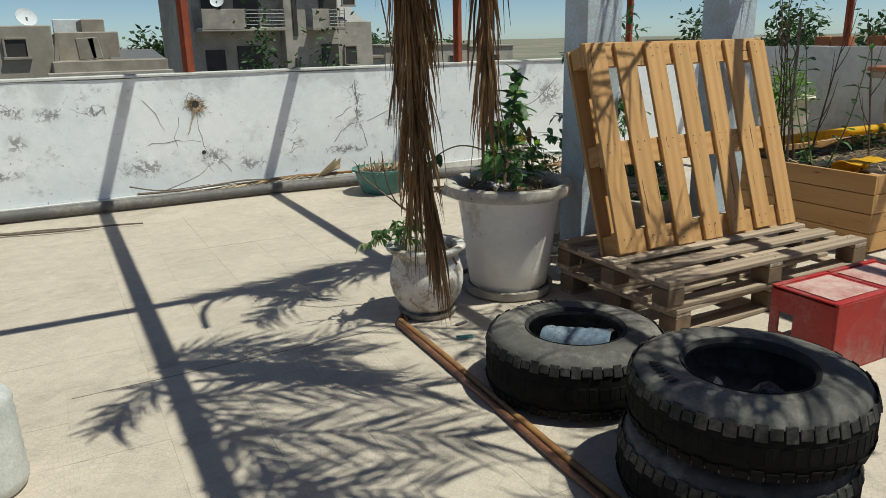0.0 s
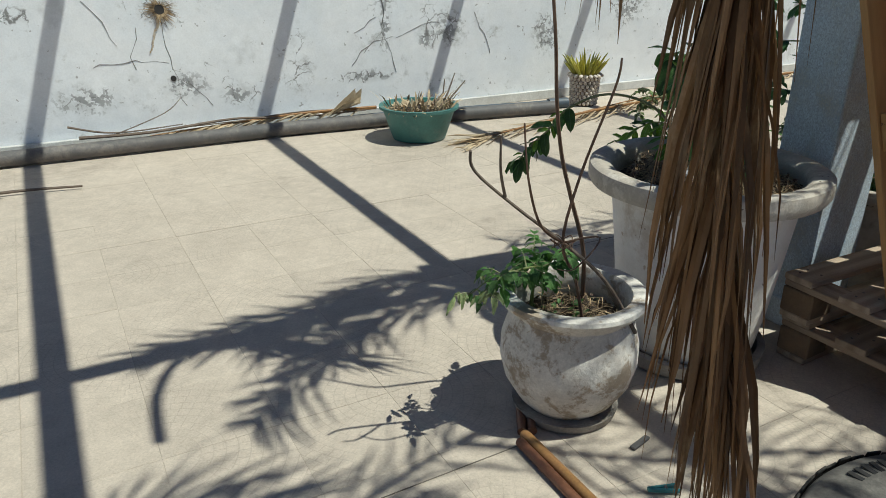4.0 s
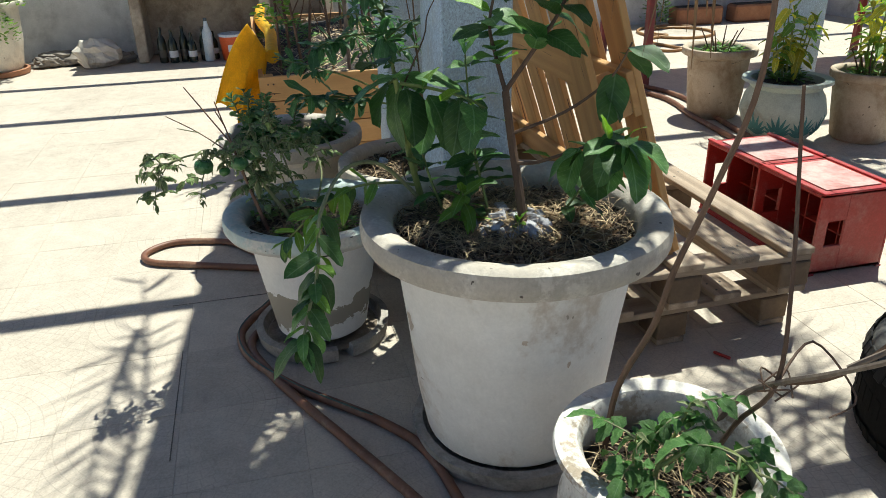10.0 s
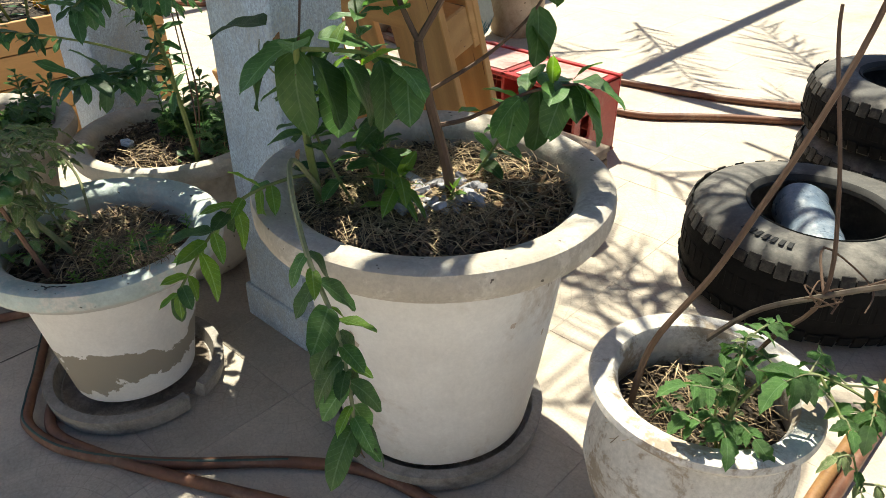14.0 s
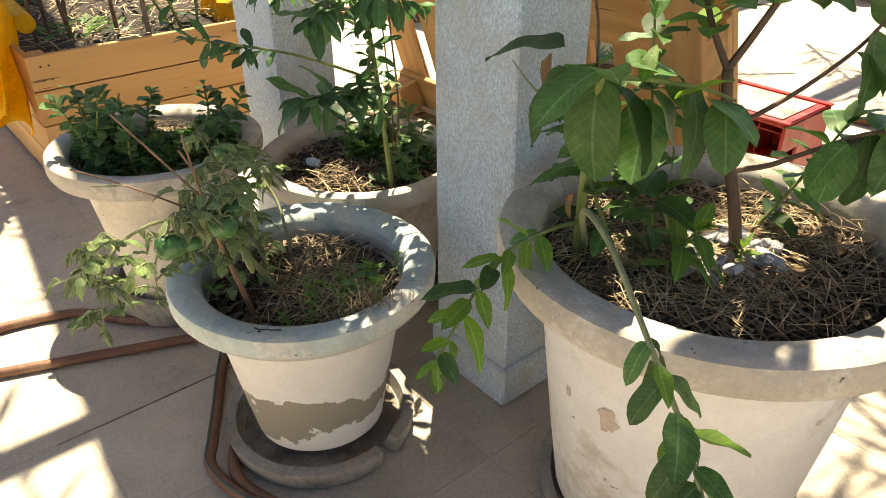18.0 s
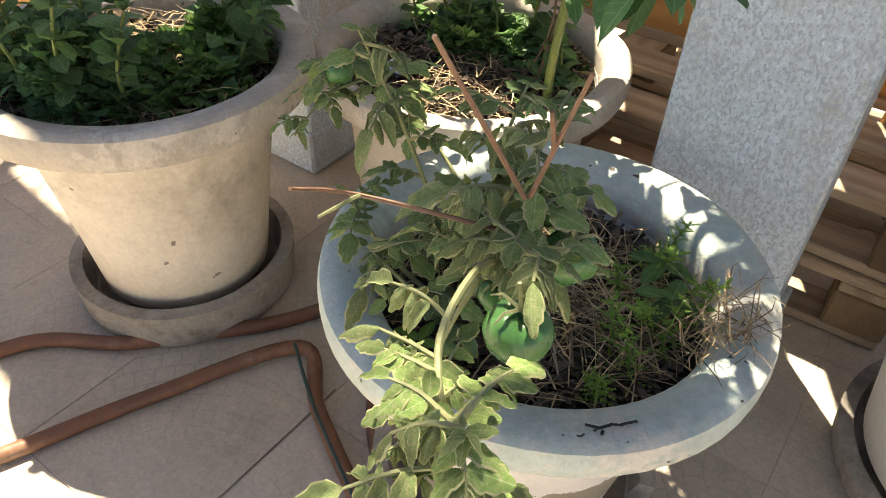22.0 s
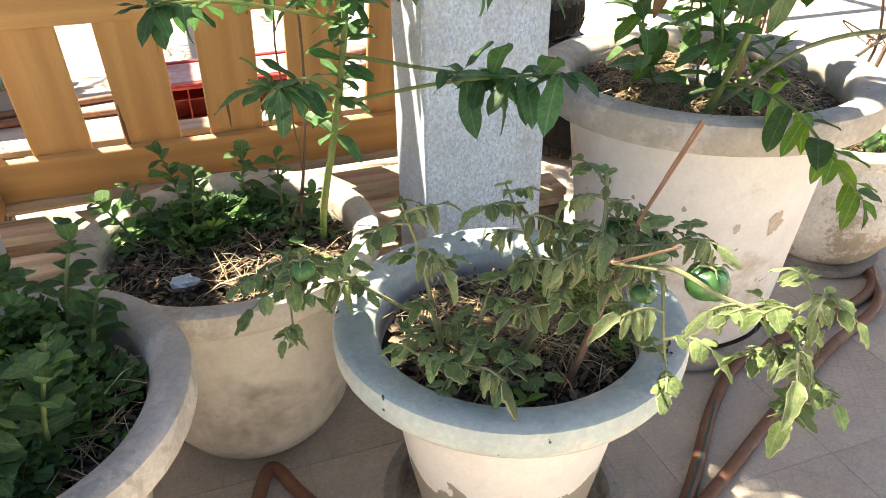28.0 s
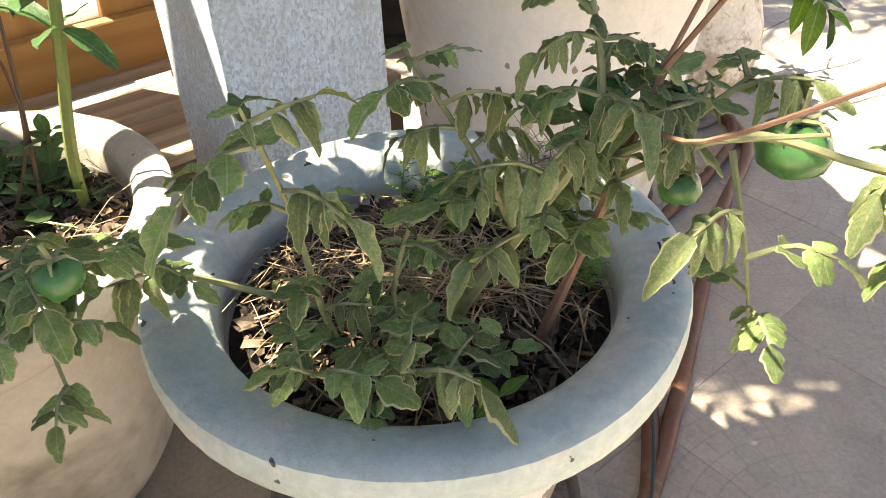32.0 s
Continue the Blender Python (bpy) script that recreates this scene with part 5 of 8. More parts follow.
leafy(guava, [rel(2.53, 3.22, 0.53), rel(2.58, 3.25, 0.72), rel(2.60, 3.26, 0.90)], 0.003, 0.0018, GREENSTEM, GUAVA_L + LANCE_L[:1], 10, 0.07, seed=94, start=0.4, droop=0.2)
leafy(guava, [rel(2.44, 3.20, 0.53), rel(2.44, 3.19, 0.58)], 0.003, 0.002, GREENSTEM, YOUNG_L, 3, 0.035, seed=12, droop=0.0)
put_leaf(guava, DEAD_L, rel(2.72, 3.33, 0.84), (0.05, 0.05, -1), 0.11)
stem(guava, [rel(2.56, 3.42, 0.82), rel(2.64, 3.34, 0.93), rel(2.74, 3.30, 0.98), rel(2.80, 3.2, 1.1)], 0.0022, 0.001, BARK, name="tendril")
stem(guava, [rel(2.59, 3.36, 0.74), rel(2.70, 3.38, 0.80), rel(2.83, 3.30, 0.80)], 0.002, 0.001, PALESTEM, name="tendril")
# the hanging branch with its dry brown end
leaves_at(guava, [DEAD_L], (((2.60, 3.40, 0.68), (0.1, 0.2, -1.0), 0.05), ((2.16, 3.67, 0.51), (0.0, 0.2, -1.0), 0.03)))

tomato = thing("tomato_plant", "wilting tomato plant with curled leaves and green fruit", "tomato plant", pose(*PT, 0.355))
O = Vector((PT[0], PT[1], 0.355))
tomato_spray(tomato, [rel(3.061, 3.705, 0.35), rel(3.05, 3.73, 0.45), rel(3.04, 3.755, 0.55), rel(3.026, 3.772, 0.633)], 0.006, 0.0042, 10, 0.046, 1, 0.2, 0.5, REDSTEM)
tomato_spray(tomato, [rel(3.10, 3.63, 0.35), rel(3.095, 3.67, 0.43), rel(3.085, 3.72, 0.52), rel(3.06, 3.75, 0.60), rel(3.04, 3.72, 0.67)], 0.008, 0.003, 19, 0.050, 2, 0.45, 0.45)
tomato_spray(tomato, [rel(3.085, 3.70, 0.50), rel(3.11, 3.68, 0.57), rel(3.12, 3.62, 0.63)], 0.0035, 0.002, 12, 0.045, 3, 0.5, 0.15)
tomato_spray(tomato, [rel(3.06, 3.74, 0.56), rel(3.03, 3.79, 0.60), rel(2.98, 3.81, 0.63)], 0.004, 0.003, 9, 0.042, 33, 0.4, 0.2)
tomato_spray(tomato, [rel(3.19, 3.60, 0.35), rel(3.215, 3.62, 0.44), rel(3.24, 3.65, 0.56), rel(3.27, 3.675, 0.655)], 0.0042, 0.0018, 12, 0.044, 4, 0.25, 0.25)
tomato_spray(tomato, [rel(3.17, 3.66, 0.35), rel(3.23, 3.69, 0.42), rel(3.28, 3.69, 0.475)], 0.0035, 0.002, 10, 0.042, 5, 0.1, 0.1)
tomato_spray(tomato, [rel(3.12, 3.69, 0.36), rel(3.17, 3.72, 0.42), rel(3.22, 3.73, 0.46)], 0.0035, 0.002, 10, 0.042, 6, 0.1, 0.1)
tomato_spray(tomato, [rel(3.14, 3.62, 0.36), rel(3.16, 3.64, 0.44), rel(3.15, 3.66, 0.52)], 0.0035, 0.002, 9, 0.046, 36, 0.2, 0.1)
# the long branch over the rim, its far end hanging
tomato_spray(tomato, [rel(3.045, 3.755, 0.55), rel(3.03, 3.83, 0.61), rel(3.012, 3.90, 0.612), rel(2.975, 3.945, 0.60), rel(2.955, 3.965, 0.56), rel(2.945, 3.975, 0.51)], 0.0034, 0.0016, 11, 0.045, 7, 0.3, 0.5)
tomato_spray(tomato, [rel(3.012, 3.90, 0.612), rel(2.99, 3.935, 0.60), rel(2.98, 3.96, 0.565)], 0.0025, 0.0013, 6, 0.034, 8, 0.9, 0.2)
tomato_spray(tomato, [rel(2.98, 3.94, 0.60), rel(2.962, 3.955, 0.63), rel(2.95, 3.965, 0.642)], 0.0025, 0.0013, 5, 0.036, 39, 0.2, 0.2)
tomato_spray(tomato, [rel(3.03, 3.83, 0.60), rel(3.04, 3.86, 0.54), rel(3.03, 3.87, 0.48)], 0.0025, 0.0013, 5, 0.044, 38, 0.1, 0.3)
# the branch with one fruit over the next planter
tomato_spray(tomato, [rel(3.18, 3.56, 0.38), rel(3.275, 3.53, 0.45), rel(3.34, 3.545, 0.51), rel(3.39, 3.56, 0.53), rel(3.44, 3.55, 0.52)], 0.0036, 0.0016, 12, 0.05, 9, 0.2, 0.3)
tomato_spray(tomato, [rel(3.375, 3.555, 0.52), rel(3.395, 3.60, 0.51), rel(3.40, 3.64, 0.48)], 0.0022, 0.0014, 5, 0.046, 40, 0.1, 0.2)
for a, b in (((3.030, 3.771, 0.630), (2.988, 3.798, 0.755)), ((3.030, 3.771, 0.630), (3.045, 3.87, 0.785)), ((3.010, 3.784, 0.69), (3.008, 3.80, 0.725))):
    stem(tomato, [rel(*a), rel(*b)], 0.0021, 0.0015, REDSTEM, name="cut_stem")
stem(tomato, [rel(3.04, 3.775, 0.60), rel(3.112, 3.857, 0.648), rel(3.096, 3.93, 0.702)], 0.0019, 0.0012, REDSTEM, name="cut_stem")
stem(tomato, [rel(3.112, 3.857, 0.648), rel(3.099, 3.908, 0.667)], 0.0016, 0.0011, PALESTEM, name="cut_stem")
for i, (fx, fy, fz, fr) in enumerate(((2.986, 3.847, 0.592, 0.0245), (2.995, 3.759, 0.589, 0.023), (3.026, 3.727, 0.600, 0.019), (3.375, 3.592, 0.545, 0.0165), (3.03, 3.80, 0.56, 0.015), (3.41, 3.55, 0.505, 0.010))):
    tm = part("fruit", Geo().lathe([(0.004, 0.62 * fr), (0.25 * fr, 0.68 * fr), (0.5 * fr, 0.70 * fr), (0.82 * fr, 0.5 * fr), (fr, 0.05 * fr), (0.88 * fr, -0.42 * fr), (0.5 * fr, -0.68 * fr), (0.003, -0.76 * fr)], seg=20, wob=0.05, seed=i), FRUIT, tomato, "unripe green tomato", smooth=True, at=Matrix.Translation(rel(fx, fy, fz)))
    g = Geo()
    for k in range(5):
        a = k * 1.257
        g.tube([(0, 0, fr * 0.76), (math.cos(a) * fr * 0.6, math.sin(a) * fr * 0.6, fr * 0.95), (math.cos(a) * fr * 0.95, math.sin(a) * fr * 0.95, fr * 0.7)], (0.0022, 0.0006), 4)
    g.tube([(0, 0, fr * 0.7), (0.003, 0.002, fr * 1.7)], 0.0016, 5)
    part("calyx", g, PALESTEM, tm)
# feathery weeds and seedlings beside the tomato
weed = thing("feathery_weed", "low feathery light green weed among the mulch", "weed", pose(PT[0], PT[1], 0.35))
rr = random.Random(3)
for k, (wx, wy, h) in enumerate(((3.006, 3.489, 0.10), (2.965, 3.555, 0.11), (2.952, 3.645, 0.09), (3.0, 3.435, 0.08), (2.987, 3.615, 0.10), (2.94, 3.60, 0.10), (3.02, 3.545, 0.07), (2.975, 3.50, 0.11), (2.93, 3.53, 0.08), (2.965, 3.68, 0.06), (3.03, 3.47, 0.07))):
    g = Geo()
    p = Vector((wx - PT[0], wy - PT[1], 0.0))
    lean = Vector((rr.uniform(-0.5, 0.3), rr.uniform(-0.3, 0.5), 1.0)).normalized()
    sag = Vector((rr.uniform(-0.4, 0.4), rr.uniform(-0.2, 0.5), -0.2))
    axis = [p + lean * h * q + sag * h * 0.5 * q * q for q in (0, 0.2, 0.4, 0.6, 0.8, 1.0)]
    g.tube(axis, (0.0014, 0.0006), 5)
    for j in range(13):
        q = 0.12 + 0.88 * j / 12
        c = axis[min(int(q * 5), 4)].lerp(axis[min(int(q * 5), 4) + 1], q * 5 - min(int(q * 5), 4))
        a = j * 1.1 + k
        for sg in (1, -1):
            out = Vector((math.cos(a) * sg, math.sin(a) * sg, 0.25))
            side = out.cross(lean).normalized() * 0.0032
            ln = 0.021 * (1 - 0.5 * q) * rr.uniform(0.8, 1.2)
            for b in range(4):
                f = 0.25 + 0.25 * b
                for sb in (1, -1):
                    e = c + out * ln * f
                    g.add([e - out * 0.0015, e + side * sb * (1.5 - f) + out * 0.003, e + out * 0.0022], [(0, 1, 2)])
            g.add([c - side * 0.12, c + out * ln, c + side * 0.12], [(0, 1, 2)])
    part("shoot", g, FERN, weed)
tuft = thing("straw_tuft", "tuft of dry straw caught on the planter rim", "straw", pose(2.895, 3.565, 0.405))
g = Geo()
for _ in range(130):
    p = Vector((rr.uniform(-0.025, 0.03), rr.gauss(0, 0.03), rr.uniform(0.0, 0.02)))
    d = Vector((rr.uniform(-1, 0.6), rr.uniform(-1, 1), rr.uniform(-0.7, 0.8))).normalized() * rr.uniform(0.02, 0.07)
    w = d.cross(Vector((0.3, 0.2, 1))).normalized() * 0.0007
    k = Vector((rr.uniform(-0.008, 0.008), rr.uniform(-0.008, 0.008), 0.006))
    g.add([p - w, p + w, p + d * 0.5 + k + w, p + d * 0.5 + k - w, p + d], [(0, 1, 2, 3), (3, 2, 4)])
part("straw_mat", g, STRAW, tuft, kind="stuff")
seedling = thing("seedling", "small round-leaved seedling in the soil", "seedling", pose(3.14, 3.735, 0.357))
stem(seedling, [(0, 0, 0), (0, 0.01, 0.03)], 0.0012, 0.001, GREENSTEM)
for w in ((1, 0.2, 0.2), (-1, 0.1, 0.3), (0.1, -1, 0.1)):
    put_leaf(seedling, YOUNG_L[0], (0, 0.01, 0.03), w, 0.03)
for sx, sy in ((2.95, 3.55), (2.98, 3.50)):
    sd2 = thing("seedling", "small nasturtium-like round-leaved seedling", "seedling", pose(sx, sy, 0.355))
    stem(sd2, [(0, 0, 0), (0.005, 0, 0.05)], 0.0013, 0.001, GREENSTEM)
    for w in ((1, 0.2, 0.1), (-1, 0.3, 0.2), (0.1, -1, 0.1), (0.2, 1, 0)):
        put_leaf(sd2, GUAVA_L[0], (0.005, 0, 0.05), w, 0.04)

# tall thin shrub in the round-bottomed planter
tall = thing("tall_shrub", "tall thin green-stemmed shrub with whorled lance leaves", "shrub", pose(*P5, 0.365))
O = Vector((P5[0], P5[1], 0.365))
main = [rel(3.291, 3.223, 0.36), rel(3.285, 3.235, 0.45), rel(3.256, 3.27, 0.62), rel(3.238, 3.30, 0.77), rel(3.235, 3.32, 0.92), rel(3.25, 3.33, 1.12), rel(3.27, 3.34, 1.34)]
leafy(tall, main, 0.0072, 0.0035, GREENSTEM, LANCE_L, 36, 0.058, seed=12, start=0.3)
leafy(tall, main[2:], 0.003, 0.002, GREENSTEM, LANCE_L, 30, 0.055, seed=13, start=0.1, opposite=False)
for k, (a, b, c2, sz) in enumerate((((3.25, 3.28, 0.66), (3.31, 3.43, 0.73), (3.385, 3.60, 0.775), 0.08), ((3.252, 3.28, 0.64), (3.13, 3.42, 0.70), (3.03, 3.575, 0.745), 0.10), ((3.24, 3.30, 0.72), (3.14, 3.38, 0.71), (3.06, 3.46, 0.71), 0.08), ((3.235, 3.32, 0.86), (3.14, 3.44, 0.87), (3.06, 3.53, 0.86), 0.085),
                                    ((3.238, 3.30, 0.77), (3.40, 3.36, 0.82), (3.50, 3.40, 0.83), 0.07), ((3.235, 3.32, 0.92), (3.36, 3.42, 0.96), (3.44, 3.50, 0.98), 0.07), ((3.235, 3.32, 0.90), (3.15, 3.36, 0.96), (3.05, 3.40, 1.0), 0.08), ((3.24, 3.32, 1.0), (3.27, 3.44, 1.05), (3.30, 3.54, 1.08), 0.075),
                                    ((3.25, 3.33, 1.12), (3.13, 3.38, 1.18), (3.03, 3.42, 1.2), 0.075), ((3.25, 3.33, 1.1), (3.39, 3.30, 1.16), (3.48, 3.28, 1.22), 0.07), ((3.236, 3.31, 0.82), (3.20, 3.20, 0.90), (3.17, 3.10, 0.95), 0.07))):
    leafy(tall, [rel(*a), rel(*b), rel(*c2)], 0.0036, 0.0018, GREENSTEM, LANCE_L, 4, sz * 0.72, seed=20 + k, start=0.6, droop=0.45)
    for j in range(14):
        ang = j * 0.95 + k
        put_leaf(tall, LANCE_L[j % 3], Vector(rel(*b)).lerp(Vector(rel(*c2)), 0.35 + 0.65 * j / 13), (math.cos(ang), math.sin(ang), R.uniform(-0.6, 0.35)), sz * R.uniform(0.45, 0.8), name="leaf")
rr = random.Random(77)
for k in range(17):
    h = rr.uniform(0.74, 1.34)
    a = rr.uniform(0.2, 6.1)
    ln = rr.uniform(0.12, 0.26)
    p = Vector((3.245 + 0.02 * math.sin(k), 3.32, h))
    q = p + Vector((math.cos(a) * ln, math.sin(a) * ln * 0.85, rr.uniform(-0.02, 0.10)))
    leafy(tall, [rel(*p), rel(*(p.lerp(q, 0.5) + Vector((0, 0, 0.02)))), rel(*q)], 0.0026, 0.0014, GREENSTEM, LANCE_L, 11, 0.062, seed=300 + k, start=0.3, droop=0.25, opposite=False)
stem(tall, [rel(3.33, 3.20, 0.37), rel(3.30, 3.19, 0.55), rel(3.29, 3.21, 0.75), rel(3.31, 3.22, 1.0)], 0.0026, 0.002, BARK, name="dry_vine")
stem(tall, [rel(3.36, 3.19, 0.37), rel(3.31, 3.20, 0.5), rel(3.33, 3.20, 0.72), rel(3.30, 3.24, 0.95)], 0.002, 0.0015, BARK, name="dry_vine")
herbs = thing("herb_clump", "clump of low dark green leafy herbs", "herb", pose(*P5, 0.365))
leaf_mass(herbs, "leaves", HERBDARK, (0.02, -0.10, 0.0), 0.18, 0.09, 0.06, 240, 0.036, 51, 0.9, 0.7, three=True)
rr = random.Random(445)
for k, (dx, dy, h) in enumerate(((-0.10, -0.09, 0.12), (-0.04, -0.12, 0.15), (0.02, -0.10, 0.11), (0.07, -0.13, 0.14), (0.12, -0.09, 0.12), (0.16, -0.06, 0.10), (0.05, -0.06, 0.13), (-0.14, -0.03, 0.09))):
    leafy(herbs, [(dx, dy, 0), (dx * 1.05, dy * 1.05, h * 0.5), (dx * 1.1 + rr.uniform(-0.03, 0.03), dy * 1.1 + rr.uniform(-0.03, 0.03), h)], 0.003, 0.0016, GREENSTEM, OBOVATE_L, 8, 0.038, seed=170 + k, start=0.2, droop=0.0, spread=1.0)
leaf_mass(herbs, "pale_leaves", HERB, (0.05, -0.05, 0.01), 0.06, 0.06, 0.08, 80, 0.033, 52, 0.85, 0.7, three=True)
leaf_mass(herbs, "shoot_mass", HERBDARK, (-0.14, 0.0, 0.0), 0.05, 0.08, 0.05, 50, 0.03, 53, 0.7)

# herbs in the cream planter
herb4 = thing("leafy_herbs", "bushy dark green herbs with curled leaves", "herb", pose(*P4, 0.405))
leaf_mass(herb4, "dark_leaves", HERBDARK, (0.06, 0.10, 0.0), 0.10, 0.08, 0.11, 300, 0.034, 61, 0.9, 0.8, three=True)
leaf_mass(herb4, "dark_leaves", HERBDARK, (-0.03, 0.11, 0.0), 0.08, 0.07, 0.14, 240, 0.036, 64, 0.9, 0.8, three=True)
leaf_mass(herb4, "low_leaves", HERB, (-0.07, -0.01, 0.0), 0.13, 0.15, 0.07, 280, 0.032, 62, 0.9, 0.8, three=True)
leaf_mass(herb4, "green_leaves", HERB, (-0.05, -0.12, 0.0), 0.07, 0.05, 0.09, 160, 0.036, 63, 0.85, 0.8, three=True)
rr = random.Random(444)
for k, (dx, dy, h) in enumerate(((-0.10, -0.13, 0.15), (-0.04, -0.15, 0.12), (0.02, -0.14, 0.14), (-0.13, -0.07, 0.11), (0.06, 0.12, 0.19), (0.0, 0.06, 0.15), (0.09, 0.05, 0.15), (-0.05, 0.13, 0.2), (0.12, 0.10, 0.13), (0.02, 0.15, 0.17), (0.10, -0.02, 0.12), (-0.10, 0.09, 0.16))):
    leafy(herb4, [(dx, dy, 0), (dx * 1.1, dy * 1.1, h * 0.5), (dx * 1.2 + rr.uniform(-0.03, 0.03), dy * 1.2 + rr.uniform(-0.03, 0.03), h)], 0.004, 0.002, GREENSTEM, OBOVATE_L, 11, 0.04, seed=70 + k, start=0.2, droop=0.0, spread=1.0)

# plant and sticks in the urn
URN_L = [leaf_mesh("urn_leaf", URNLEAF, 0.62, 9, 1.0, 0.35, 0.5, 0.10, 3), leaf_mesh("urn_leaf", URNLEAF, 0.7, 9, 1.0, 0.5, 0.7, 0.10, 3)]
urn_tomato = thing("tomato_seedling", "small tomato plant with crinkled leaves", "tomato plant", pose(*PU, 0.268))
O = Vector((PU[0], PU[1], 0.268))
tomato_spray(urn_tomato, [rel(1.885, 3.17, 0.26), rel(1.885, 3.16, 0.36), rel(1.90, 3.12, 0.43), rel(1.912, 3.093, 0.47)], 0.0055, 0.003, 9, 0.062, 81, 0.05, 0.25, GREENSTEM, URN_L)
tomato_spray(urn_tomato, [rel(1.885, 3.15, 0.38), rel(1.86, 3.10, 0.43), rel(1.80, 3.08, 0.45), rel(1.72, 3.08, 0.44), rel(1.66, 3.08, 0.40)], 0.0042, 0.002, 11, 0.062, 82, 0.15, 0.25, GREENSTEM, URN_L)
tomato_spray(urn_tomato, [rel(1.80, 3.08, 0.45), rel(1.74, 3.13, 0.42), rel(1.69, 3.17, 0.36)], 0.003, 0.0018, 6, 0.055, 85, 0.3, 0.3, GREENSTEM, URN_L)
tomato_spray(urn_tomato, [rel(1.89, 3.17, 0.30), rel(1.90, 3.19, 0.38), rel(1.90, 3.19, 0.44)], 0.003, 0.002, 5, 0.055, 83, 0.05, 0.3, GREENSTEM, URN_L)
leaf_mass(urn_tomato, "low_leaves", URNLEAF, (-0.03, 0.02, 0.0), 0.09, 0.08, 0.04, 26, 0.03, 84, 0.6)
sticks = thing("dry_sticks", "tall dry branching sticks stuck in the urn", "sticks", pose(*PU, 0.268))
stem(sticks, [rel(2.05, 3.16, 0.26), rel(2.035, 3.155, 0.42), rel(1.97, 3.14, 0.58), rel(1.93, 3.14, 0.70), rel(1.89, 3.12, 0.84), rel(1.86, 3.10, 0.99), rel(1.84, 3.12, 1.2), rel(1.80, 3.16, 1.5)], 0.0062, 0.003, BARK, name="stick")
stem(sticks, [rel(2.05, 2.95, 0.27), rel(1.95, 2.97, 0.43), rel(1.843, 3.004, 0.535), rel(1.73, 3.03, 0.63), rel(1.626, 3.041, 0.725), rel(1.60, 3.02, 0.78)], 0.0058, 0.003, GREYSTICK, name="stick")
stem(sticks, [rel(1.95, 3.03, 0.27), rel(1.90, 3.015, 0.42), rel(1.843, 3.004, 0.535), rel(1.87, 2.99, 0.70), rel(1.929, 2.97, 0.889), rel(1.94, 2.97, 0.95)], 0.0046, 0.0024, BARK, name="stick")
stem(sticks, [rel(1.843, 3.004, 0.535), rel(1.76, 2.98, 0.60), rel(1.70, 2.95, 0.72), rel(1.69, 2.96, 0.84)], 0.004, 0.002, BARK, name="twig")
stem(sticks, [rel(1.70, 3.035, 0.66), rel(1.65, 2.98, 0.74), rel(1.637, 2.963, 0.82)], 0.004, 0.002, GREYSTICK, name="twig")
stem(sticks, [rel(1.843, 3.004, 0.535), rel(1.88, 2.92, 0.57), rel(1.80, 2.90, 0.52), rel(1.79, 2.95, 0.50)], 0.0025, 0.0012, BARK, name="twig")
for k in range(5):
    a = k * 1.25
    stem(sticks, [rel(1.843 + 0.025 * math.cos(a), 3.004 + 0.025 * math.sin(a), 0.52), rel(1.843 + 0.03 * math.cos(a + 1.5), 3.004 + 0.03 * math.sin(a + 1.5), 0.545), rel(1.843 + 0.02 * math.cos(a + 3), 3.004 + 0.02 * math.sin(a + 3), 0.525)], 0.0016, 0.0012, BARK, name="tendril")


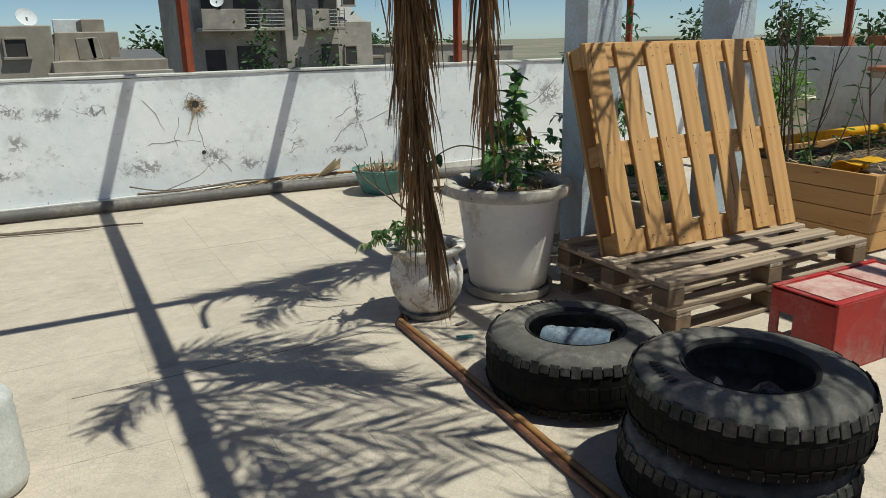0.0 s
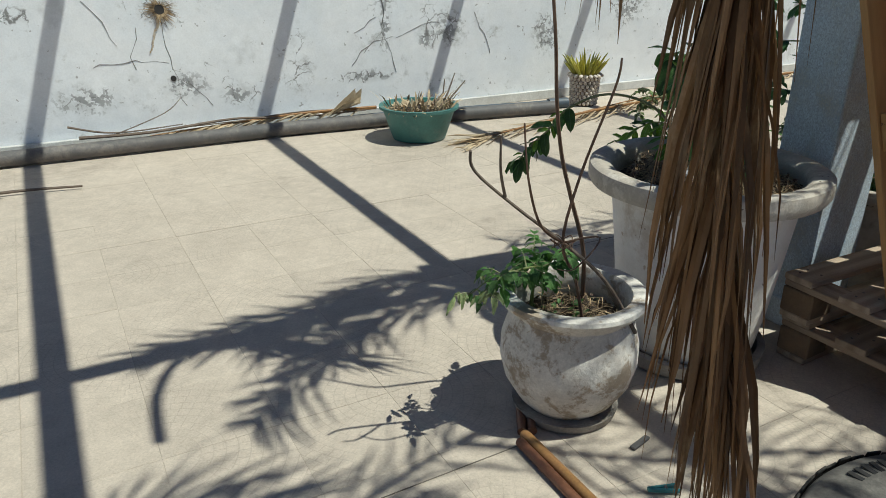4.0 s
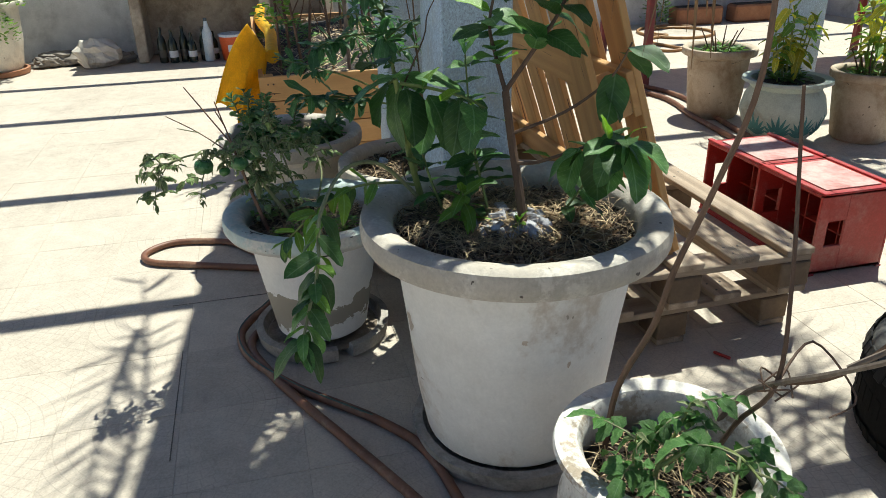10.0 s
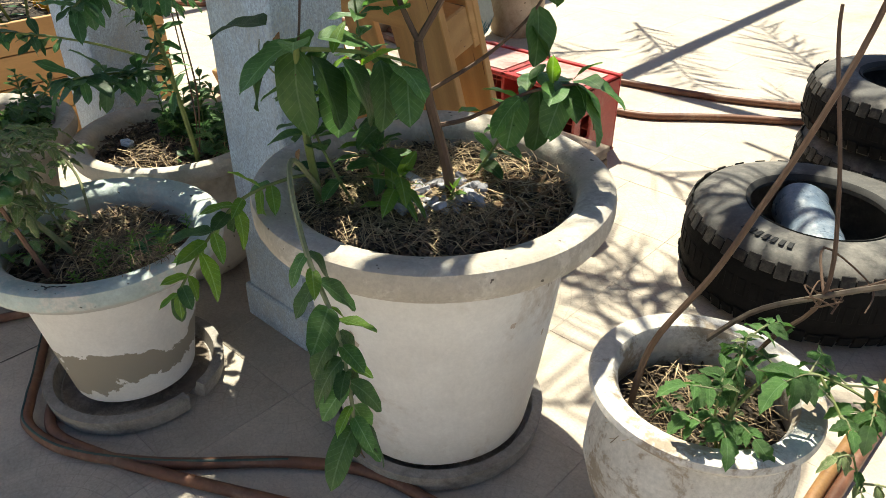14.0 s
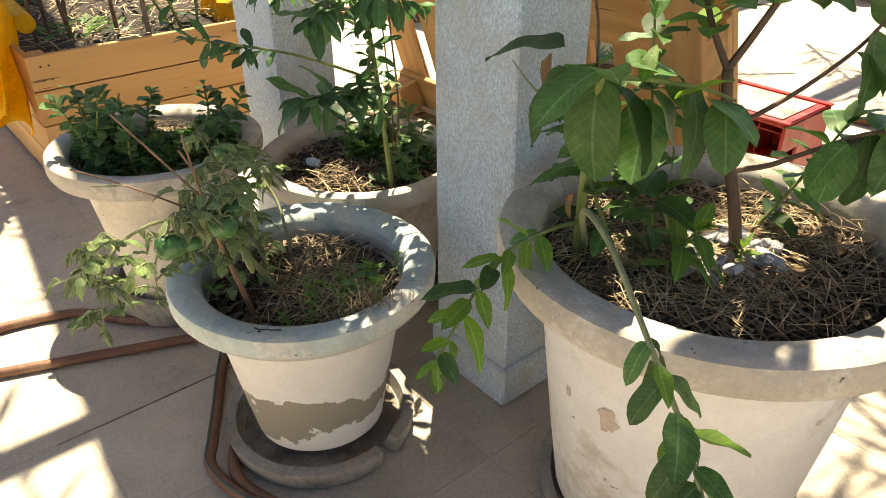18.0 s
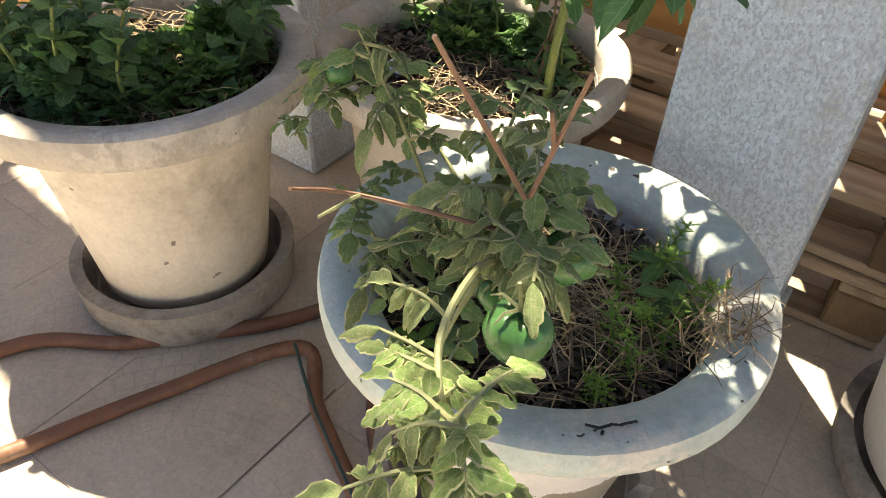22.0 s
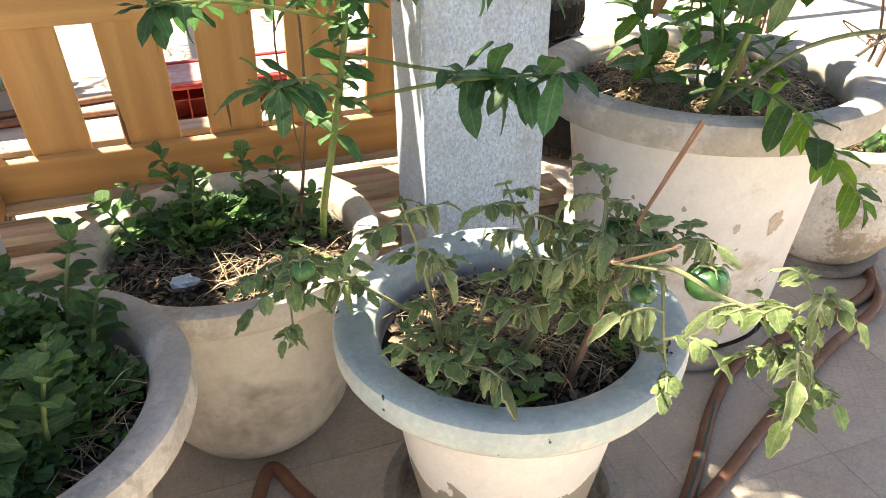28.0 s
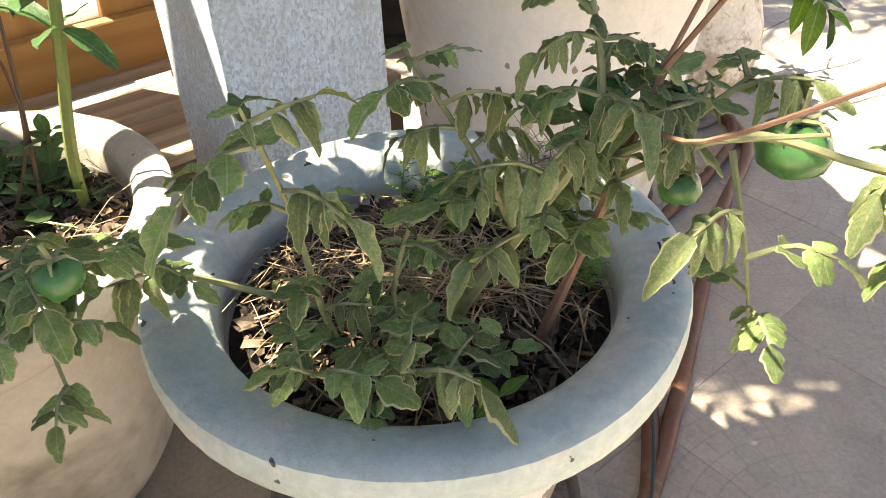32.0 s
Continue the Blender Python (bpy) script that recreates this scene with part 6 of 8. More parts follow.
# ---- tyres ----
def tyre(c, r, w, seed, label, tilt=0.0):
    """A car tyre on its side: carcass, sidewalls, open hole, and tread blocks round its edge."""
    t = thing("tyre", label, "tyre", pose(*c, tilt, 0, seed * 40), "old tyres")
    ri = r * 0.53
    prof = [(ri, 0.018), (ri + 0.018, 0.0), (r * 0.80, 0.004), (r * 0.93, 0.018), (r * 0.985, 0.045), (r, 0.08), (r, w - 0.08), (r * 0.985, w - 0.045), (r * 0.93, w - 0.018), (r * 0.86, w - 0.008), (r * 0.80, w - 0.004), (r * 0.74, w), (ri + 0.018, w - 0.002), (ri, w - 0.016), (ri + 0.008, w - 0.032),
            (r * 0.72, w - 0.03), (r * 0.90, w - 0.05), (r * 0.93, w * 0.5), (r * 0.90, 0.05), (r * 0.72, 0.03), (ri + 0.008, 0.034)]
    part("carcass", Geo().lathe(prof, seg=72, close="ring"), TYRE, t, smooth=True)
    g = Geo()
    lugs = Geo()
    n = 58
    for k in range(n):
        a = 2 * math.pi * k / n
        for row, (z, hh) in enumerate(((0.042, 0.03), (w * 0.5, 0.05), (w - 0.042, 0.03))):
            aa = a + (0.07 if row == 1 else 0)
            rr_ = r + 0.001 if row == 1 else r * 0.992
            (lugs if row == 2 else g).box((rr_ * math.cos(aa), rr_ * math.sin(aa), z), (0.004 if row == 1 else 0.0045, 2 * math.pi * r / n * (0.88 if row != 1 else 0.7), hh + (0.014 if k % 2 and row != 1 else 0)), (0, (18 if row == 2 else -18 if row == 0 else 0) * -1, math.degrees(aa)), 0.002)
    part("tread", g, TREAD, t, "worn black tread blocks with shade in their colour", kind="stuff")
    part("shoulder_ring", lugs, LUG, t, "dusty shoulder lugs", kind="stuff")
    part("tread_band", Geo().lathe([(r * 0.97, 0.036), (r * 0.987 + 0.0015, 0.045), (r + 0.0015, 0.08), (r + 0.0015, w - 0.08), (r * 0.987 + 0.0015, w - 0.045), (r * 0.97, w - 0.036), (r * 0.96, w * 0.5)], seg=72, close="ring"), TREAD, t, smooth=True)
    g = Geo()
    for k in range(7):
        a = 0.5 + 0.075 * k
        g.box((r * 0.80 * math.cos(a), r * 0.80 * math.sin(a), w - 0.002), (0.03, 0.012, 0.003), (0, 0, math.degrees(a)), 0.001)
    part("moulded_lettering", g, TYREIN, t, "raised moulded sidewall lettering")
    part("bead", Geo().lathe([(ri - 0.002, w - 0.014), (ri + 0.006, w - 0.004), (ri + 0.012, w - 0.001), (ri + 0.012, w - 0.02)], seg=64, close="ring"), TYREIN, t, smooth=True)
    return t


tyre((2.085, 2.09, 0), 0.338, 0.25, 1, "dusty off-road tyre lying flat on the tiles")
tyre((2.06, 1.31, 0), 0.33, 0.205, 2, "dusty tyre lying under another tyre")
tyre((2.075, 1.30, 0.206), 0.33, 0.205, 3, "dusty tyre stacked on another tyre")
bot = thing("plastic_bottle_pot", "dented cut pale blue plastic bottle lying in a tyre", "bottle", pose(2.10, 2.08, 0.16, 0, 84, -58))
g = Geo()
prof = []
for k in range(15):
    prof.append((0.072 + 0.0035 * (k % 2) + 0.0015 * math.sin(k * 2.1), -0.14 + k * 0.0195))
g.lathe(prof, seg=28, wob=0.08, seed=3, close=False)
part("shell", g, PLASTIC, bot, smooth=True)
part("earth", Geo().lathe([(0.066, 0.10), (0.06, 0.112), (0.02, 0.108), (0.002, 0.11)], seg=20), SOIL, bot)


def crumple(name, c, size, material, label, category, seed):
    g = Geo()
    n, m = 18, 10
    vs = []
    for i in range(m + 1):
        for k in range(n):
            a, b = 2 * math.pi * k / n, math.pi * i / m
            d = Vector((math.cos(a) * math.sin(b), math.sin(a) * math.sin(b), math.cos(b)))
            q = 1 + 0.45 * noise.noise(d * 2.1 + Vector((seed, 0, 0))) + 0.25 * abs(noise.noise(d * 5 + Vector((0, seed, 0))))
            vs.append((d.x * q * size[0], d.y * q * size[1], max(d.z * q * size[2], -size[2] * 0.8)))
    fs = []
    for i in range(m):
        for k in range(n):
            fs.append((i * n + k, (i + 1) * n + k, (i + 1) * n + (k + 1) % n, i * n + (k + 1) % n))
    return solid(name, g.add(vs, fs), material, label, category, at=pose(*c))


crumple("crumpled_wrapper", (3.53, 3.295, 0.382), (0.022, 0.016, 0.010), BLUEWHITE, "crumpled pale blue plastic wrapper on the soil", "wrapper", 21)
crumple("plastic_bag", (1.99, 1.33, 0.275), (0.10, 0.085, 0.065), BLACKBAG, "crumpled black plastic bag inside a tyre", "bag", 1)
crumple("plastic_bag", (2.10, 1.23, 0.275), (0.085, 0.075, 0.07), BLACKBAG, "crumpled shiny black plastic bag inside a tyre", "bag", 4)


# ---- pallets ----
def pallet(at, lx, ly, material, block_material, label, boards=7, board_w=0.098, t=0.02, block_h=0.078, bottom=True, rail_drop=0.0):
    """Deck boards along x, cross boards under them, nine blocks, and runner boards below."""
    p = thing("pallet", label, "pallet", at, "wooden pallets")
    rr_ = random.Random(lx * 10 + boards + ly)
    zt = block_h + 2 * t + (t if bottom else 0)
    me = mesh_of(Geo().box((0, 0, 0), (lx, board_w, t), ch=0.0025), material)
    me2 = mesh_of(Geo().box((0, 0, 0), (ly, board_w, t), ch=0.0025), material)
    me3 = mesh_of(Geo().box((0, 0, 0), (0.1, 0.1, block_h), ch=0.004), block_material)
    for i in range(boards):
        y = -ly / 2 + board_w / 2 + (ly - board_w) * i / (boards - 1)
        part("deck_board", me, material, p, at=pose(rr_.uniform(-0.006, 0.006), y, zt - t / 2, rr_.uniform(-0.5, 0.5), 0, rr_.uniform(-0.4, 0.4)))
    for x in (-lx / 2 + 0.05, -rail_drop, lx / 2 - 0.05):
        part("cross_board", me2, material, p, at=pose(x, 0, zt - t * 1.5 - 0.0005, 0, 0, 90))
        for y in (-ly / 2 + 0.05, 0, ly / 2 - 0.05) if bottom else (-ly / 2 + 0.05, ly / 2 - 0.05):
            part("block", me3, block_material, p, at=pose(x, y, zt - 2 * t - block_h / 2 - 0.001, 0, 0, rr_.choice((0, 90)) + rr_.uniform(-3, 3)))
    if bottom:
        for y in (-ly / 2 + 0.05, 0, ly / 2 - 0.05):
            part("runner_board", me, material, p, at=pose(0, y, t / 2))
    else:
        part("runner_board", me, material, p, at=pose(0, ly / 2 - 0.05, -t / 2 - 0.001))
    g = Geo()
    for i in range(boards):
        y = -ly / 2 + board_w / 2 + (ly - board_w) * i / (boards - 1)
        for x in (-lx / 2 + 0.05, 0, lx / 2 - 0.05):
            for dx, dy in ((-0.02, 0.02), (0.02, -0.02), (0.02, 0.025)):
                g.lathe([(0.0035, 0), (0.0035, 0.0012), (0.0005, 0.0014)], (x + dx, y + dy, zt), seg=6)
    part("nails", g, LID, p, "dark nail heads", kind="stuff")
    return p


pallet(pose(3.40, 2.63, 0.002, 0, 0, 2), 1.36, 0.8, OLDWOOD, BLOCKWOOD, "weathered grey wooden pallet lying on the tiles", 5, 0.092)
pallet(pose(3.36, 2.60, 0.142, 0, 0, -0.5), 1.36, 0.8, OLDWOOD, BLOCKWOOD, "weathered grey wooden pallet lying on another pallet", 5, 0.092)
LEAN = -18.5
up_m = pose(3.38, 2.60, 0.284, LEAN, 0, 0) @ pose(0, 0, 0.52, 90, 0, 0) @ pose(0, 0, -0.11, 0, 0, 90)
pallet(up_m, 1.03, 1.26, NEWWOOD, NEWWOOD, "newer golden pine pallet leaning upright against a pillar", 7, 0.122, bottom=False, rail_drop=0.025)


# ---- red bottle crates ----
def crate(at, label):
    c = thing("bottle_crate", label, "crate", at, "red bottle crates")
    L, W, H, t = 0.34, 0.29, 0.30, 0.012
    part("bottom", Geo().box((0, 0, t / 2), (L, W, t), ch=0.003), REDCRATE, c)
    for sy in (-1, 1):
        g = Geo()
        g.box((0, sy * (W / 2 - t / 2), 0.075), (L, t, 0.13), ch=0.003).box((0, sy * (W / 2 - t / 2), H - 0.03), (L, t, 0.06), ch=0.003)
        for x in (-L / 2 + 0.04, 0, L / 2 - 0.04):
            g.box((x, sy * (W / 2 - t / 2), 0.19), (0.08 if x else 0.05, t, 0.12), ch=0.003)
        g.box((0, sy * (W / 2 + 0.003), H - 0.012), (L + 0.012, 0.008, 0.022), ch=0.002).box((0, sy * (W / 2 + 0.003), 0.012), (L + 0.012, 0.008, 0.022), ch=0.002)
        part("long_side", g, REDCRATE, c)
    for sx in (-1, 1):
        g = Geo()
        g.box((sx * (L / 2 - t / 2), 0, 0.10), (t, W, 0.18), ch=0.003).box((sx * (L / 2 - t / 2), 0, H - 0.022), (t, W, 0.044), ch=0.003)
        for y in (-W / 2 + 0.05, W / 2 - 0.05):
            g.box((sx * (L / 2 - t / 2), y, 0.225), (t, 0.10, 0.075), ch=0.003)
        part("end_side", g, REDCRATE, c, "end with a hand hole")
    g = Geo()
    for i in range(1, 4):
        g.box((-L / 2 + L * i / 4, 0, 0.07), (0.006, W - 0.02, 0.12), ch=0.001)
    for i in range(1, 3):
        g.box((0, -W / 2 + W * i / 3, 0.07), (L - 0.02, 0.006, 0.12), ch=0.001)
    part("divider_grid", g, REDCRATE, c)
    return c


# on their sides, open ends towards the pallets, two side by side
for k, xx in enumerate((3.15, 3.48)):
    cr = crate(pose(xx, 1.63, 0.150, 90, 0, 180) , "red plastic bottle crate lying on its side")
    part("dusty_panel", Geo().box((0, 0.148, 0.15), (0.27, 0.003, 0.22), ch=0.001), CRATEDUST, cr, "sun-faded dusty panel")


# ---- hoses and pipes on the floor ----
def hose(name, pts, r, material, label, n=8, lift=0.0):
    path = smooth_path([(x, y, (p[0] if p else r) + lift) for x, y, *p in pts], n)
    return solid(name, Geo().tube(path, r, 10), material, label, "hose", smooth=True)


H1 = [(1.80, 3.02), (1.89, 3.17), (2.01, 3.344), (2.266, 3.45), (2.505, 3.568), (2.712, 3.674), (2.888, 3.755), (3.05, 3.80), (3.172, 3.74), (3.26, 3.68), (3.33, 3.60), (3.41, 3.45), (3.452, 3.378, 0.018), (3.50, 3.48), (3.555, 3.588), (3.64, 3.69), (3.724, 3.782),
      (3.846, 3.878), (3.90, 4.07), (3.83, 4.175), (3.74, 4.15), (3.67, 4.0), (3.60, 3.83), (3.485, 3.612, 0.018), (3.38, 3.68), (3.242, 3.755, 0.02), (3.16, 3.80, 0.03), (3.1, 3.83), (2.963, 3.80), (2.79, 3.685), (2.598, 3.504), (2.442, 3.406), (2.21, 3.364), (1.984, 3.296), (1.86, 3.16), (1.775, 3.03)]
hose_long = hose("garden_hose", H1, 0.0125, HOSE, "brown terracotta-coloured garden hose looped round the planters")
stripe = smooth_path([(x, y, (p[0] if p else 0.0125) + 0.0108) for x, y, *p in H1[23:31]], 8)
part("stripe", Geo().tube([(q.x + 0.003, q.y + 0.005, q.z) for q in stripe], 0.0028, 6), HOSESTRIPE, hose_long, "thin dark green stripe")
hose("garden_hose", [(1.775, 3.02), (1.765, 2.587), (1.742, 2.025), (1.725, 1.649), (1.71, 1.2), (1.66, 0.4), (1.62, -0.6), (1.7, -2.4)], 0.014, HOSEYEL, "worn ochre hose along the tyres")
hose("garden_hose", [(1.748, 3.0), (1.735, 2.587), (1.712, 2.025), (1.692, 1.649), (1.672, 1.2), (1.62, 0.4), (1.58, -0.6), (1.64, -2.4)], 0.013, HOSE, "brown hose beside the ochre hose")
hose("garden_hose", [(6.4, 1.6), (5.54, 1.12), (4.9, 1.18), (4.455, 1.22), (3.95, 1.22), (3.6, 1.22), (3.113, 1.30), (2.62, 0.95), (1.2, 0.1)], 0.016, HOSE, "long dark brown hose across the terrace")
hose("garden_hose", [(6.5, 1.5), (5.6, 1.0), (4.9, 1.06), (4.4, 1.12), (3.79, 1.02), (3.4, 0.96), (2.619, 0.72), (1.2, -0.2)], 0.016, HOSE, "long brown hose across the terrace")
solid("drain_pipe", Geo().tube([(X0 + 0.1, 6.46, 0.05), (0.06, 6.46, 0.05), (1.0, 6.43, 0.05), (2.2, 6.42, 0.05), (2.9, 6.36, 0.05), (4.2, 6.15, 0.05)], 0.045, 14), BLACKPIPE, "dusty grey-black plastic drain pipe on the floor", "pipe", smooth=True)
solid("water_pipe", Geo().tube([(2.2, 6.56, 0.035), (3.0, 6.52, 0.035), (4.38, 6.30, 0.035)], 0.03, 12), BLUEPIPE, "blue-black water pipe along the wall", "pipe", smooth=True)
solid("pipe_socket", Geo().tube([(4.26, 6.32, 0.037), (4.42, 6.295, 0.037)], 0.04, 14), BLUEPIPE, "dark pipe socket at the end of the pipe", "pipe", smooth=True)
solid("water_pipe", Geo().tube([(X0 + 0.1, 6.58, 0.026), (0.6, 6.57, 0.026), (2.6, 6.60, 0.026)], 0.025, 12), WHITEPAINT, "thin white pipe along the wall foot", "pipe", smooth=True)
for pts, rr_ in ((((1.0, 6.50, 0.11), (1.4, 6.42, 0.12), (1.9, 6.46, 0.14), (2.3, 6.5, 0.10), (2.8, 6.45, 0.11)), 0.011), (((0.95, 6.55, 0.17), (1.2, 6.5, 0.12), (1.6, 6.55, 0.12)), 0.007), (((1.2, 6.5, 0.11), (1.5, 6.55, 0.2), (1.62, 6.6, 0.28)), 0.004),
                 (((-0.3, 6.1, 0.02), (0.3, 5.9, 0.02), (0.7, 5.86, 0.02), (0.95, 5.82, 0.015)), 0.012), (((-0.4, 6.0, 0.02), (0.2, 5.98, 0.02), (0.6, 5.83, 0.03)), 0.009), (((1.9, 6.5, 0.11), (2.4, 6.56, 0.12), (2.9, 6.5, 0.1)), 0.006), (((1.5, 6.5, 0.11), (2.1, 6.52, 0.11), (2.7, 6.53, 0.11)), 0.005)):
    solid("dry_stick", Geo().tube(smooth_path(pts, 5), (rr_, rr_ * 0.45), 6), GREYSTICK, "dry grey stick lying by the wall", "stick", smooth=True, group="dry sticks")


# ---- by the parapet ----
bowl = thing("bowl_planter", "teal plastic bowl full of dead plant stalks", "planter", pose(2.97, 5.97, 0) @ Matrix.Scale(1.14, 4))
part("bowl", Geo().lathe([(0.13, 0.0), (0.15, 0.005), (0.205, 0.17), (0.225, 0.175), (0.226, 0.19), (0.205, 0.19), (0.19, 0.15), (0.14, 0.12)], seg=48), TEAL, bowl, smooth=True)
part("soil", Geo().lathe([(0.195, 0.155), (0.1, 0.17), (0.01, 0.172)], seg=32), SOIL, bowl)
g = Geo()
for _ in range(320):
    a, q = R.uniform(0, 6.28), R.random() ** 0.5 * 0.19
    p = Vector((math.cos(a) * q, math.sin(a) * q, 0.16))
    d = Vector((math.cos(a) * R.uniform(-0.3, 1), math.sin(a) * R.uniform(-0.3, 1), R.uniform(0.15, 0.9))) * R.uniform(0.04, 0.15)
    e = d.cross(Vector((0, 0, 1))).normalized() * R.uniform(0.003, 0.008)
    g.add([p - e, p + e, p + d * 0.6 + e, p + d * 0.6 - e, p + d + e * 0.2 - Vector((0, 0, 0.02))], [(0, 1, 2, 3), (3, 2, 4)])
part("dead_leaves", g, FLOORPALM, bowl, kind="stuff")
for pts in (((0.14, 0, 0.16), (0.2, 0.02, 0.24), (0.26, 0.05, 0.34)), ((0.12, -0.05, 0.16), (0.2, -0.02, 0.22), (0.30, 0.0, 0.30)), ((0.1, 0.05, 0.16), (0.2, 0.08, 0.22), (0.22, 0.1, 0.3))):
    part("dry_stalk", Geo().tube(pts, (0.008, 0.003), 6), GREYSTICK, bowl)

shell = thing("shell_pot", "small pot covered with white shells, with yellow-green succulent", "planter", pose(4.60, 6.32, 0) @ Matrix.Scale(1.2, 4))
part("pot", Geo().lathe([(0.07, 0), (0.08, 0.01), (0.092, 0.19), (0.085, 0.2), (0.07, 0.185)], seg=32), MORTAR, shell, smooth=True)
sm = mesh_of(Geo().lathe([(0.002, 0.009), (0.009, 0.0075), (0.0135, 0.001), (0.012, -0.004)], seg=8), SHELL, True)
for row in range(8):
    for k in range(20):
        a = 2 * math.pi * (k + 0.5 * (row % 2)) / 20
        z = 0.02 + row * 0.022
        r = 0.082 + 0.011 * z / 0.19
        part("shell", sm, SHELL, shell, at=Matrix.Translation((r * math.cos(a), r * math.sin(a), z)) @ Euler((0, math.pi / 2, a)).to_matrix().to_4x4() @ Matrix.Diagonal((1, R.uniform(0.7, 1.0), 1, 1)))
for k in range(20):
    a = 2 * math.pi * k / 20
    part("shell", sm, SHELL, shell, at=Matrix.Translation((0.103 * math.cos(a), 0.103 * math.sin(a), 0.196)) @ Euler((0, 0.5, a)).to_matrix().to_4x4() @ Matrix.Diagonal((1.3, 1.1, 1, 1)))
SUCC = mat("yellow_green_succulent", (0.50, 0.43, 0.06), (0.27, 0.29, 0.05), rough=0.45, scale=9, mixed=0.5, vary=0.3)
blade = mesh_of(Geo().tube([(0, 0, 0), (0, 0, 0.05), (0.004, 0, 0.10), (0.008, 0, 0.13)], [0.006, 0.009, 0.006, 0.001], 6), SUCC, True)
for k in range(46):
    a, q = R.uniform(0, 6.28), R.random() ** 0.5
    part("blade", blade, SUCC, shell, at=Matrix.Translation((q * 0.07 * math.cos(a), q * 0.07 * math.sin(a), 0.18)) @ Euler((0, q * 0.75, a)).to_matrix().to_4x4() @ Matrix.Diagonal((1, 1, R.uniform(0.8, 1.45), 1)))


def palm_frond(name, rachis, leaflets, length, material, label, seed, hang=1.0, spread=0.5, width=0.010, rmat=None, r0=0.014, start=0.12, flat=False):
    """A dead date-palm frond: a tapering rachis and long folded leaflets drooping from both sides."""
    rr_ = random.Random(seed)
    fr = thing(name, label, "palm frond", Matrix.Translation(Vector(rachis[0])), "dead palm fronds")
    o = Vector(rachis[0])
    path = smooth_path([Vector(p) - o for p in rachis], 8)
    part("rachis", Geo().tube(path, (r0, 0.003), 7), rmat or RACHIS, fr, smooth=True)
    g = Geo()
    for i in range(leaflets):
        s = start + (1 - start) * i / leaflets
        k = min(int(s * (len(path) - 1)), len(path) - 2)
        d = (path[k + 1] - path[k]).normalized()
        sd = d.cross(Vector((0, 0, 1)))
        sd = sd.normalized() if sd.length > 0.15 else Vector((math.cos(i * 2.4), math.sin(i * 2.4), 0))
        sd = sd * (1 if i % 2 else -1)
        ln = length * rr_.uniform(0.55, 1.1) * (1 - 0.45 * abs(s - 0.45))
        way = (sd * spread * rr_.uniform(0.3, 1.2) + d * rr_.uniform(0.5, 1.1)).normalized()
        p = path[k].copy()
        w = width * rr_.uniform(0.5, 1.1)
        pts = [p]
        for j in range(4):
            way = (way + Vector((rr_.uniform(-0.12, 0.12), rr_.uniform(-0.12, 0.12), -hang * (0.22 + 0.1 * j)))).normalized()
            p = p + way * ln / 4
            if flat:
                p.z = max(p.z, -o.z + 0.004 + 0.02 * rr_.random())
            pts.append(p.copy())
        e0 = way.cross(Vector((rr_.uniform(-1, 1), rr_.uniform(-1, 1), 0.3))).normalized()
        vs, fs = [], []
        for j, q in enumerate(pts):
            ww = w * (0.6, 1.0, 0.9, 0.6, 0.08)[j]
            nn = Vector((0, 0, 1)).cross(e0).normalized()
            vs += [q - e0 * ww, q + nn * ww * 0.5, q + e0 * ww]
        for j in range(4):
            for q in range(2):
                a = j * 3 + q
                fs.append((a, a + 1, a + 4, a + 3))
        g.add(vs, fs)
    part("leaf_fringe", g, material, fr, "dry brown strap leaflets", kind="stuff")
    return fr


# bleached fronds on the floor
palm_frond("fallen_frond", [(6.7, 6.25, 0.03), (5.6, 6.08, 0.05), (4.4, 5.92, 0.05), (3.5, 5.74, 0.03), (3.24, 5.68, 0.01)], 110, 0.5, FLOORPALM, "bleached dead palm frond lying on the tiles", 1, hang=0.5, spread=0.25, flat=True)
palm_frond("fallen_frond", [(7.6, 6.45, 0.03), (6.4, 6.36, 0.05), (5.2, 6.12, 0.06), (4.3, 5.98, 0.03)], 100, 0.45, FLOORPALM, "bleached dead palm frond lying on the tiles", 2, hang=0.5, spread=0.3, flat=True)
palm_frond("fallen_frond", [(2.9, 6.5, 0.11), (2.4, 6.5, 0.12), (1.9, 6.52, 0.1), (1.4, 6.5, 0.08)], 50, 0.3, FLOORPALM, "bleached dead palm frond lying by the pipe", 3, hang=0.4, spread=0.2, flat=True)
g = Geo()
for k in range(18):
    a = -0.9 + k * 0.1
    g.add([(0, 0, 0), (0.02 * math.cos(a - 0.05), 0.02 * math.sin(a), 0.01), (0.26 * math.cos(a), 0.06 * math.sin(a), 0.12 + 0.05 * math.sin(k)), (0.25 * math.cos(a + 0.08), 0.06 * math.sin(a + 0.08), 0.11)], [(0, 1, 2, 3)])
solid("dead_palm_stub", g, FLOORPALM, "dry fan-shaped palm leaf base by the wall", "palm leaf", at=pose(2.52, 6.46, 0.09))

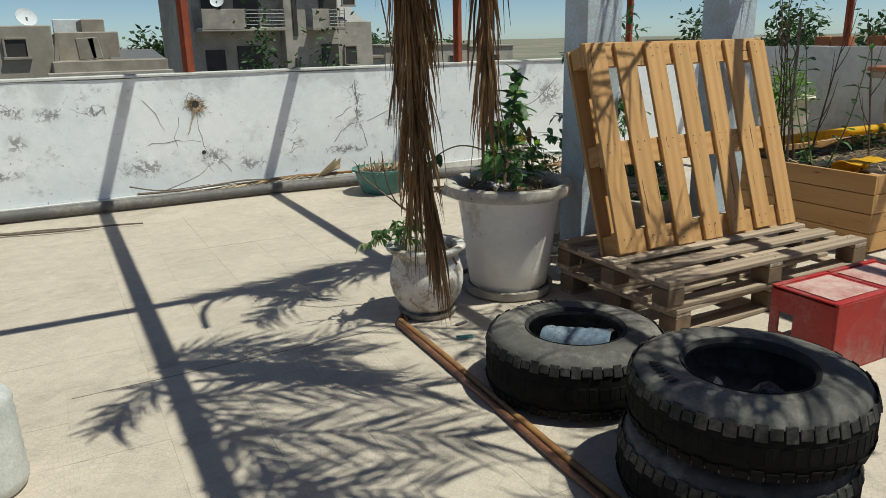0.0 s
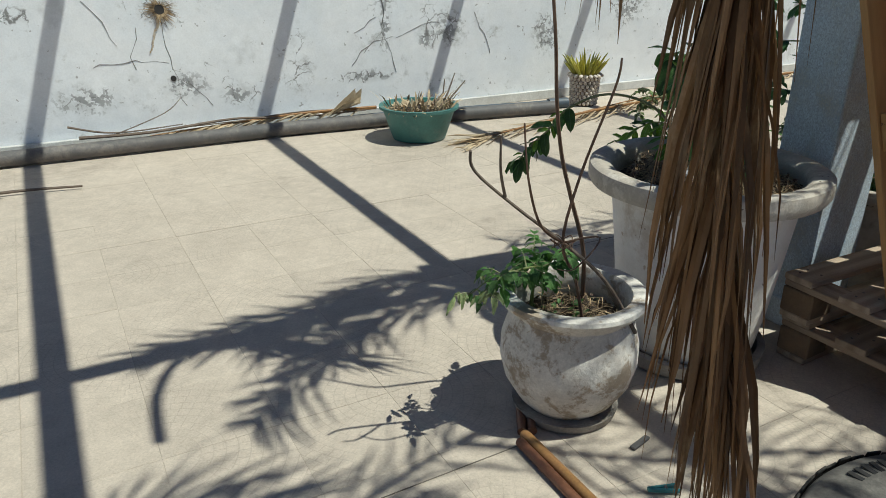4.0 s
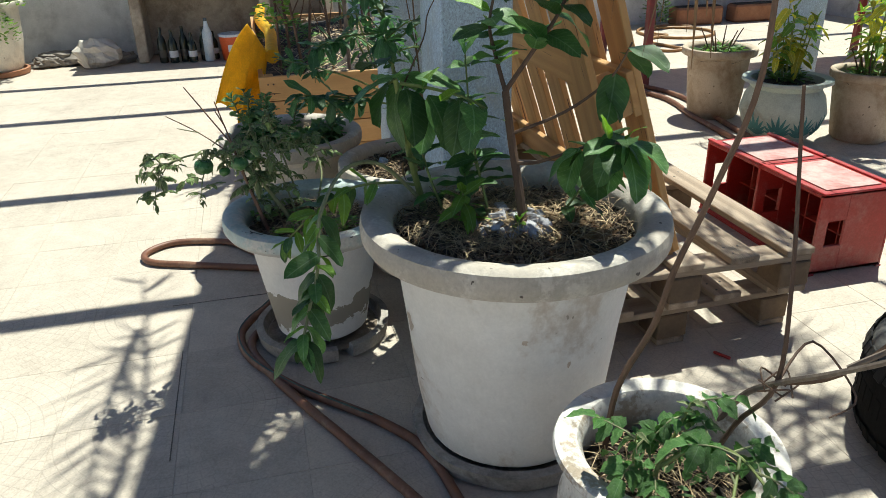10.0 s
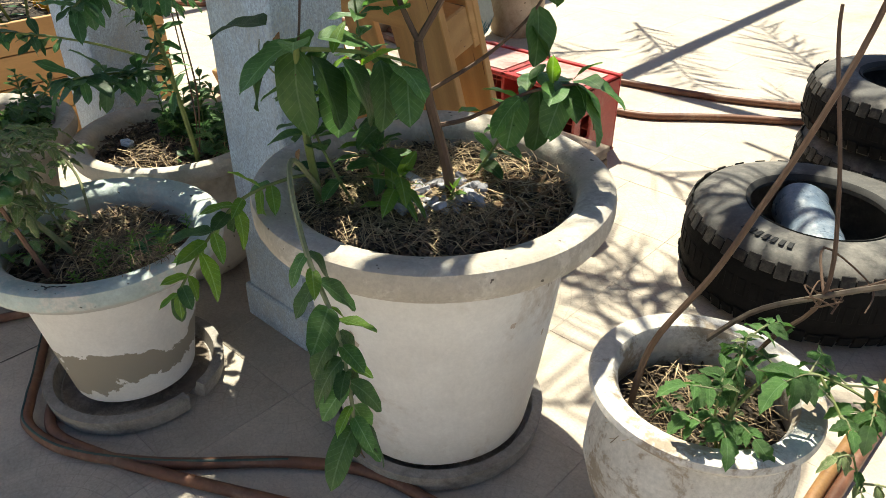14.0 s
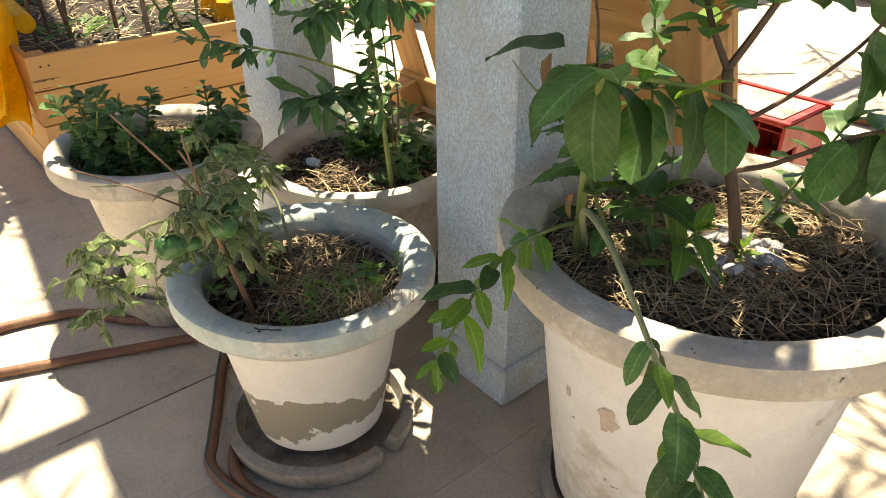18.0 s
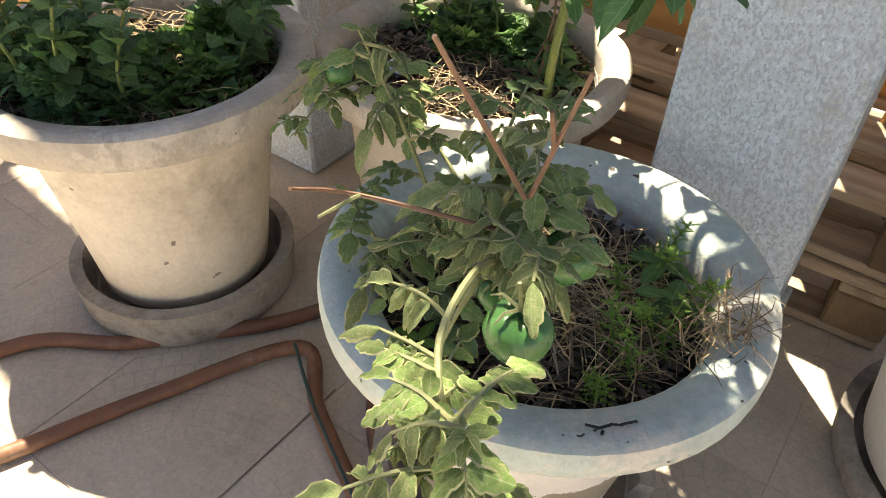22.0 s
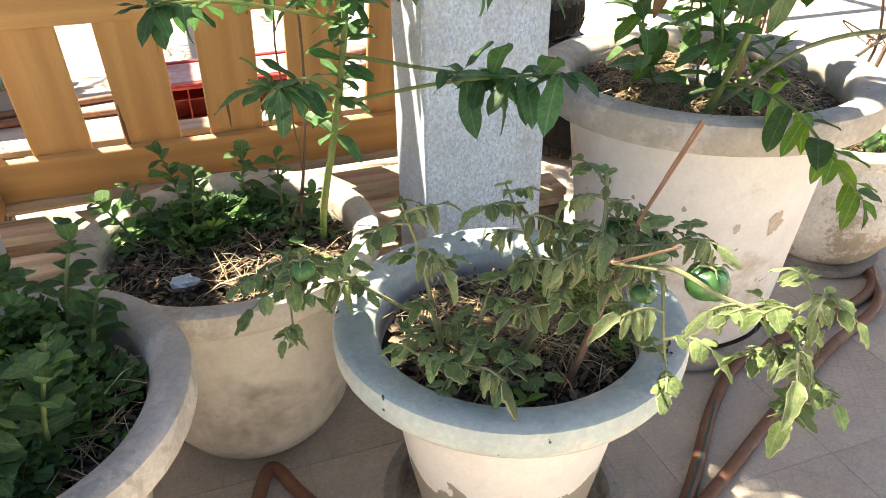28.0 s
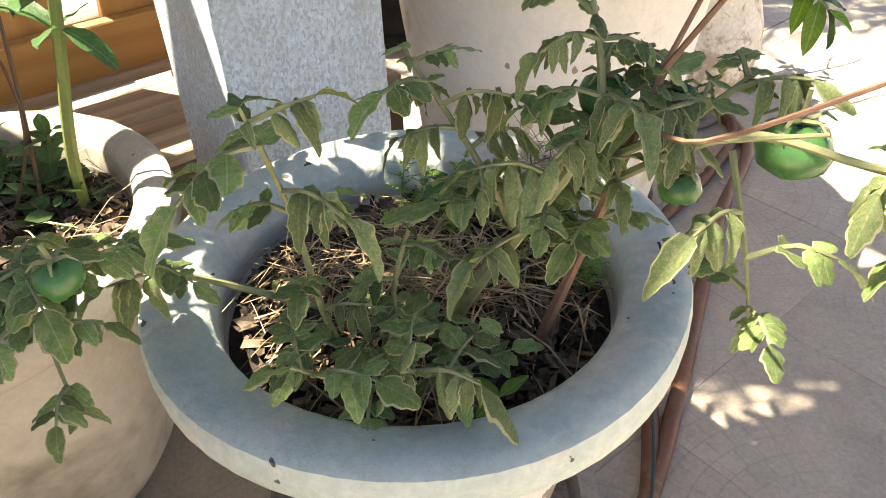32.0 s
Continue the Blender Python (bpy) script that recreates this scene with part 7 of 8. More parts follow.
# the fronds that hang from the pergola
for k, (pts, n, ln, hang, sp, sd) in enumerate((
        ([(1.51, 2.36, 2.44), (1.52, 2.37, 2.1), (1.54, 2.37, 1.6), (1.57, 2.37, 1.0), (1.62, 2.36, 0.64)], 400, 0.55, 1.3, 0.27, 11),
        ([(1.53, 2.32, 2.44), (1.57, 2.35, 2.0), (1.60, 2.39, 1.5), (1.61, 2.41, 1.12)], 200, 0.55, 1.4, 0.22, 12),
        ([(1.95, 3.13, 2.40), (1.98, 3.15, 2.1), (2.0, 3.15, 1.7), (1.99, 3.14, 1.30)], 100, 0.5, 1.2, 0.35, 13),
        ([(1.60, 2.10, 2.40), (1.69, 2.14, 2.0), (1.73, 2.16, 1.5), (1.735, 2.16, 1.18)], 150, 0.52, 1.35, 0.2, 14),
        ([(2.93, 3.05, 2.36), (2.8, 3.0, 2.2), (2.7, 2.98, 2.0)], 50, 0.4, 1.2, 0.4, 15),
        ([(3.3, 3.09, 2.36), (3.32, 3.02, 2.0), (3.34, 2.99, 1.72)], 34, 0.4, 1.2, 0.4, 16),
        ([(4.21, 3.0, 2.38), (4.10, 2.98, 2.05), (4.0, 2.96, 1.75)], 34, 0.4, 1.2, 0.4, 17),
        ([(4.24, 2.6, 2.38), (4.5, 2.7, 2.1), (4.6, 2.75, 1.8)], 34, 0.4, 1.2, 0.4, 18),
        ([(4.22, 1.0, 2.40), (4.35, 1.02, 2.0), (4.40, 1.05, 1.5), (4.42, 1.05, 1.15)], 100, 0.5, 1.3, 0.35, 19),
        ([(4.75, 0.16, 2.38), (4.78, 0.5, 2.0), (4.82, 0.98, 1.4)], 70, 0.5, 1.2, 0.35, 20))):
    palm_frond("hanging_frond", pts, n, ln, PALM, "dead brown palm frond hanging from the pergola", sd, hang=hang, spread=sp, width=0.0068)
# fronds lying across the bars
rr = random.Random(9)
for k in range(11):
    # the first spot holds an unseen frond added to shade the stacked tyres
    cx, cy = ((2.85, 0.55), (4.3, -0.5), (4.9, 0.1), (3.7, -0.9), (2.9, -0.2), (3.1, 0.9), (2.95, 1.9), (3.3, 1.6), (3.45, 1.75), (3.15, 2.15), (2.6, 2.3))[k]
    a = rr.uniform(0, 6.28)
    dx, dy = math.cos(a) * 0.62, math.sin(a) * 0.62
    palm_frond("roof_frond", [(cx - dx, cy - dy, 2.50), (cx - dx * 0.3, cy - dy * 0.3, 2.53), (cx + dx * 0.4, cy + dy * 0.4, 2.52), (cx + dx, cy + dy, 2.40)], 64, 0.42, PALM, "unseen dead brown palm frond laid over the pergola bars", 40 + k, hang=0.35, spread=1.0)

# fronds piled on the first bar, drooping east, and along the cross bar
for k, (pts, n, ln, sp, hang) in enumerate((
        ([(1.50, 2.25, 2.46), (1.75, 2.20, 2.52), (2.05, 2.10, 2.46), (2.20, 2.02, 2.30)], 100, 0.42, 0.9, 0.35),
        ([(1.50, 1.95, 2.46), (1.80, 1.85, 2.54), (2.15, 1.70, 2.46), (2.35, 1.60, 2.30)], 110, 0.44, 0.8, 0.35),
        ([(1.50, 1.60, 2.46), (1.80, 1.50, 2.54), (2.10, 1.35, 2.45), (2.30, 1.20, 2.28)], 110, 0.44, 0.8, 0.35),
        ([(1.50, 2.30, 2.46), (1.72, 2.38, 2.50), (1.95, 2.30, 2.42), (2.05, 2.15, 2.25)], 90, 0.36, 0.9, 0.4),
        ([(1.58, 2.20, 2.46), (1.38, 2.05, 2.44), (1.22, 1.90, 2.30)], 60, 0.30, 0.7, 0.4),
        ([(1.50, 1.30, 2.46), (1.80, 1.12, 2.52), (2.10, 0.95, 2.40)], 90, 0.42, 0.9, 0.35),
        # this frond and the next are unseen, added to shade the stacked tyres
        ([(2.95, 0.80, 2.46), (2.75, 0.70, 2.50), (2.50, 0.55, 2.46), (2.30, 0.40, 2.38)], 110, 0.40, 0.7, 0.25),
        ([(2.95, 0.55, 2.46), (2.75, 0.52, 2.50), (2.52, 0.62, 2.46)], 80, 0.36, 0.8, 0.25),
        ([(1.46, 2.10, 2.46), (1.62, 1.80, 2.50), (1.70, 1.40, 2.48), (1.72, 1.05, 2.40)], 120, 0.34, 0.7, 0.2),
        ([(3.15, 3.17, 2.47), (2.65, 3.16, 2.50), (2.25, 3.14, 2.47), (1.85, 3.13, 2.40)], 150, 0.40, 0.45, 0.3),
        ([(3.20, 3.08, 2.47), (2.80, 3.02, 2.50), (2.45, 2.98, 2.45), (2.15, 2.95, 2.32)], 130, 0.38, 0.6, 0.3),
        ([(3.00, 3.24, 2.47), (2.70, 3.22, 2.52), (2.40, 3.12, 2.50), (2.12, 3.04, 2.40)], 130, 0.36, 0.5, 0.25),
        ([(2.60, 3.02, 2.47), (2.35, 2.86, 2.50), (2.10, 2.75, 2.42), (1.95, 2.66, 2.30)], 80, 0.30, 0.7, 0.35))):
    palm_frond("roof_frond", pts, n, ln, PALM, "unseen dead brown palm frond piled on the pergola bars", 110 + k, hang=hang, spread=sp, width=0.011)
solid("bare_palm_midrib", Geo().tube(smooth_path([(1.77, 2.65, 2.44), (1.81, 2.88, 2.47), (1.93, 3.08, 2.47), (2.12, 3.18, 2.47)], 6), (0.018, 0.012), 7), RACHIS, "bare curved palm midrib lying on the pergola", "palm midrib", smooth=True)

# fronds lying along the concrete beam
# unseen frond, added to break up the sun on the tomato's front spray
palm_frond("roof_frond", [(4.1, 3.33, 2.5), (3.7, 3.36, 2.52), (3.3, 3.36, 2.48)], 50, 0.25, PALM, "unseen sparse palm frond added over the beam to dapple the sun", 69, hang=0.12, spread=1.0, width=0.008)
for k, (x0, x1, yy, ln, sp) in enumerate(((3.0, 4.1, 2.92, 0.34, 0.8), (4.2, 5.4, 2.90, 0.36, 0.8), (4.5, 5.7, 2.98, 0.3, 0.7), (3.3, 4.5, 3.30, 0.22, 0.9), (5.4, 6.4, 2.92, 0.32, 0.8), (3.2, 3.9, 2.86, 0.34, 0.9))):
    palm_frond("roof_frond", [(x0, yy, 2.53), (x0 * 0.6 + x1 * 0.4, yy - 0.04, 2.55), (x1, yy + 0.05, 2.53)], 42, ln, PALM, "dead brown palm frond laid along the beam", 70 + k, hang=0.12, spread=sp + 0.6, width=0.009)

# the wrapped planter at the start of the walk
wrapped = thing("bottle_planter", "cut white plastic bottle planter with a dead twig", "planter", pose(0.11, 2.42, 0))
prof = [(0.085, 0.0), (0.1, 0.01)]
for k in range(15):
    prof.append((0.108 + 0.004 * (k % 2) - 0.0007 * k, 0.03 + 0.02 * k))
prof += [(0.085, 0.325), (0.07, 0.335), (0.06, 0.32)]
part("bottle", Geo().lathe(prof, seg=40, wob=0.04, seed=5), BAGWHITE, wrapped, smooth=True)
part("twig", Geo().tube([(0, 0, 0.3), (0.01, 0, 0.36), (0.0, 0.01, 0.42)], (0.006, 0.003), 6), BARK, wrapped)
part("twig", Geo().tube([(0.01, 0.02, 0.3), (0.03, 0.03, 0.34), (0.05, 0.03, 0.37)], (0.004, 0.002), 6), BARK, wrapped)

# clothes peg
peg = thing("clothes_peg", "teal plastic clothes peg on the tiles", "peg", pose(1.945, 2.70, 0.006, 0, 0, -25))
for sgn in (-1, 1):
    part("jaw", Geo().box((0.0, sgn * 0.006, 0.004), (0.075, 0.007, 0.010), (0, 0, sgn * 7), 0.001), PEG, peg)
part("spring", Geo().tube([(0.005, -0.006, 0.006), (0.005, 0.006, 0.006)], 0.004, 8), RAIL, peg)
solid("clothes_peg", Geo().box((0, 0, 0.005), (0.07, 0.016, 0.009), ch=0.002), BLACKPIPE, "dark clothes peg on the tiles", "peg", at=pose(2.02, 2.86, 0.0, 0, 0, 15))
solid("red_scrap", Geo().box((0, 0, 0.006), (0.05, 0.009, 0.008), ch=0.002), REDCRATE, "small red plastic scrap on the tiles", "scrap", at=pose(2.62, 2.50, 0.0, 0, 0, 30))

# hole with a nest and scars in the parapet
nest = thing("wall_nest", "straw nest stuffed in a hole of the parapet", "nest", pose(1.57, Y1 - 0.004, 0.80))
# flat near-black disc, the hole's shade as colour
part("hole", Geo().lathe([(0.035, 0), (0.034, 0.004), (0.004, 0.005)], seg=16), DARK, nest, at=pose(0, 0, 0, 90, 0, 0))
g = Geo()
for _ in range(260):
    a = R.uniform(0, 6.28)
    p = Vector((math.cos(a) * 0.03, -0.006, math.sin(a) * 0.03))
    d = Vector((math.cos(a + R.uniform(-0.8, 0.8)), R.uniform(-0.25, 0.0), math.sin(a) * 0.7 + R.uniform(-0.4, 0.2))) * R.uniform(0.02, 0.10)
    e = Vector((0.002, 0, 0.002))
    g.add([p - e, p + e, p + d], [(0, 1, 2)])
part("straw", g, STRAW, nest, kind="stuff")
solid("weep_hole", Geo().lathe([(0.018, 0), (0.017, 0.003), (0.002, 0.004)], seg=14), DARK, "small dark weep hole in the parapet", "hole", at=pose(1.60, Y1 - 0.003, 0.385, 90, 0, 0))
g = Geo()
for k in range(14):
    zz = -0.03 - 0.016 * k
    xx = -0.006 * k + 0.012 * noise.noise((k * 0.4, 2, 0))
    ww = 0.013 - 0.0006 * k + 0.004 * noise.noise((k * 0.9, 7, 0))
    g.add([(xx - ww, -0.0015, zz), (xx + ww * 0.6, -0.0015, zz), (xx + ww * 0.6 - 0.006, -0.0015, zz - 0.0165), (xx - ww - 0.006, -0.0015, zz - 0.0165)], [(3, 2, 1, 0)])
DRIP = mat("brown_drip_stain", (0.42, 0.33, 0.23), (0.60, 0.53, 0.44), scale=30)
part("drip_stain", g, DRIP, nest, "brown drip stain below the nest")
CRACK = mat("crack_shadow", (0.16, 0.155, 0.15), (0.24, 0.23, 0.22), scale=30)


def crack(x, z, steps, dx, dz, seed):
    rr_ = random.Random(seed)
    pts = [(x, Y1 - 0.001, z)]
    for _ in range(steps):
        pts.append((pts[-1][0] + dx + rr_.uniform(-0.03, 0.03), Y1 - 0.001, max(0.09, pts[-1][2] + dz + rr_.uniform(-0.02, 0.02))))
    solid("wall_crack", Geo().tube(pts, [rr_.uniform(0.0010, 0.0030) for _ in pts], 5), CRACK, "hairline crack in the wall's plaster", "crack", group="wall cracks")


for k, (x, z, st, dx, dz) in enumerate(((1.55, 0.78, 9, 0.004, -0.065), (1.15, 0.48, 7, 0.06, 0.004), (1.6, 0.44, 6, 0.03, -0.04), (3.05, 0.95, 9, 0.01, -0.07), (3.05, 0.6, 6, -0.04, -0.03), (3.15, 0.55, 6, 0.05, 0.01), (1.75, 0.42, 5, 0.05, -0.02), (1.3, 0.6, 5, -0.02, 0.06), (2.9, 0.46, 5, 0.05, 0.02), (1.42, 0.70, 4, 0.0, -0.06), (3.8, 0.7, 6, 0.02, -0.05), (3.02, 0.9, 7, 0.006, -0.06), (3.0, 0.7, 3, -0.05, -0.03))):
    crack(x, z, st, dx, dz, k)

# ---- raised bed of planks ----
bed = thing("raised_bed", "raised garden bed of golden pine planks filled with soil", "raised bed", pose(4.64, 2.56, 0))
BX, BY, BH = 2.3, 1.12, 0.49
pl_h = 0.118
m_long = mesh_of(Geo().box((0, 0, 0), (BX - 0.05, 0.022, pl_h - 0.004), ch=0.002), NEWWOOD)
m_short = mesh_of(Geo().box((0, 0, 0), (BY, 0.022, pl_h - 0.004), ch=0.002), NEWWOOD)
for i in range(4):
    z = 0.012 + pl_h * (i + 0.5)
    part("plank", m_long, NEWWOOD, bed, at=pose(BX / 2, 0.012, z))
    part("plank", m_long, NEWWOOD, bed, at=pose(BX / 2, BY - 0.012, z))
    part("plank", m_short, NEWWOOD, bed, at=pose(0.012, BY / 2, z, 0, 0, 90))
    part("plank", m_short, NEWWOOD, bed, at=pose(BX - 0.012, BY / 2, z, 0, 0, 90))
for x in (0.045, BX - 0.045):
    for y in (0.045, BY - 0.045):
        part("corner_post", Geo().box((x, y, BH / 2), (0.045, 0.045, BH - 0.01), ch=0.003), NEWWOOD, bed)
g = Geo()
for x in (0.04, 0.065):
    for i in range(4):
        for q in (0.035, 0.08):
            g.lathe([(0.004, 0), (0.004, 0.001), (0.001, 0.0015)], (0, 0, 0), seg=6)
            k = len(g.v) - 18
            for j in range(k, len(g.v)):
                vx, vy, vz = g.v[j]
                g.v[j] = (-0.0 - vz, BY - x + vx, 0.012 + pl_h * i + q + vy)
part("nails", g, LID, bed, "dark nail heads", kind="stuff")
gs = Geo()
nx, ny = 26, 14
for i in range(nx + 1):
    for j in range(ny + 1):
        x, y = 0.03 + (BX - 0.06) * i / nx, 0.03 + (BY - 0.06) * j / ny
        gs.v.append((x, y, 0.43 + 0.05 * noise.noise((x * 3, y * 3, 1)) + 0.02 * noise.noise((x * 11, y * 11, 4))))
for i in range(nx):
    for j in range(ny):
        a = i * (ny + 1) + j
        gs.f.append((a, a + ny + 1, a + ny + 2, a + 1))
part("soil", gs, SOIL, bed, "dry soil mixed with chopped stalks", smooth=True)
rr = random.Random(77)
g = Geo()
for _ in range(1500):
    x, y = rr.uniform(0.05, BX - 0.05), rr.uniform(0.05, BY - 0.05)
    p = Vector((x, y, 0.445 + 0.05 * noise.noise((x * 3, y * 3, 1)) + rr.uniform(0, 0.025)))
    b = rr.uniform(0, 6.283)
    d = Vector((math.cos(b), math.sin(b), rr.uniform(-0.3, 0.3))) * rr.uniform(0.015, 0.06)
    e = d.cross(Vector((0, 0, 1))).normalized() * rr.uniform(0.001, 0.005)
    g.add([p - d - e, p - d + e, p + d + e * 0.6, p + d - e * 0.6], [(0, 1, 2, 3)])
part("stalk_mulch", g, STRAW, bed, kind="stuff")
leaf_mass(bed, "weed_mass", HERB, (1.4, 0.9, 0.44), 0.4, 0.2, 0.12, 200, 0.05, 91, 0.6)
leaf_mass(bed, "weed_mass", HERB, (0.35, 0.85, 0.44), 0.2, 0.2, 0.06, 70, 0.045, 92, 0.6)
for k, (x, y, h, lean_x, lean_y) in enumerate(((4.95, 3.45, 0.95, 0.05, 0.1), (5.05, 3.5, 1.1, -0.05, 0.05), (5.2, 3.4, 0.9, 0.1, -0.1), (4.9, 3.3, 0.7, -0.1, 0.05), (5.5, 3.0, 1.0, 0.1, 0.05), (5.9, 2.8, 1.1, 0.05, -0.1), (6.2, 3.1, 0.9, -0.1, 0.0), (5.6, 2.75, 0.85, 0.12, 0.0), (6.5, 2.9, 1.0, 0.05, 0.08), (5.1, 2.9, 0.9, 0.0, 0.1))):
    sh = thing("bare_shrub", "bare brown leafless shrub stems in the raised bed", "shrub", pose(x, y, 0.43), "bare shrubs")
    pts = [(0, 0, 0), (lean_x * 0.4, lean_y * 0.4, h * 0.4), (lean_x, lean_y, h)]
    path = stem(sh, pts, 0.009, 0.003, BARK, 5)
    rk = random.Random(k)
    for j in range(7):
        q = path[min(3 + j, len(path) - 2)]
        a = rk.uniform(0, 6.28)
        stem(sh, [q, q + Vector((math.cos(a) * 0.06, math.sin(a) * 0.06, 0.12)), q + Vector((math.cos(a) * 0.1, math.sin(a) * 0.1, 0.28))], 0.004, 0.0015, BARK, 3, "twig", 5)
leaf4 = thing("creeper", "light green creeper climbing behind the pallet", "creeper", pose(5.0, 3.56, 0.42))
stem(leaf4, [(0, 0, 0.0), (0.02, 0, 0.5), (0.0, 0.05, 1.15)], 0.008, 0.003, BARK)
leaf_mass(leaf4, "leaves", FERN, (0.0, 0.0, 0.25), 0.13, 0.1, 0.5, 220, 0.05, 95, 0.6)
sap = thing("sapling", "leafy green sapling growing in the raised bed", "sapling", pose(4.80, 3.05, 0.43))
for k, (a, b) in enumerate(((0.1, 0.2), (-0.05, 0.15), (0.12, -0.1))):
    leafy(sap, [(a * 0.3, b * 0.3, 0), (a, b, 0.35), (a * 1.4, b * 1.4, 0.75)], 0.006, 0.003, GREENSTEM, LANCE_L, 9, 0.085, seed=100 + k, start=0.1)


def cloth(name, c, size, rotz, drop, label, seed, material=None):
    """A thrown cloth, draped over an edge: lies flat, then hangs, with folds."""
    g = Geo()
    nx, ny = 22, 16
    for i in range(nx + 1):
        for j in range(ny + 1):
            u, v = i / nx, j / ny
            s = v * size[1]
            fold = 0.022 * math.sin(u * 15 + seed + v * 2) * (0.4 + v) + 0.012 * noise.noise((u * 5, v * 5, seed))
            if s < drop:
                y, z = -s, 0.012 + abs(fold) * 0.8
            else:
                y, z = -drop - 0.02 - abs(fold), 0.012 - (s - drop)
            g.v.append((u * size[0] * (1 - 0.35 * v * (seed % 2)) + 0.02 * math.sin(v * 5 + seed), y + fold * 0.5, z))
    for i in range(nx):
        for j in range(ny):
            a = i * (ny + 1) + j
            g.f.append((a, a + ny + 1, a + ny + 2, a + 1))
    ob = solid(name, g, material or YELLOW, label, "cloth", smooth=True, at=pose(*c, 0, 0, rotz))
    md = ob.modifiers.new("thickness", "SOLIDIFY")
    md.thickness = 0.003
    return ob


g = Geo()
nu, nv = 20, 14
for i in range(nu + 1):
    for j in range(nv + 1):
        u, v = i / nu, j / nv
        top = Vector((4.70, 3.70, 0.72)).lerp(Vector((4.95, 3.62, 0.54)), u)
        low = Vector((4.60, 3.86, 0.39)).lerp(Vector((4.74, 3.73, 0.22)), u ** 0.8)
        p = top.lerp(low, v)
        p.z += 0.05 * math.sin(v * math.pi) * (1 - u) + 0.02 * math.sin(u * 17) * v
        p.x -= 0.045 * math.sin(u * 13 + v * 2) * (0.3 + v) * 0.6
        p.y += 0.03 * math.sin(u * 11 + 1) * v
        g.v.append(tuple(p))
for i in range(nu):
    for j in range(nv):
        a = i * (nv + 1) + j
        g.f.append((a, a + nv + 1, a + nv + 2, a + 1))
ob = solid("yellow_cloth", g, YELLOW, "yellow cloth hung over the corner of the raised bed", "cloth", smooth=True)
ob.modifiers.new("thickness", "SOLIDIFY").thickness = 0.003
solid("rolled_sheet", Geo().tube(smooth_path([(4.9, 3.60, 0.53), (5.6, 3.58, 0.545), (6.3, 3.62, 0.535), (6.9, 3.60, 0.54)], 5), 0.035, 10), YELLOW, "rolled yellow plastic sheet along the bed's edge", "sheet", smooth=True)
cloth("yellow_cloth", (5.05, 2.72, 0.50), (0.34, 0.34), 180, 0.14, "yellow cloth hung over the raised bed's long side", 2)
solid("stake", Geo().tube([(4.74, 3.24, 0.40), (4.74, 3.25, 1.4)], 0.009, 8), GREYSTICK, "grey stake tied with twine", "stake")

# ---- by the east wall: stone shelf with bottles ----
shelf = thing("stone_shelf", "low stone and cement shelf against the wall", "shelf", pose(8.2, 3.9, 0))
part("top_slab", Geo().box((0.1, -0.05, 0.85), (0.55, 1.95, 0.07), ch=0.01), SHELFSTONE, shelf)
part("top_edge", Geo().box((0.1, -0.05, 0.91), (0.6, 2.0, 0.05), ch=0.01), TERRACOTTA, shelf, "row of terracotta tiles")
part("middle_slab", Geo().box((0.1, 0.2, 0.56), (0.5, 1.1, 0.045), ch=0.008), SHELFSTONE, shelf)
for y in (0.72, -0.36, -0.92):
    part("leg", Geo().box((0.1, y, 0.412), (0.45, 0.09, 0.815), ch=0.01), SHELFSTONE, shelf)
part("back_panel", Geo().box((0.30, -0.1, 0.41), (0.04, 1.7, 0.81), ch=0.008), SHELFSTONE, shelf)
part("low_box", Geo().box((0.05, -0.64, 0.12), (0.42, 0.45, 0.23), ch=0.01), SHELFSTONE, shelf)
solid("stone_block", Geo().box((8.12, 4.10, 0.645), (0.16, 0.26, 0.12), ch=0.01), CREAMPOT, "cream stone block on the shelf", "stone")
for k, (x, y, h) in enumerate(((8.05, 4.45, 0.30), (8.02, 4.36, 0.28), (8.06, 4.27, 0.30), (8.0, 4.2, 0.25), (8.05, 4.10, 0.29), (8.1, 4.02, 0.24))):
    b = thing("glass_bottle", "dark glass bottle standing under the stone shelf", "bottle", pose(x, y, 0.001), "bottles under the shelf")
    part("body", Geo().lathe([(0.03, 0), (0.037, 0.006), (0.037, h * 0.58), (0.03, h * 0.68), (0.014, h * 0.78), (0.013, h), (0.008, h)], seg=20), BOTTLE, b, smooth=True)
    part("label", Geo().lathe([(0.0378, 0.05), (0.0378, 0.05 + h * 0.2)], seg=20, close=False), WHITEPAINT if k % 2 else LID, b)
jug = thing("plastic_bottle", "clear blue-white plastic bottle under the shelf", "bottle", pose(8.0, 4.06, 0.001))
part("body", Geo().lathe([(0.035, 0), (0.042, 0.01), (0.042, 0.24), (0.02, 0.30), (0.014, 0.34)], seg=20), BLUEWHITE, jug, smooth=True)
part("cap", Geo().lathe([(0.016, 0.34), (0.016, 0.365), (0.002, 0.366)], seg=12), BLUEPIPE, jug)
bucket = thing("bucket", "orange plastic bucket with a pale lid", "bucket", pose(8.0, 3.86, 0.001))
part("body", Geo().lathe([(0.085, 0), (0.09, 0.006), (0.105, 0.2), (0.11, 0.2), (0.11, 0.215), (0.1, 0.215)], seg=32), ORANGE, bucket, smooth=True)
part("lid", Geo().lathe([(0.112, 0.205), (0.112, 0.225), (0.1, 0.228), (0.01, 0.224)], seg=32), BLUEWHITE, bucket, smooth=True)
part("label", Geo().box((-0.099, 0, 0.11), (0.004, 0.07, 0.06), ch=0.001), WHITEPAINT, bucket)
crumple("cement_lump", (8.1, 4.98, 0.10), (0.15, 0.17, 0.12), GREYPOT, "broken cement pot by the wall", "pot", 9)
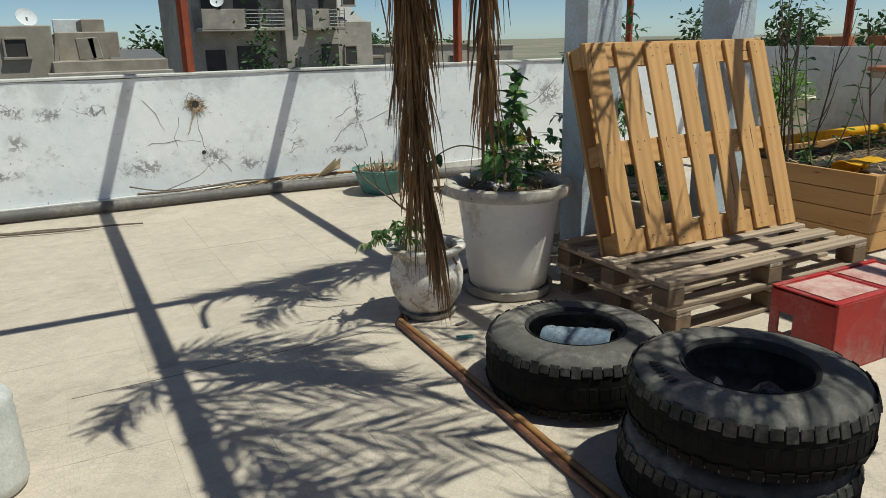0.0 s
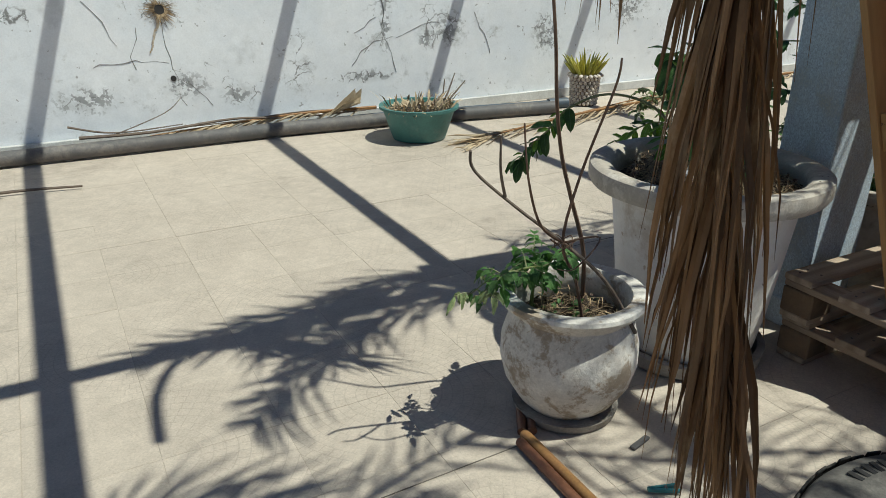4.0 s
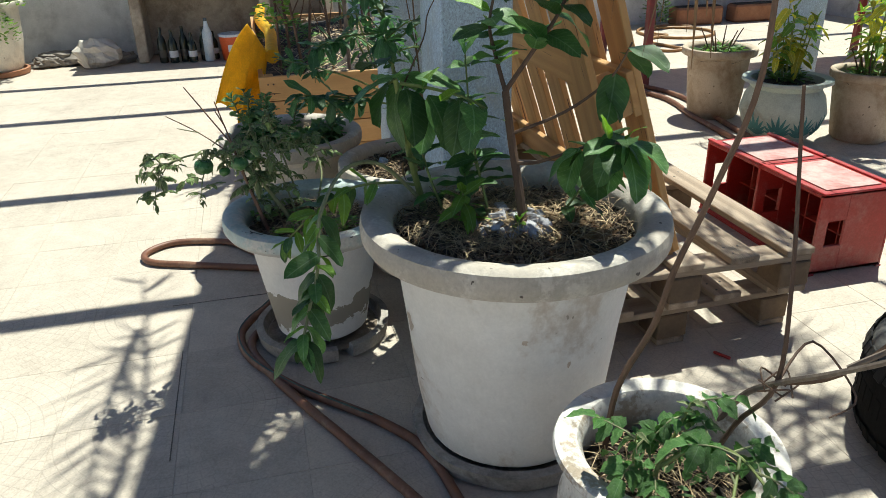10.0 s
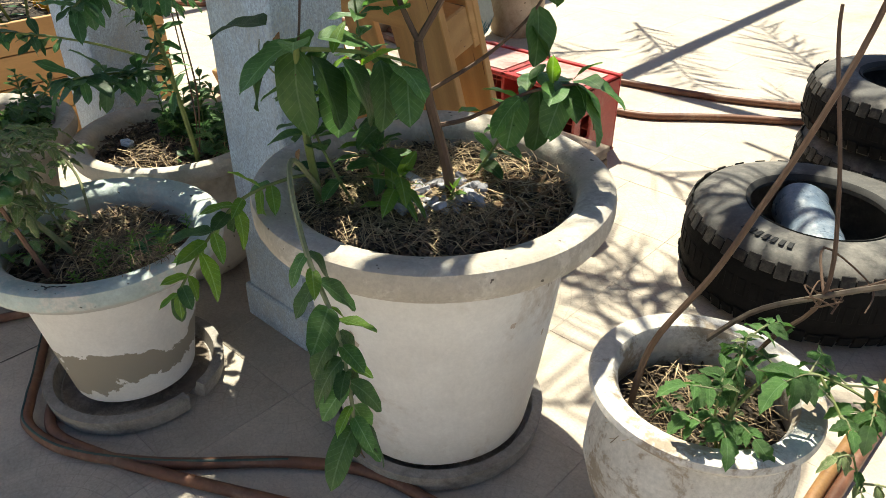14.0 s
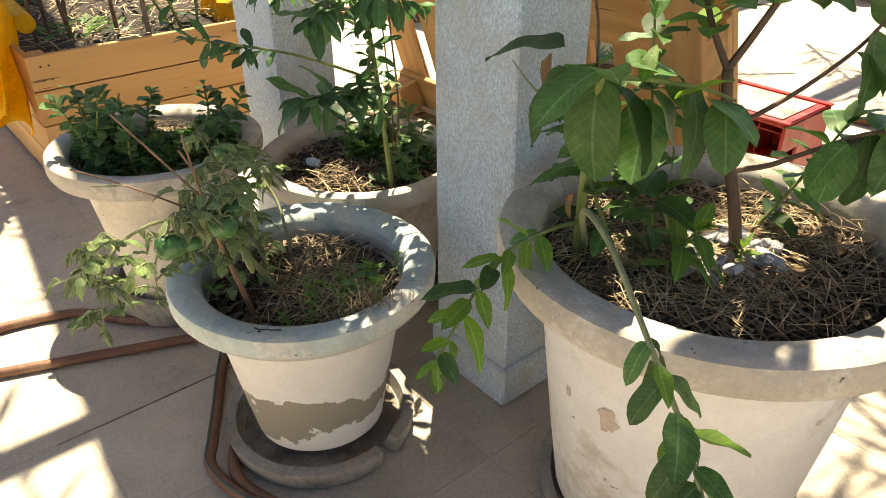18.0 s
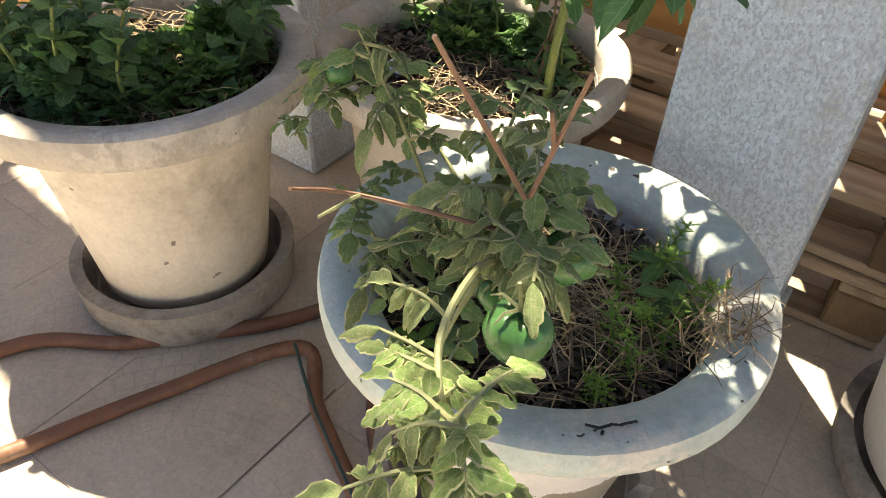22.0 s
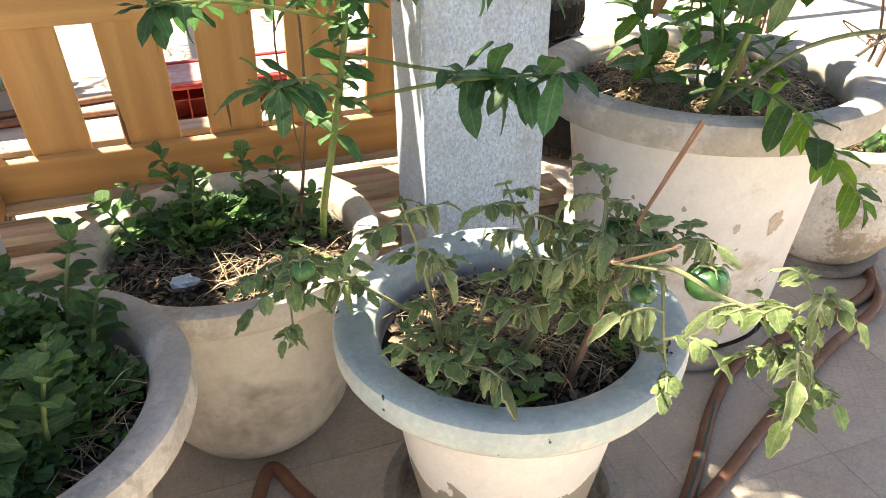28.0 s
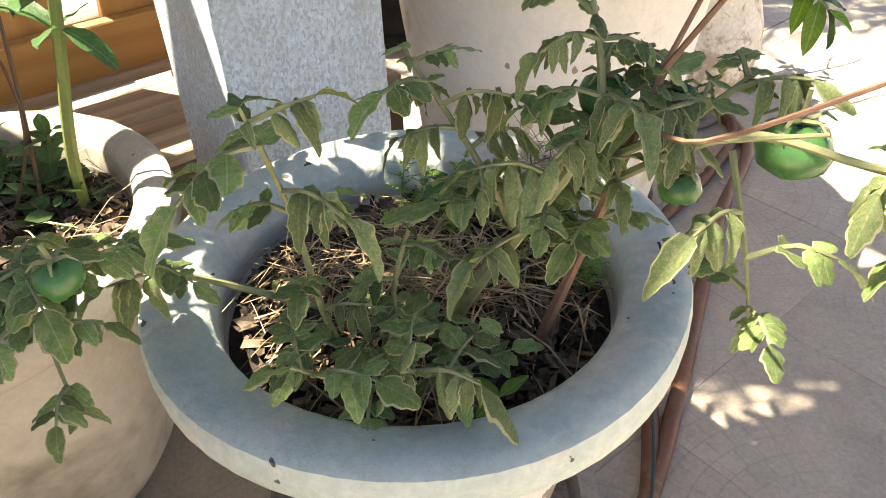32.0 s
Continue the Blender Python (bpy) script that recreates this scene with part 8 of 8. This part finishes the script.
for k, (x, y, s) in enumerate(((8.25, 5.2, 0.1), (8.2, 5.42, 0.09), (8.28, 5.34, 0.12), (8.22, 4.8, 0.09))):
    crumple("rubble_stone", (x, y, s * 0.45), (s, s * 1.3, s * 0.55), STONEGREY, "grey-brown rubble stone by the wall", "stone", 12 + k)
PF = (8.0, 5.78)
planter("planter", PF, 0.32, 0.57, [(0.19, 0.03), (0.22, 0.06), (0.26, 0.27), (0.275, 0.50)], 0.05, CREAMPOT, CREAMPOT, "cream cement planter by the far wall", 0.52, 15.0, True)
saucer(PF, 0.26, "wide brown saucer under the cream planter", material=TERRACOTTA)
bush = thing("bush", "light green trailing bush in a cream planter", "bush", pose(*PF, 0.53))
leaf_mass(bush, "leaves", FERN, (0, -0.05, 0.0), 0.3, 0.3, 0.42, 420, 0.06, 120, 0.6)
leaf_mass(bush, "trailing_leaves", FERN, (-0.25, -0.2, -0.24), 0.12, 0.12, 0.3, 120, 0.05, 121, 0.6)
stem(bush, [(0, 0, 0), (0, 0, 0.3)], 0.01, 0.005, BARK)

# ---- red table and pots round the third pillar ----
table = thing("steel_table", "long dark red steel table with a dusty top", "table", pose(5.85, 0.2, 0))
part("top", Geo().box((0.3, -0.35, 0.735), (0.75, 2.5, 0.03), ch=0.006), TABLETOP, table)
part("apron", Geo().box((-0.07, -0.35, 0.695), (0.03, 2.46, 0.05), ch=0.003), REDTABLE, table)
part("apron", Geo().box((0.66, -0.35, 0.695), (0.03, 2.46, 0.05), ch=0.003), REDTABLE, table)
for x in (-0.05, 0.64):
    for y in (0.83, -1.53):
        part("leg", Geo().box((x, y, 0.36), (0.05, 0.05, 0.72), ch=0.004), REDTABLE, table)
YELLOW_L = [leaf_mesh("yellow_leaf", YELLOWLEAF, 0.46, 8, 0.5, fold=f, bend=b) for f, b in ((0.3, 0.5), (0.15, 0.8))]


def yellowing(plant, stems, spread, high, seed):
    """Upright stems with drooping leaves, many of them turned yellow."""
    rk = random.Random(seed)
    for j in range(stems):
        a, q, h = j * 2.4, spread * (0.3 + 0.7 * rk.random()), high * rk.uniform(0.6, 1.05)
        x, y = math.cos(a) * q, math.sin(a) * q
        leafy(plant, [(x * 0.6, y * 0.6, 0), (x * 0.9, y * 0.9, h * 0.5), (x * 1.25, y * 1.25, h)], 0.005, 0.0025, GREENSTEM, YELLOW_L + YOUNG_L, 5, 0.10, seed=seed + j, start=0.35, droop=0.6)


for k, (c, r, h, m1, lab) in enumerate((((4.98, 1.02), 0.215, 0.40, POTBROWN, "grey-brown cement planter by a pillar"), ((4.30, 0.56), 0.20, 0.36, POTBROWN, "grey-brown cement planter beside a painted urn"))):
    planter("planter", c, r, h, [(0.13, 0.0), (0.145, 0.02), (0.16, 0.15), (0.175, h - 0.06)], 0.04, m1, m1, lab, h - 0.05, 30.0 + k)
    bs = thing("pot_plant", "yellow-green leafy plant in a cement planter", "plant", pose(c[0], c[1], h - 0.045))
    leaf_mass(bs, "leaves", HERB, (0, 0, 0), 0.15, 0.15, 0.08, 90, 0.06, 130 + k, 0.5)
    if k:
        yellowing(bs, 8, 0.13, 0.46, 900)
    for j in range(6):
        a = j * 1.1
        stem(bs, [(0.05 * math.cos(a), 0.05 * math.sin(a), 0), (0.09 * math.cos(a), 0.09 * math.sin(a), 0.1), (0.12 * math.cos(a), 0.12 * math.sin(a), 0.16)], 0.005, 0.003, BARK, 3, "stub")
tu = thing("painted_urn", "round pale green urn painted with teal agave leaves", "planter", pose(4.40, 0.99, 0))
part("body", Geo().lathe([(0.11, 0.0), (0.13, 0.015), (0.19, 0.09), (0.218, 0.17), (0.20, 0.25), (0.175, 0.29), (0.19, 0.31), (0.225, 0.325), (0.222, 0.34), (0.18, 0.335), (0.17, 0.29)], seg=48, wob=0.01), GLAZED, tu, smooth=True)
part("soil", Geo().lathe([(0.172, 0.30), (0.1, 0.31), (0.01, 0.312)], seg=28), SOIL, tu)
for k in range(5):
    a0 = math.pi + (k - 2) * 0.62 - 0.1
    for j in range(9):
        g = Geo()
        tilt = (j - 4) * 0.28
        ln = 0.13 - abs(j - 4) * 0.012
        vs = []
        for q in range(6):
            s = q / 5
            for sg in (-1, 1):
                w = 0.009 * math.sin(math.pi * (0.15 + 0.85 * s)) * sg
                u = math.sin(tilt) * ln * s + math.cos(tilt) * w
                z = 0.06 + math.cos(tilt) * ln * s - math.sin(tilt) * w
                zz = max(0.05, min(z, 0.24))
                rad = np.interp(zz, (0.015, 0.09, 0.17, 0.25), (0.13, 0.19, 0.218, 0.20)) + 0.003
                a = a0 + u / 0.2
                vs.append((rad * math.cos(a), rad * math.sin(a), zz))
        part("painted_leaf", g.add(vs, [(2 * q, 2 * q + 1, 2 * q + 3, 2 * q + 2) for q in range(5)]), TEALPAINT, tu)
tp = thing("pot_plant", "yellow-green leafy plant growing by the pillar", "plant", pose(4.46, 0.95, 0.31))
leaf_mass(tp, "leaves", HERB, (0.0, 0.02, 0), 0.13, 0.13, 0.08, 90, 0.06, 140, 0.5)
yellowing(tp, 8, 0.12, 0.42, 950)
for k, (x, y) in enumerate(((8.36, -0.95), (8.36, -1.65))):
    w = thing("window_box", "terracotta trough by the far wall", "planter", pose(x, y, 0))
    part("trough", Geo().box((0, 0, 0.09), (0.2, 0.55, 0.18), ch=0.02), TERRACOTTA, w)
    part("soil", Geo().box((0, 0, 0.184), (0.15, 0.5, 0.006), ch=0.001), SOIL, w)
fb = thing("bush", "green bush by the far wall", "bush", pose(8.0, 1.8, 0))
leaf_mass(fb, "leaves", HERB, (0, 0, 0.0), 0.25, 0.3, 0.7, 260, 0.07, 150, 0.5)

sb = thing("bush", "small dry green bush beside a trough", "bush", pose(8.3, -0.45, 0))
leaf_mass(sb, "leaves", HERB, (0, 0, 0.05), 0.16, 0.16, 0.5, 160, 0.06, 151, 0.5)
stem(sb, [(0, 0, 0), (0.02, 0.01, 0.25), (0.0, 0.03, 0.45)], 0.01, 0.004, BARK)
coil = [(7.1 + 0.16 * math.cos(a * 0.5), 0.12 + 0.14 * math.sin(a * 0.5)) for a in range(9)] + [(7.5, 0.1)] + [(7.85 + (0.26 + 0.01 * a) * math.cos(2.2 - a * 0.55), -0.45 + (0.26 + 0.01 * a) * math.sin(2.2 - a * 0.55)) for a in range(18)]
hose("garden_hose", coil, 0.014, HOSEYEL, "loosely coiled pale hose by the table")

# ---- along the south wall: tarpaulin-covered box and pots ----
chest = thing("covered_chest", "low chest covered by a yellow tarpaulin", "chest", pose(5.55, -1.95, 0))
part("chest_body", Geo().box((0, -0.2, 0.25), (1.5, 0.6, 0.5), ch=0.01), BLOCKWOOD, chest)
g = Geo()
nx, ny = 30, 14
for i in range(nx + 1):
    for j in range(ny + 1):
        u, v = i / nx, j / ny
        x = -0.78 + 1.56 * u
        s = v * 0.95
        f = 0.025 * math.sin(u * 24 + v * 3) * max(0, v - 0.5) * 2
        if s < 0.5:
            g.v.append((x, -0.45 + s * 1.15, 0.512 + 0.01 * math.sin(u * 9)))
        else:
            g.v.append((x + 0.02 * f, 0.13 + f + 0.04 * (s - 0.5), 0.512 - (s - 0.5) * 1.05))
for i in range(nx):
    for j in range(ny):
        a = i * (ny + 1) + j
        g.f.append((a, a + ny + 1, a + ny + 2, a + 1))
part("tarpaulin", g, YELLOW, chest, "creased yellow tarpaulin", smooth=True)
for k, (x, y, r, h, m1, lab) in enumerate(((4.27, -1.52, 0.12, 0.30, WHITEPOT, "white pedestal urn by the wall"), (4.10, -1.46, 0.065, 0.14, STONEGREY, "small dark grey clay pot"), (4.02, -1.85, 0.16, 0.27, CREAMPOT, "cream cement pot by the wall"), (3.72, -1.95, 0.17, 0.13, TERRACOTTA, "shallow brown clay bowl by the wall"), (3.45, -1.9, 0.14, 0.28, GREYPOT, "grey cement pot by the wall"), (3.9, -2.3, 0.2, 0.4, CREAMPOT, "cream cement pot by the wall"))):
    po = thing("plant_pot", lab, "pot", pose(x, y, 0), "pots by the south wall")
    if k == 0:
        pr = [(0.09, 0), (0.1, 0.02), (0.05, 0.05), (0.04, 0.1), (0.07, 0.14), (0.12, 0.2), (0.135, 0.28), (0.15, 0.3), (0.12, 0.3), (0.1, 0.25)]
    else:
        pr = [(r * 0.65, 0), (r * 0.7, 0.01), (r * 0.95, h - 0.03), (r * 1.1, h - 0.02), (r * 1.1, h), (r * 0.92, h), (r * 0.85, h - 0.05)]
    part("pot", Geo().lathe(pr, seg=32, wob=0.02, seed=k), m1, po, smooth=True)
    part("soil", Geo().lathe([(r * 0.88, pr[-1][1] + 0.005), (0.01, pr[-1][1] + 0.01)], seg=20), SOIL, po)
    leaf_mass(po, "leaves", HERB, (0, 0, h - 0.03), r * 0.8, r * 0.8, 0.15, 50, 0.05, 160 + k, 0.6)

# ---- the town beyond ----
solid("ground", Geo().box((0, 300, -8.1), (3000, 3000, 0.2), ch=0.01), EARTH, "dusty town ground far below", "ground", "structure")
podium = thing("house_below", "the building that carries the terrace", "house", pose(2.7, 2.0, -8), kind="structure")
part("wall", Geo().box((0, 0, 3.88), (12.6, 10.2, 7.76), ch=0.02), HOUSE, podium)


def window_in(parent, x, z, w, h, y, glassy=DARK):
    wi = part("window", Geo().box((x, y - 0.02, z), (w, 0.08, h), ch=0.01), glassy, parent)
    g = Geo().box((x, y - 0.05, z - h / 2 - 0.04), (w + 0.2, 0.16, 0.08), ch=0.01)
    part("sill", g, HOUSEB, wi)
    g = Geo().box((x - w / 2 - 0.03, y - 0.05, z), (0.06, 0.1, h), ch=0.005).box((x + w / 2 + 0.03, y - 0.05, z), (0.06, 0.1, h), ch=0.005).box((x, y - 0.05, z + h / 2 + 0.03), (w + 0.12, 0.1, 0.06), ch=0.005)
    part("frame", g, HOUSE, wi)


def dish(parent, c, r, az=30):
    d = part("satellite_dish", Geo().lathe([(r, 0.0), (r * 0.8, -r * 0.12), (r * 0.4, -r * 0.22), (0.02, -r * 0.25), (0.02, -r * 0.28), (r * 0.8, -r * 0.15), (r, -0.02)], seg=24, close="ring"), WHITEPAINT, parent, "white satellite dish", smooth=True, at=pose(*c) @ pose(0, 0, 0, 60, 0, az))
    part("mast", Geo().tube([(c[0], c[1], c[2] - r - 0.5), (c[0], c[1] + 0.05, c[2])], 0.03, 6), RAIL, parent)
    return d


ha = thing("house", "low grey unfinished cement house with a parapet", "house", pose(0, 26, -8))
part("wall", Geo().box((-3.6, 4, 4.95), (9.1, 8, 9.9), ch=0.03), HOUSE, ha)
part("roof_step", Geo().box((1.95, 4.0, 4.85), (1.8, 7, 9.7), ch=0.03), HOUSE, ha)
part("stair_tower", Geo().box((2.3, 4.5, 9.0), (0.75, 3, 2.3), ch=0.03), HOUSE, ha)
part("white_tank_screen", Geo().box((1.75, 6.5, 9.6), (1.2, 0.4, 1.3), ch=0.02), WHITEPAINT, ha)
part("lower_wing", Geo().box((2.45, 1.2, 4.4), (3.25, 4, 8.9), ch=0.03), HOUSE, ha)
part("ledge", Geo().box((2.4, -0.95, 8.45), (3.5, 0.5, 0.14), ch=0.02), HOUSEB, ha)
part("roof_sheet", Geo().box((3.3, 1.2, 8.95), (1.6, 2.6, 0.08), (6, 0, 0), 0.01), RAIL, ha, "corrugated grey roof sheet")
for x, w in ((1.0, 0.12), (1.8, 0.5), (2.05, 0.3)):
    part("broken_parapet", Geo().box((x, -0.6, 9.2), (w, 0.3, R.uniform(0.5, 1.1)), (0, R.uniform(-12, 12), 0), 0.02), HOUSE, ha)
window_in(ha, -0.05, 9.25, 0.55, 0.5, 0.0)
window_in(ha, -2.5, 9.2, 0.6, 0.7, 0.0)
dish(ha, (0.35, 0.4, 10.15), 0.3, 20)
hb = thing("apartment_building", "unfinished grey apartment block with balconies", "house", pose(0, 36, -8))
part("wall", Geo().box((10.7, 6.1, 8.0), (7.2, 10, 16.0), ch=0.03), HOUSEB, hb)
part("side_wall", Geo().box((15.1, 4.2, 5.1), (2.1, 6, 10.2), ch=0.03), HOUSEB, hb)
part("stair_core", Geo().box((11.75, 0.9, 8.0), (1.1, 1.3, 16.0), ch=0.03), HOUSEB, hb)
part("core_slit", Geo().box((11.75, 0.22, 10.6), (0.22, 0.06, 2.2), ch=0.01), DARK, hb)
part("core_slit", Geo().box((11.75, 0.22, 7.9), (0.22, 0.06, 1.2), ch=0.01), DARK, hb)
for fl in range(5):
    z = 1.0 + fl * 2.95
    for x0, x1 in ((7.2, 11.1), (12.4, 14.1)):
        b = part("balcony", Geo().box(((x0 + x1) / 2, 0.35, z), (x1 - x0, 1.5, 0.16), ch=0.02), HOUSEB, hb)
        cx = x1 - 0.7 if x0 < 10 else x0 + 0.8
        part("balcony_wall", Geo().box((x0 + (x1 - x0) * 0.26, -0.36, z + 0.45), ((x1 - x0) * 0.5, 0.1, 0.9), ch=0.02), HOUSEB, b)
        g = Geo()
        for k in range(5):
            g.tube([(x0 + (x1 - x0) * 0.51, -0.38, z + 0.2 + k * 0.16), (x1 - 0.05, -0.38, z + 0.2 + k * 0.16)], 0.022, 5)
        for k in range(4):
            x = x0 + (x1 - x0) * (0.52 + 0.155 * k)
            g.tube([(x, -0.38, z + 0.05), (x, -0.38, z + 0.92)], 0.025, 5)
        part("railing", g, RAIL, b, "grey steel railing")
        # solid near-black box, the opening's shade as colour
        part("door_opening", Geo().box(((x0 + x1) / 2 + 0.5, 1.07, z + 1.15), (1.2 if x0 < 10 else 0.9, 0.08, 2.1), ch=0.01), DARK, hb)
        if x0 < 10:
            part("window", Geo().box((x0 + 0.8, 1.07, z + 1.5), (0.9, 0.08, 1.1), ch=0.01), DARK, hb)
    window_in(hb, 14.9, z + 1.6, 0.6, 0.9, 1.2)
dish(hb, (8.0, -0.3, 11.1), 0.3, -20)
part("pitched_roof", Geo().add([(13.9, 1.5, 10.2), (15.9, 1.5, 10.2), (15.9, 4, 10.2), (13.9, 4, 10.2), (14.8, 2.7, 11.6)], [(0, 1, 4), (1, 2, 4), (2, 3, 4), (3, 0, 4), (3, 2, 1, 0)]), RAIL, hb, "small slatted pyramid roof")


def tree(c, h, cr, seed, label, leaves=900, leaf=0.35, low=0.3):
    t = thing("tree", label, "tree", pose(*c), "town trees")
    rk = random.Random(seed)
    g = Geo().tube([(0, 0, 0), (0.1, 0, h * 0.3), (0, 0.1, h * 0.75)], [0.25, 0.18, 0.05], 8)
    tips = []
    for k in range(9):
        a = k * 2.4
        b = Vector((math.cos(a) * cr * rk.uniform(0.4, 0.8), math.sin(a) * cr * rk.uniform(0.4, 0.8), h * rk.uniform(0.5, 0.95)))
        g.tube([(0, 0, h * rk.uniform(low, 0.6)), b * 0.6 + Vector((0, 0, h * 0.25)), b], [0.1, 0.06, 0.02], 6)
        tips.append(b)
    part("trunk", g, TRUNK, t)
    g = Geo()
    for _ in range(leaves):
        b = rk.choice(tips)
        p = b + Vector((rk.gauss(0, cr * 0.24), rk.gauss(0, cr * 0.24), rk.gauss(0, h * 0.09)))
        x = Vector((rk.uniform(-1, 1), rk.uniform(-1, 1), rk.uniform(-0.7, 0.7))).normalized() * leaf * rk.uniform(0.5, 1.1)
        y = x.cross(Vector((rk.uniform(-1, 1), rk.uniform(-1, 1), 1))).normalized() * leaf * 0.45
        g.add([p - x, p - y, p + x, p + y], [(0, 1, 2, 3)])
    part("crown", g, FOLIAGE, t, kind="stuff")
    return t


tree((8.1, 60, -8), 9.5, 2.0, 1, "grey-green tree behind the houses", 900, 0.3)
tree((6.6, 62, -8), 8.2, 1.4, 2, "grey-green tree behind the houses", 500, 0.3)
tree((9.3, 61, -8), 8.3, 1.6, 21, "grey-green tree behind the houses", 500, 0.3)
for k, (x, h, r) in enumerate(((5.6, 8.7, 0.6), (6.5, 9.0, 0.7), (7.4, 9.1, 0.8), (8.1, 8.8, 0.6), (5.95, 9.4, 0.35))):
    tree((x, 20 + k * 0.3, -8), h, r, 30 + k, "leafy green tree in front of the apartment block", 520, 0.11, 0.75)
for k in range(9):
    tree((45 + (k % 3) * 3, 27 + k * 2.3, -8), 9.6 + (k % 4) * 0.35, 2.2, 60 + k, "dark green tree in the distance", 700, 0.3)
for k in range(10):
    tree((-10 + k * 9, 120 + (k * 37) % 23, -8), 8.6 + (k % 3) * 0.5, 4.0, 80 + k, "dark green tree in the distance", 320, 0.6)
for k, (x, y, w, d, h) in enumerate(((4.5, 75, 9, 8, 8.3), (22, 70, 10, 9, 8.2), (30, 62, 8, 8, 8.6), (-12, 60, 12, 8, 8.4), (40, 75, 14, 9, 8.2), (17.5, 48, 5, 6, 8.1), (60, 50, 12, 14, 8.5), (60, 25, 14, 12, 8.4))):
    hh = thing("house", "pale low house in the distance", "house", pose(x, y, -8), "distant houses")
    part("wall", Geo().box((0, 0, h / 2), (w, d, h), ch=0.03), HOUSEB, hh)
    part("roof", Geo().box((0, 0, h + 0.1), (w + 0.3, d + 0.3, 0.2), ch=0.03), HOUSE, hh)
    for j in range(3):
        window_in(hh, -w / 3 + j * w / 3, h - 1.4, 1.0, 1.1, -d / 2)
neighbour = thing("brick_outbuilding", "orange hollow-brick outbuilding beyond the wall", "house", pose(12.2, 6.2, -8))
part("wall", Geo().box((1.2, 1.4, 4.2), (2.4, 3.4, 8.4), ch=0.02), HOUSEB, neighbour)
bm_ = mesh_of(Geo().box((0, 0, 0), (0.2, 0.29, 0.19), ch=0.006), BRICK)
for row in range(4):
    for k in range(8):
        if row == 3 and k % 3 == 1:
            continue
        part("brick", bm_, BRICK, neighbour, at=pose(0.1, 0.2 + k * 0.31 + (row % 2) * 0.12, 8.5 + row * 0.2))

# ---- paving, laid last ----
for k, (jx, jy, jl, along_x) in enumerate(((1.05, 2.985, 1.4, True), (3.388, 3.84, 0.42, False), (2.84, 4.0, 0.5, True))):
    solid("floor_joint", Geo().box((jx, jy, 0.0002), (jl, 0.0028, 0.002) if along_x else (0.0024, jl, 0.002), (0, 0, 1.4 if k == 0 else 0), 0.0005), JOINT, "open dirt-filled joint between floor tiles", "joint", "structure")
P = 0.305
xs = range(int((X0 - 3.385) / P) - 1, int((X1 - 3.385) / P) + 1)
ys = range(int((Y0 - 3.68) / P) - 1, int((Y1 - 3.68) / P) + 1)
tile_me = [mesh_of(Geo().box((0, 0, 0), (P - 0.0009 - 0.0002 * k, P - 0.0009, 0.012), ch=0.0008), PAVING) for k in range(3)]
rest = Geo()
rr = random.Random(4)
for i in xs:
    for j in ys:
        x, y = 3.385 + (i + 0.5) * P, 3.68 + (j + 0.5) * P
        if not (X0 - 0.1 < x < X1 + 0.15 and Y0 - 0.15 < y < Y1 + 0.15):
            continue
        dz = rr.uniform(-0.0005, 0.0002)
        near = 0.6 < x < 4.9 and 1.75 < y < 4.9
        if near:
            part("tile", rr.choice(tile_me), PAVING, floor, at=pose(x, y, -0.0065 + dz * 0.6, rr.uniform(-0.15, 0.15), rr.uniform(-0.15, 0.15), 0))
        else:
            h = (P - 0.0008) / 2
            rest.add([(x - h, y - h, dz), (x + h, y - h, dz), (x + h, y + h, dz), (x - h, y + h, dz), (x - h, y - h, -0.006), (x + h, y - h, -0.006), (x + h, y + h, -0.006), (x - h, y + h, -0.006)],
                     [(0, 1, 2, 3), (0, 4, 5, 1), (1, 5, 6, 2), (2, 6, 7, 3), (3, 7, 4, 0)])
part("more_tiles", rest, PAVING, floor, kind="stuff")
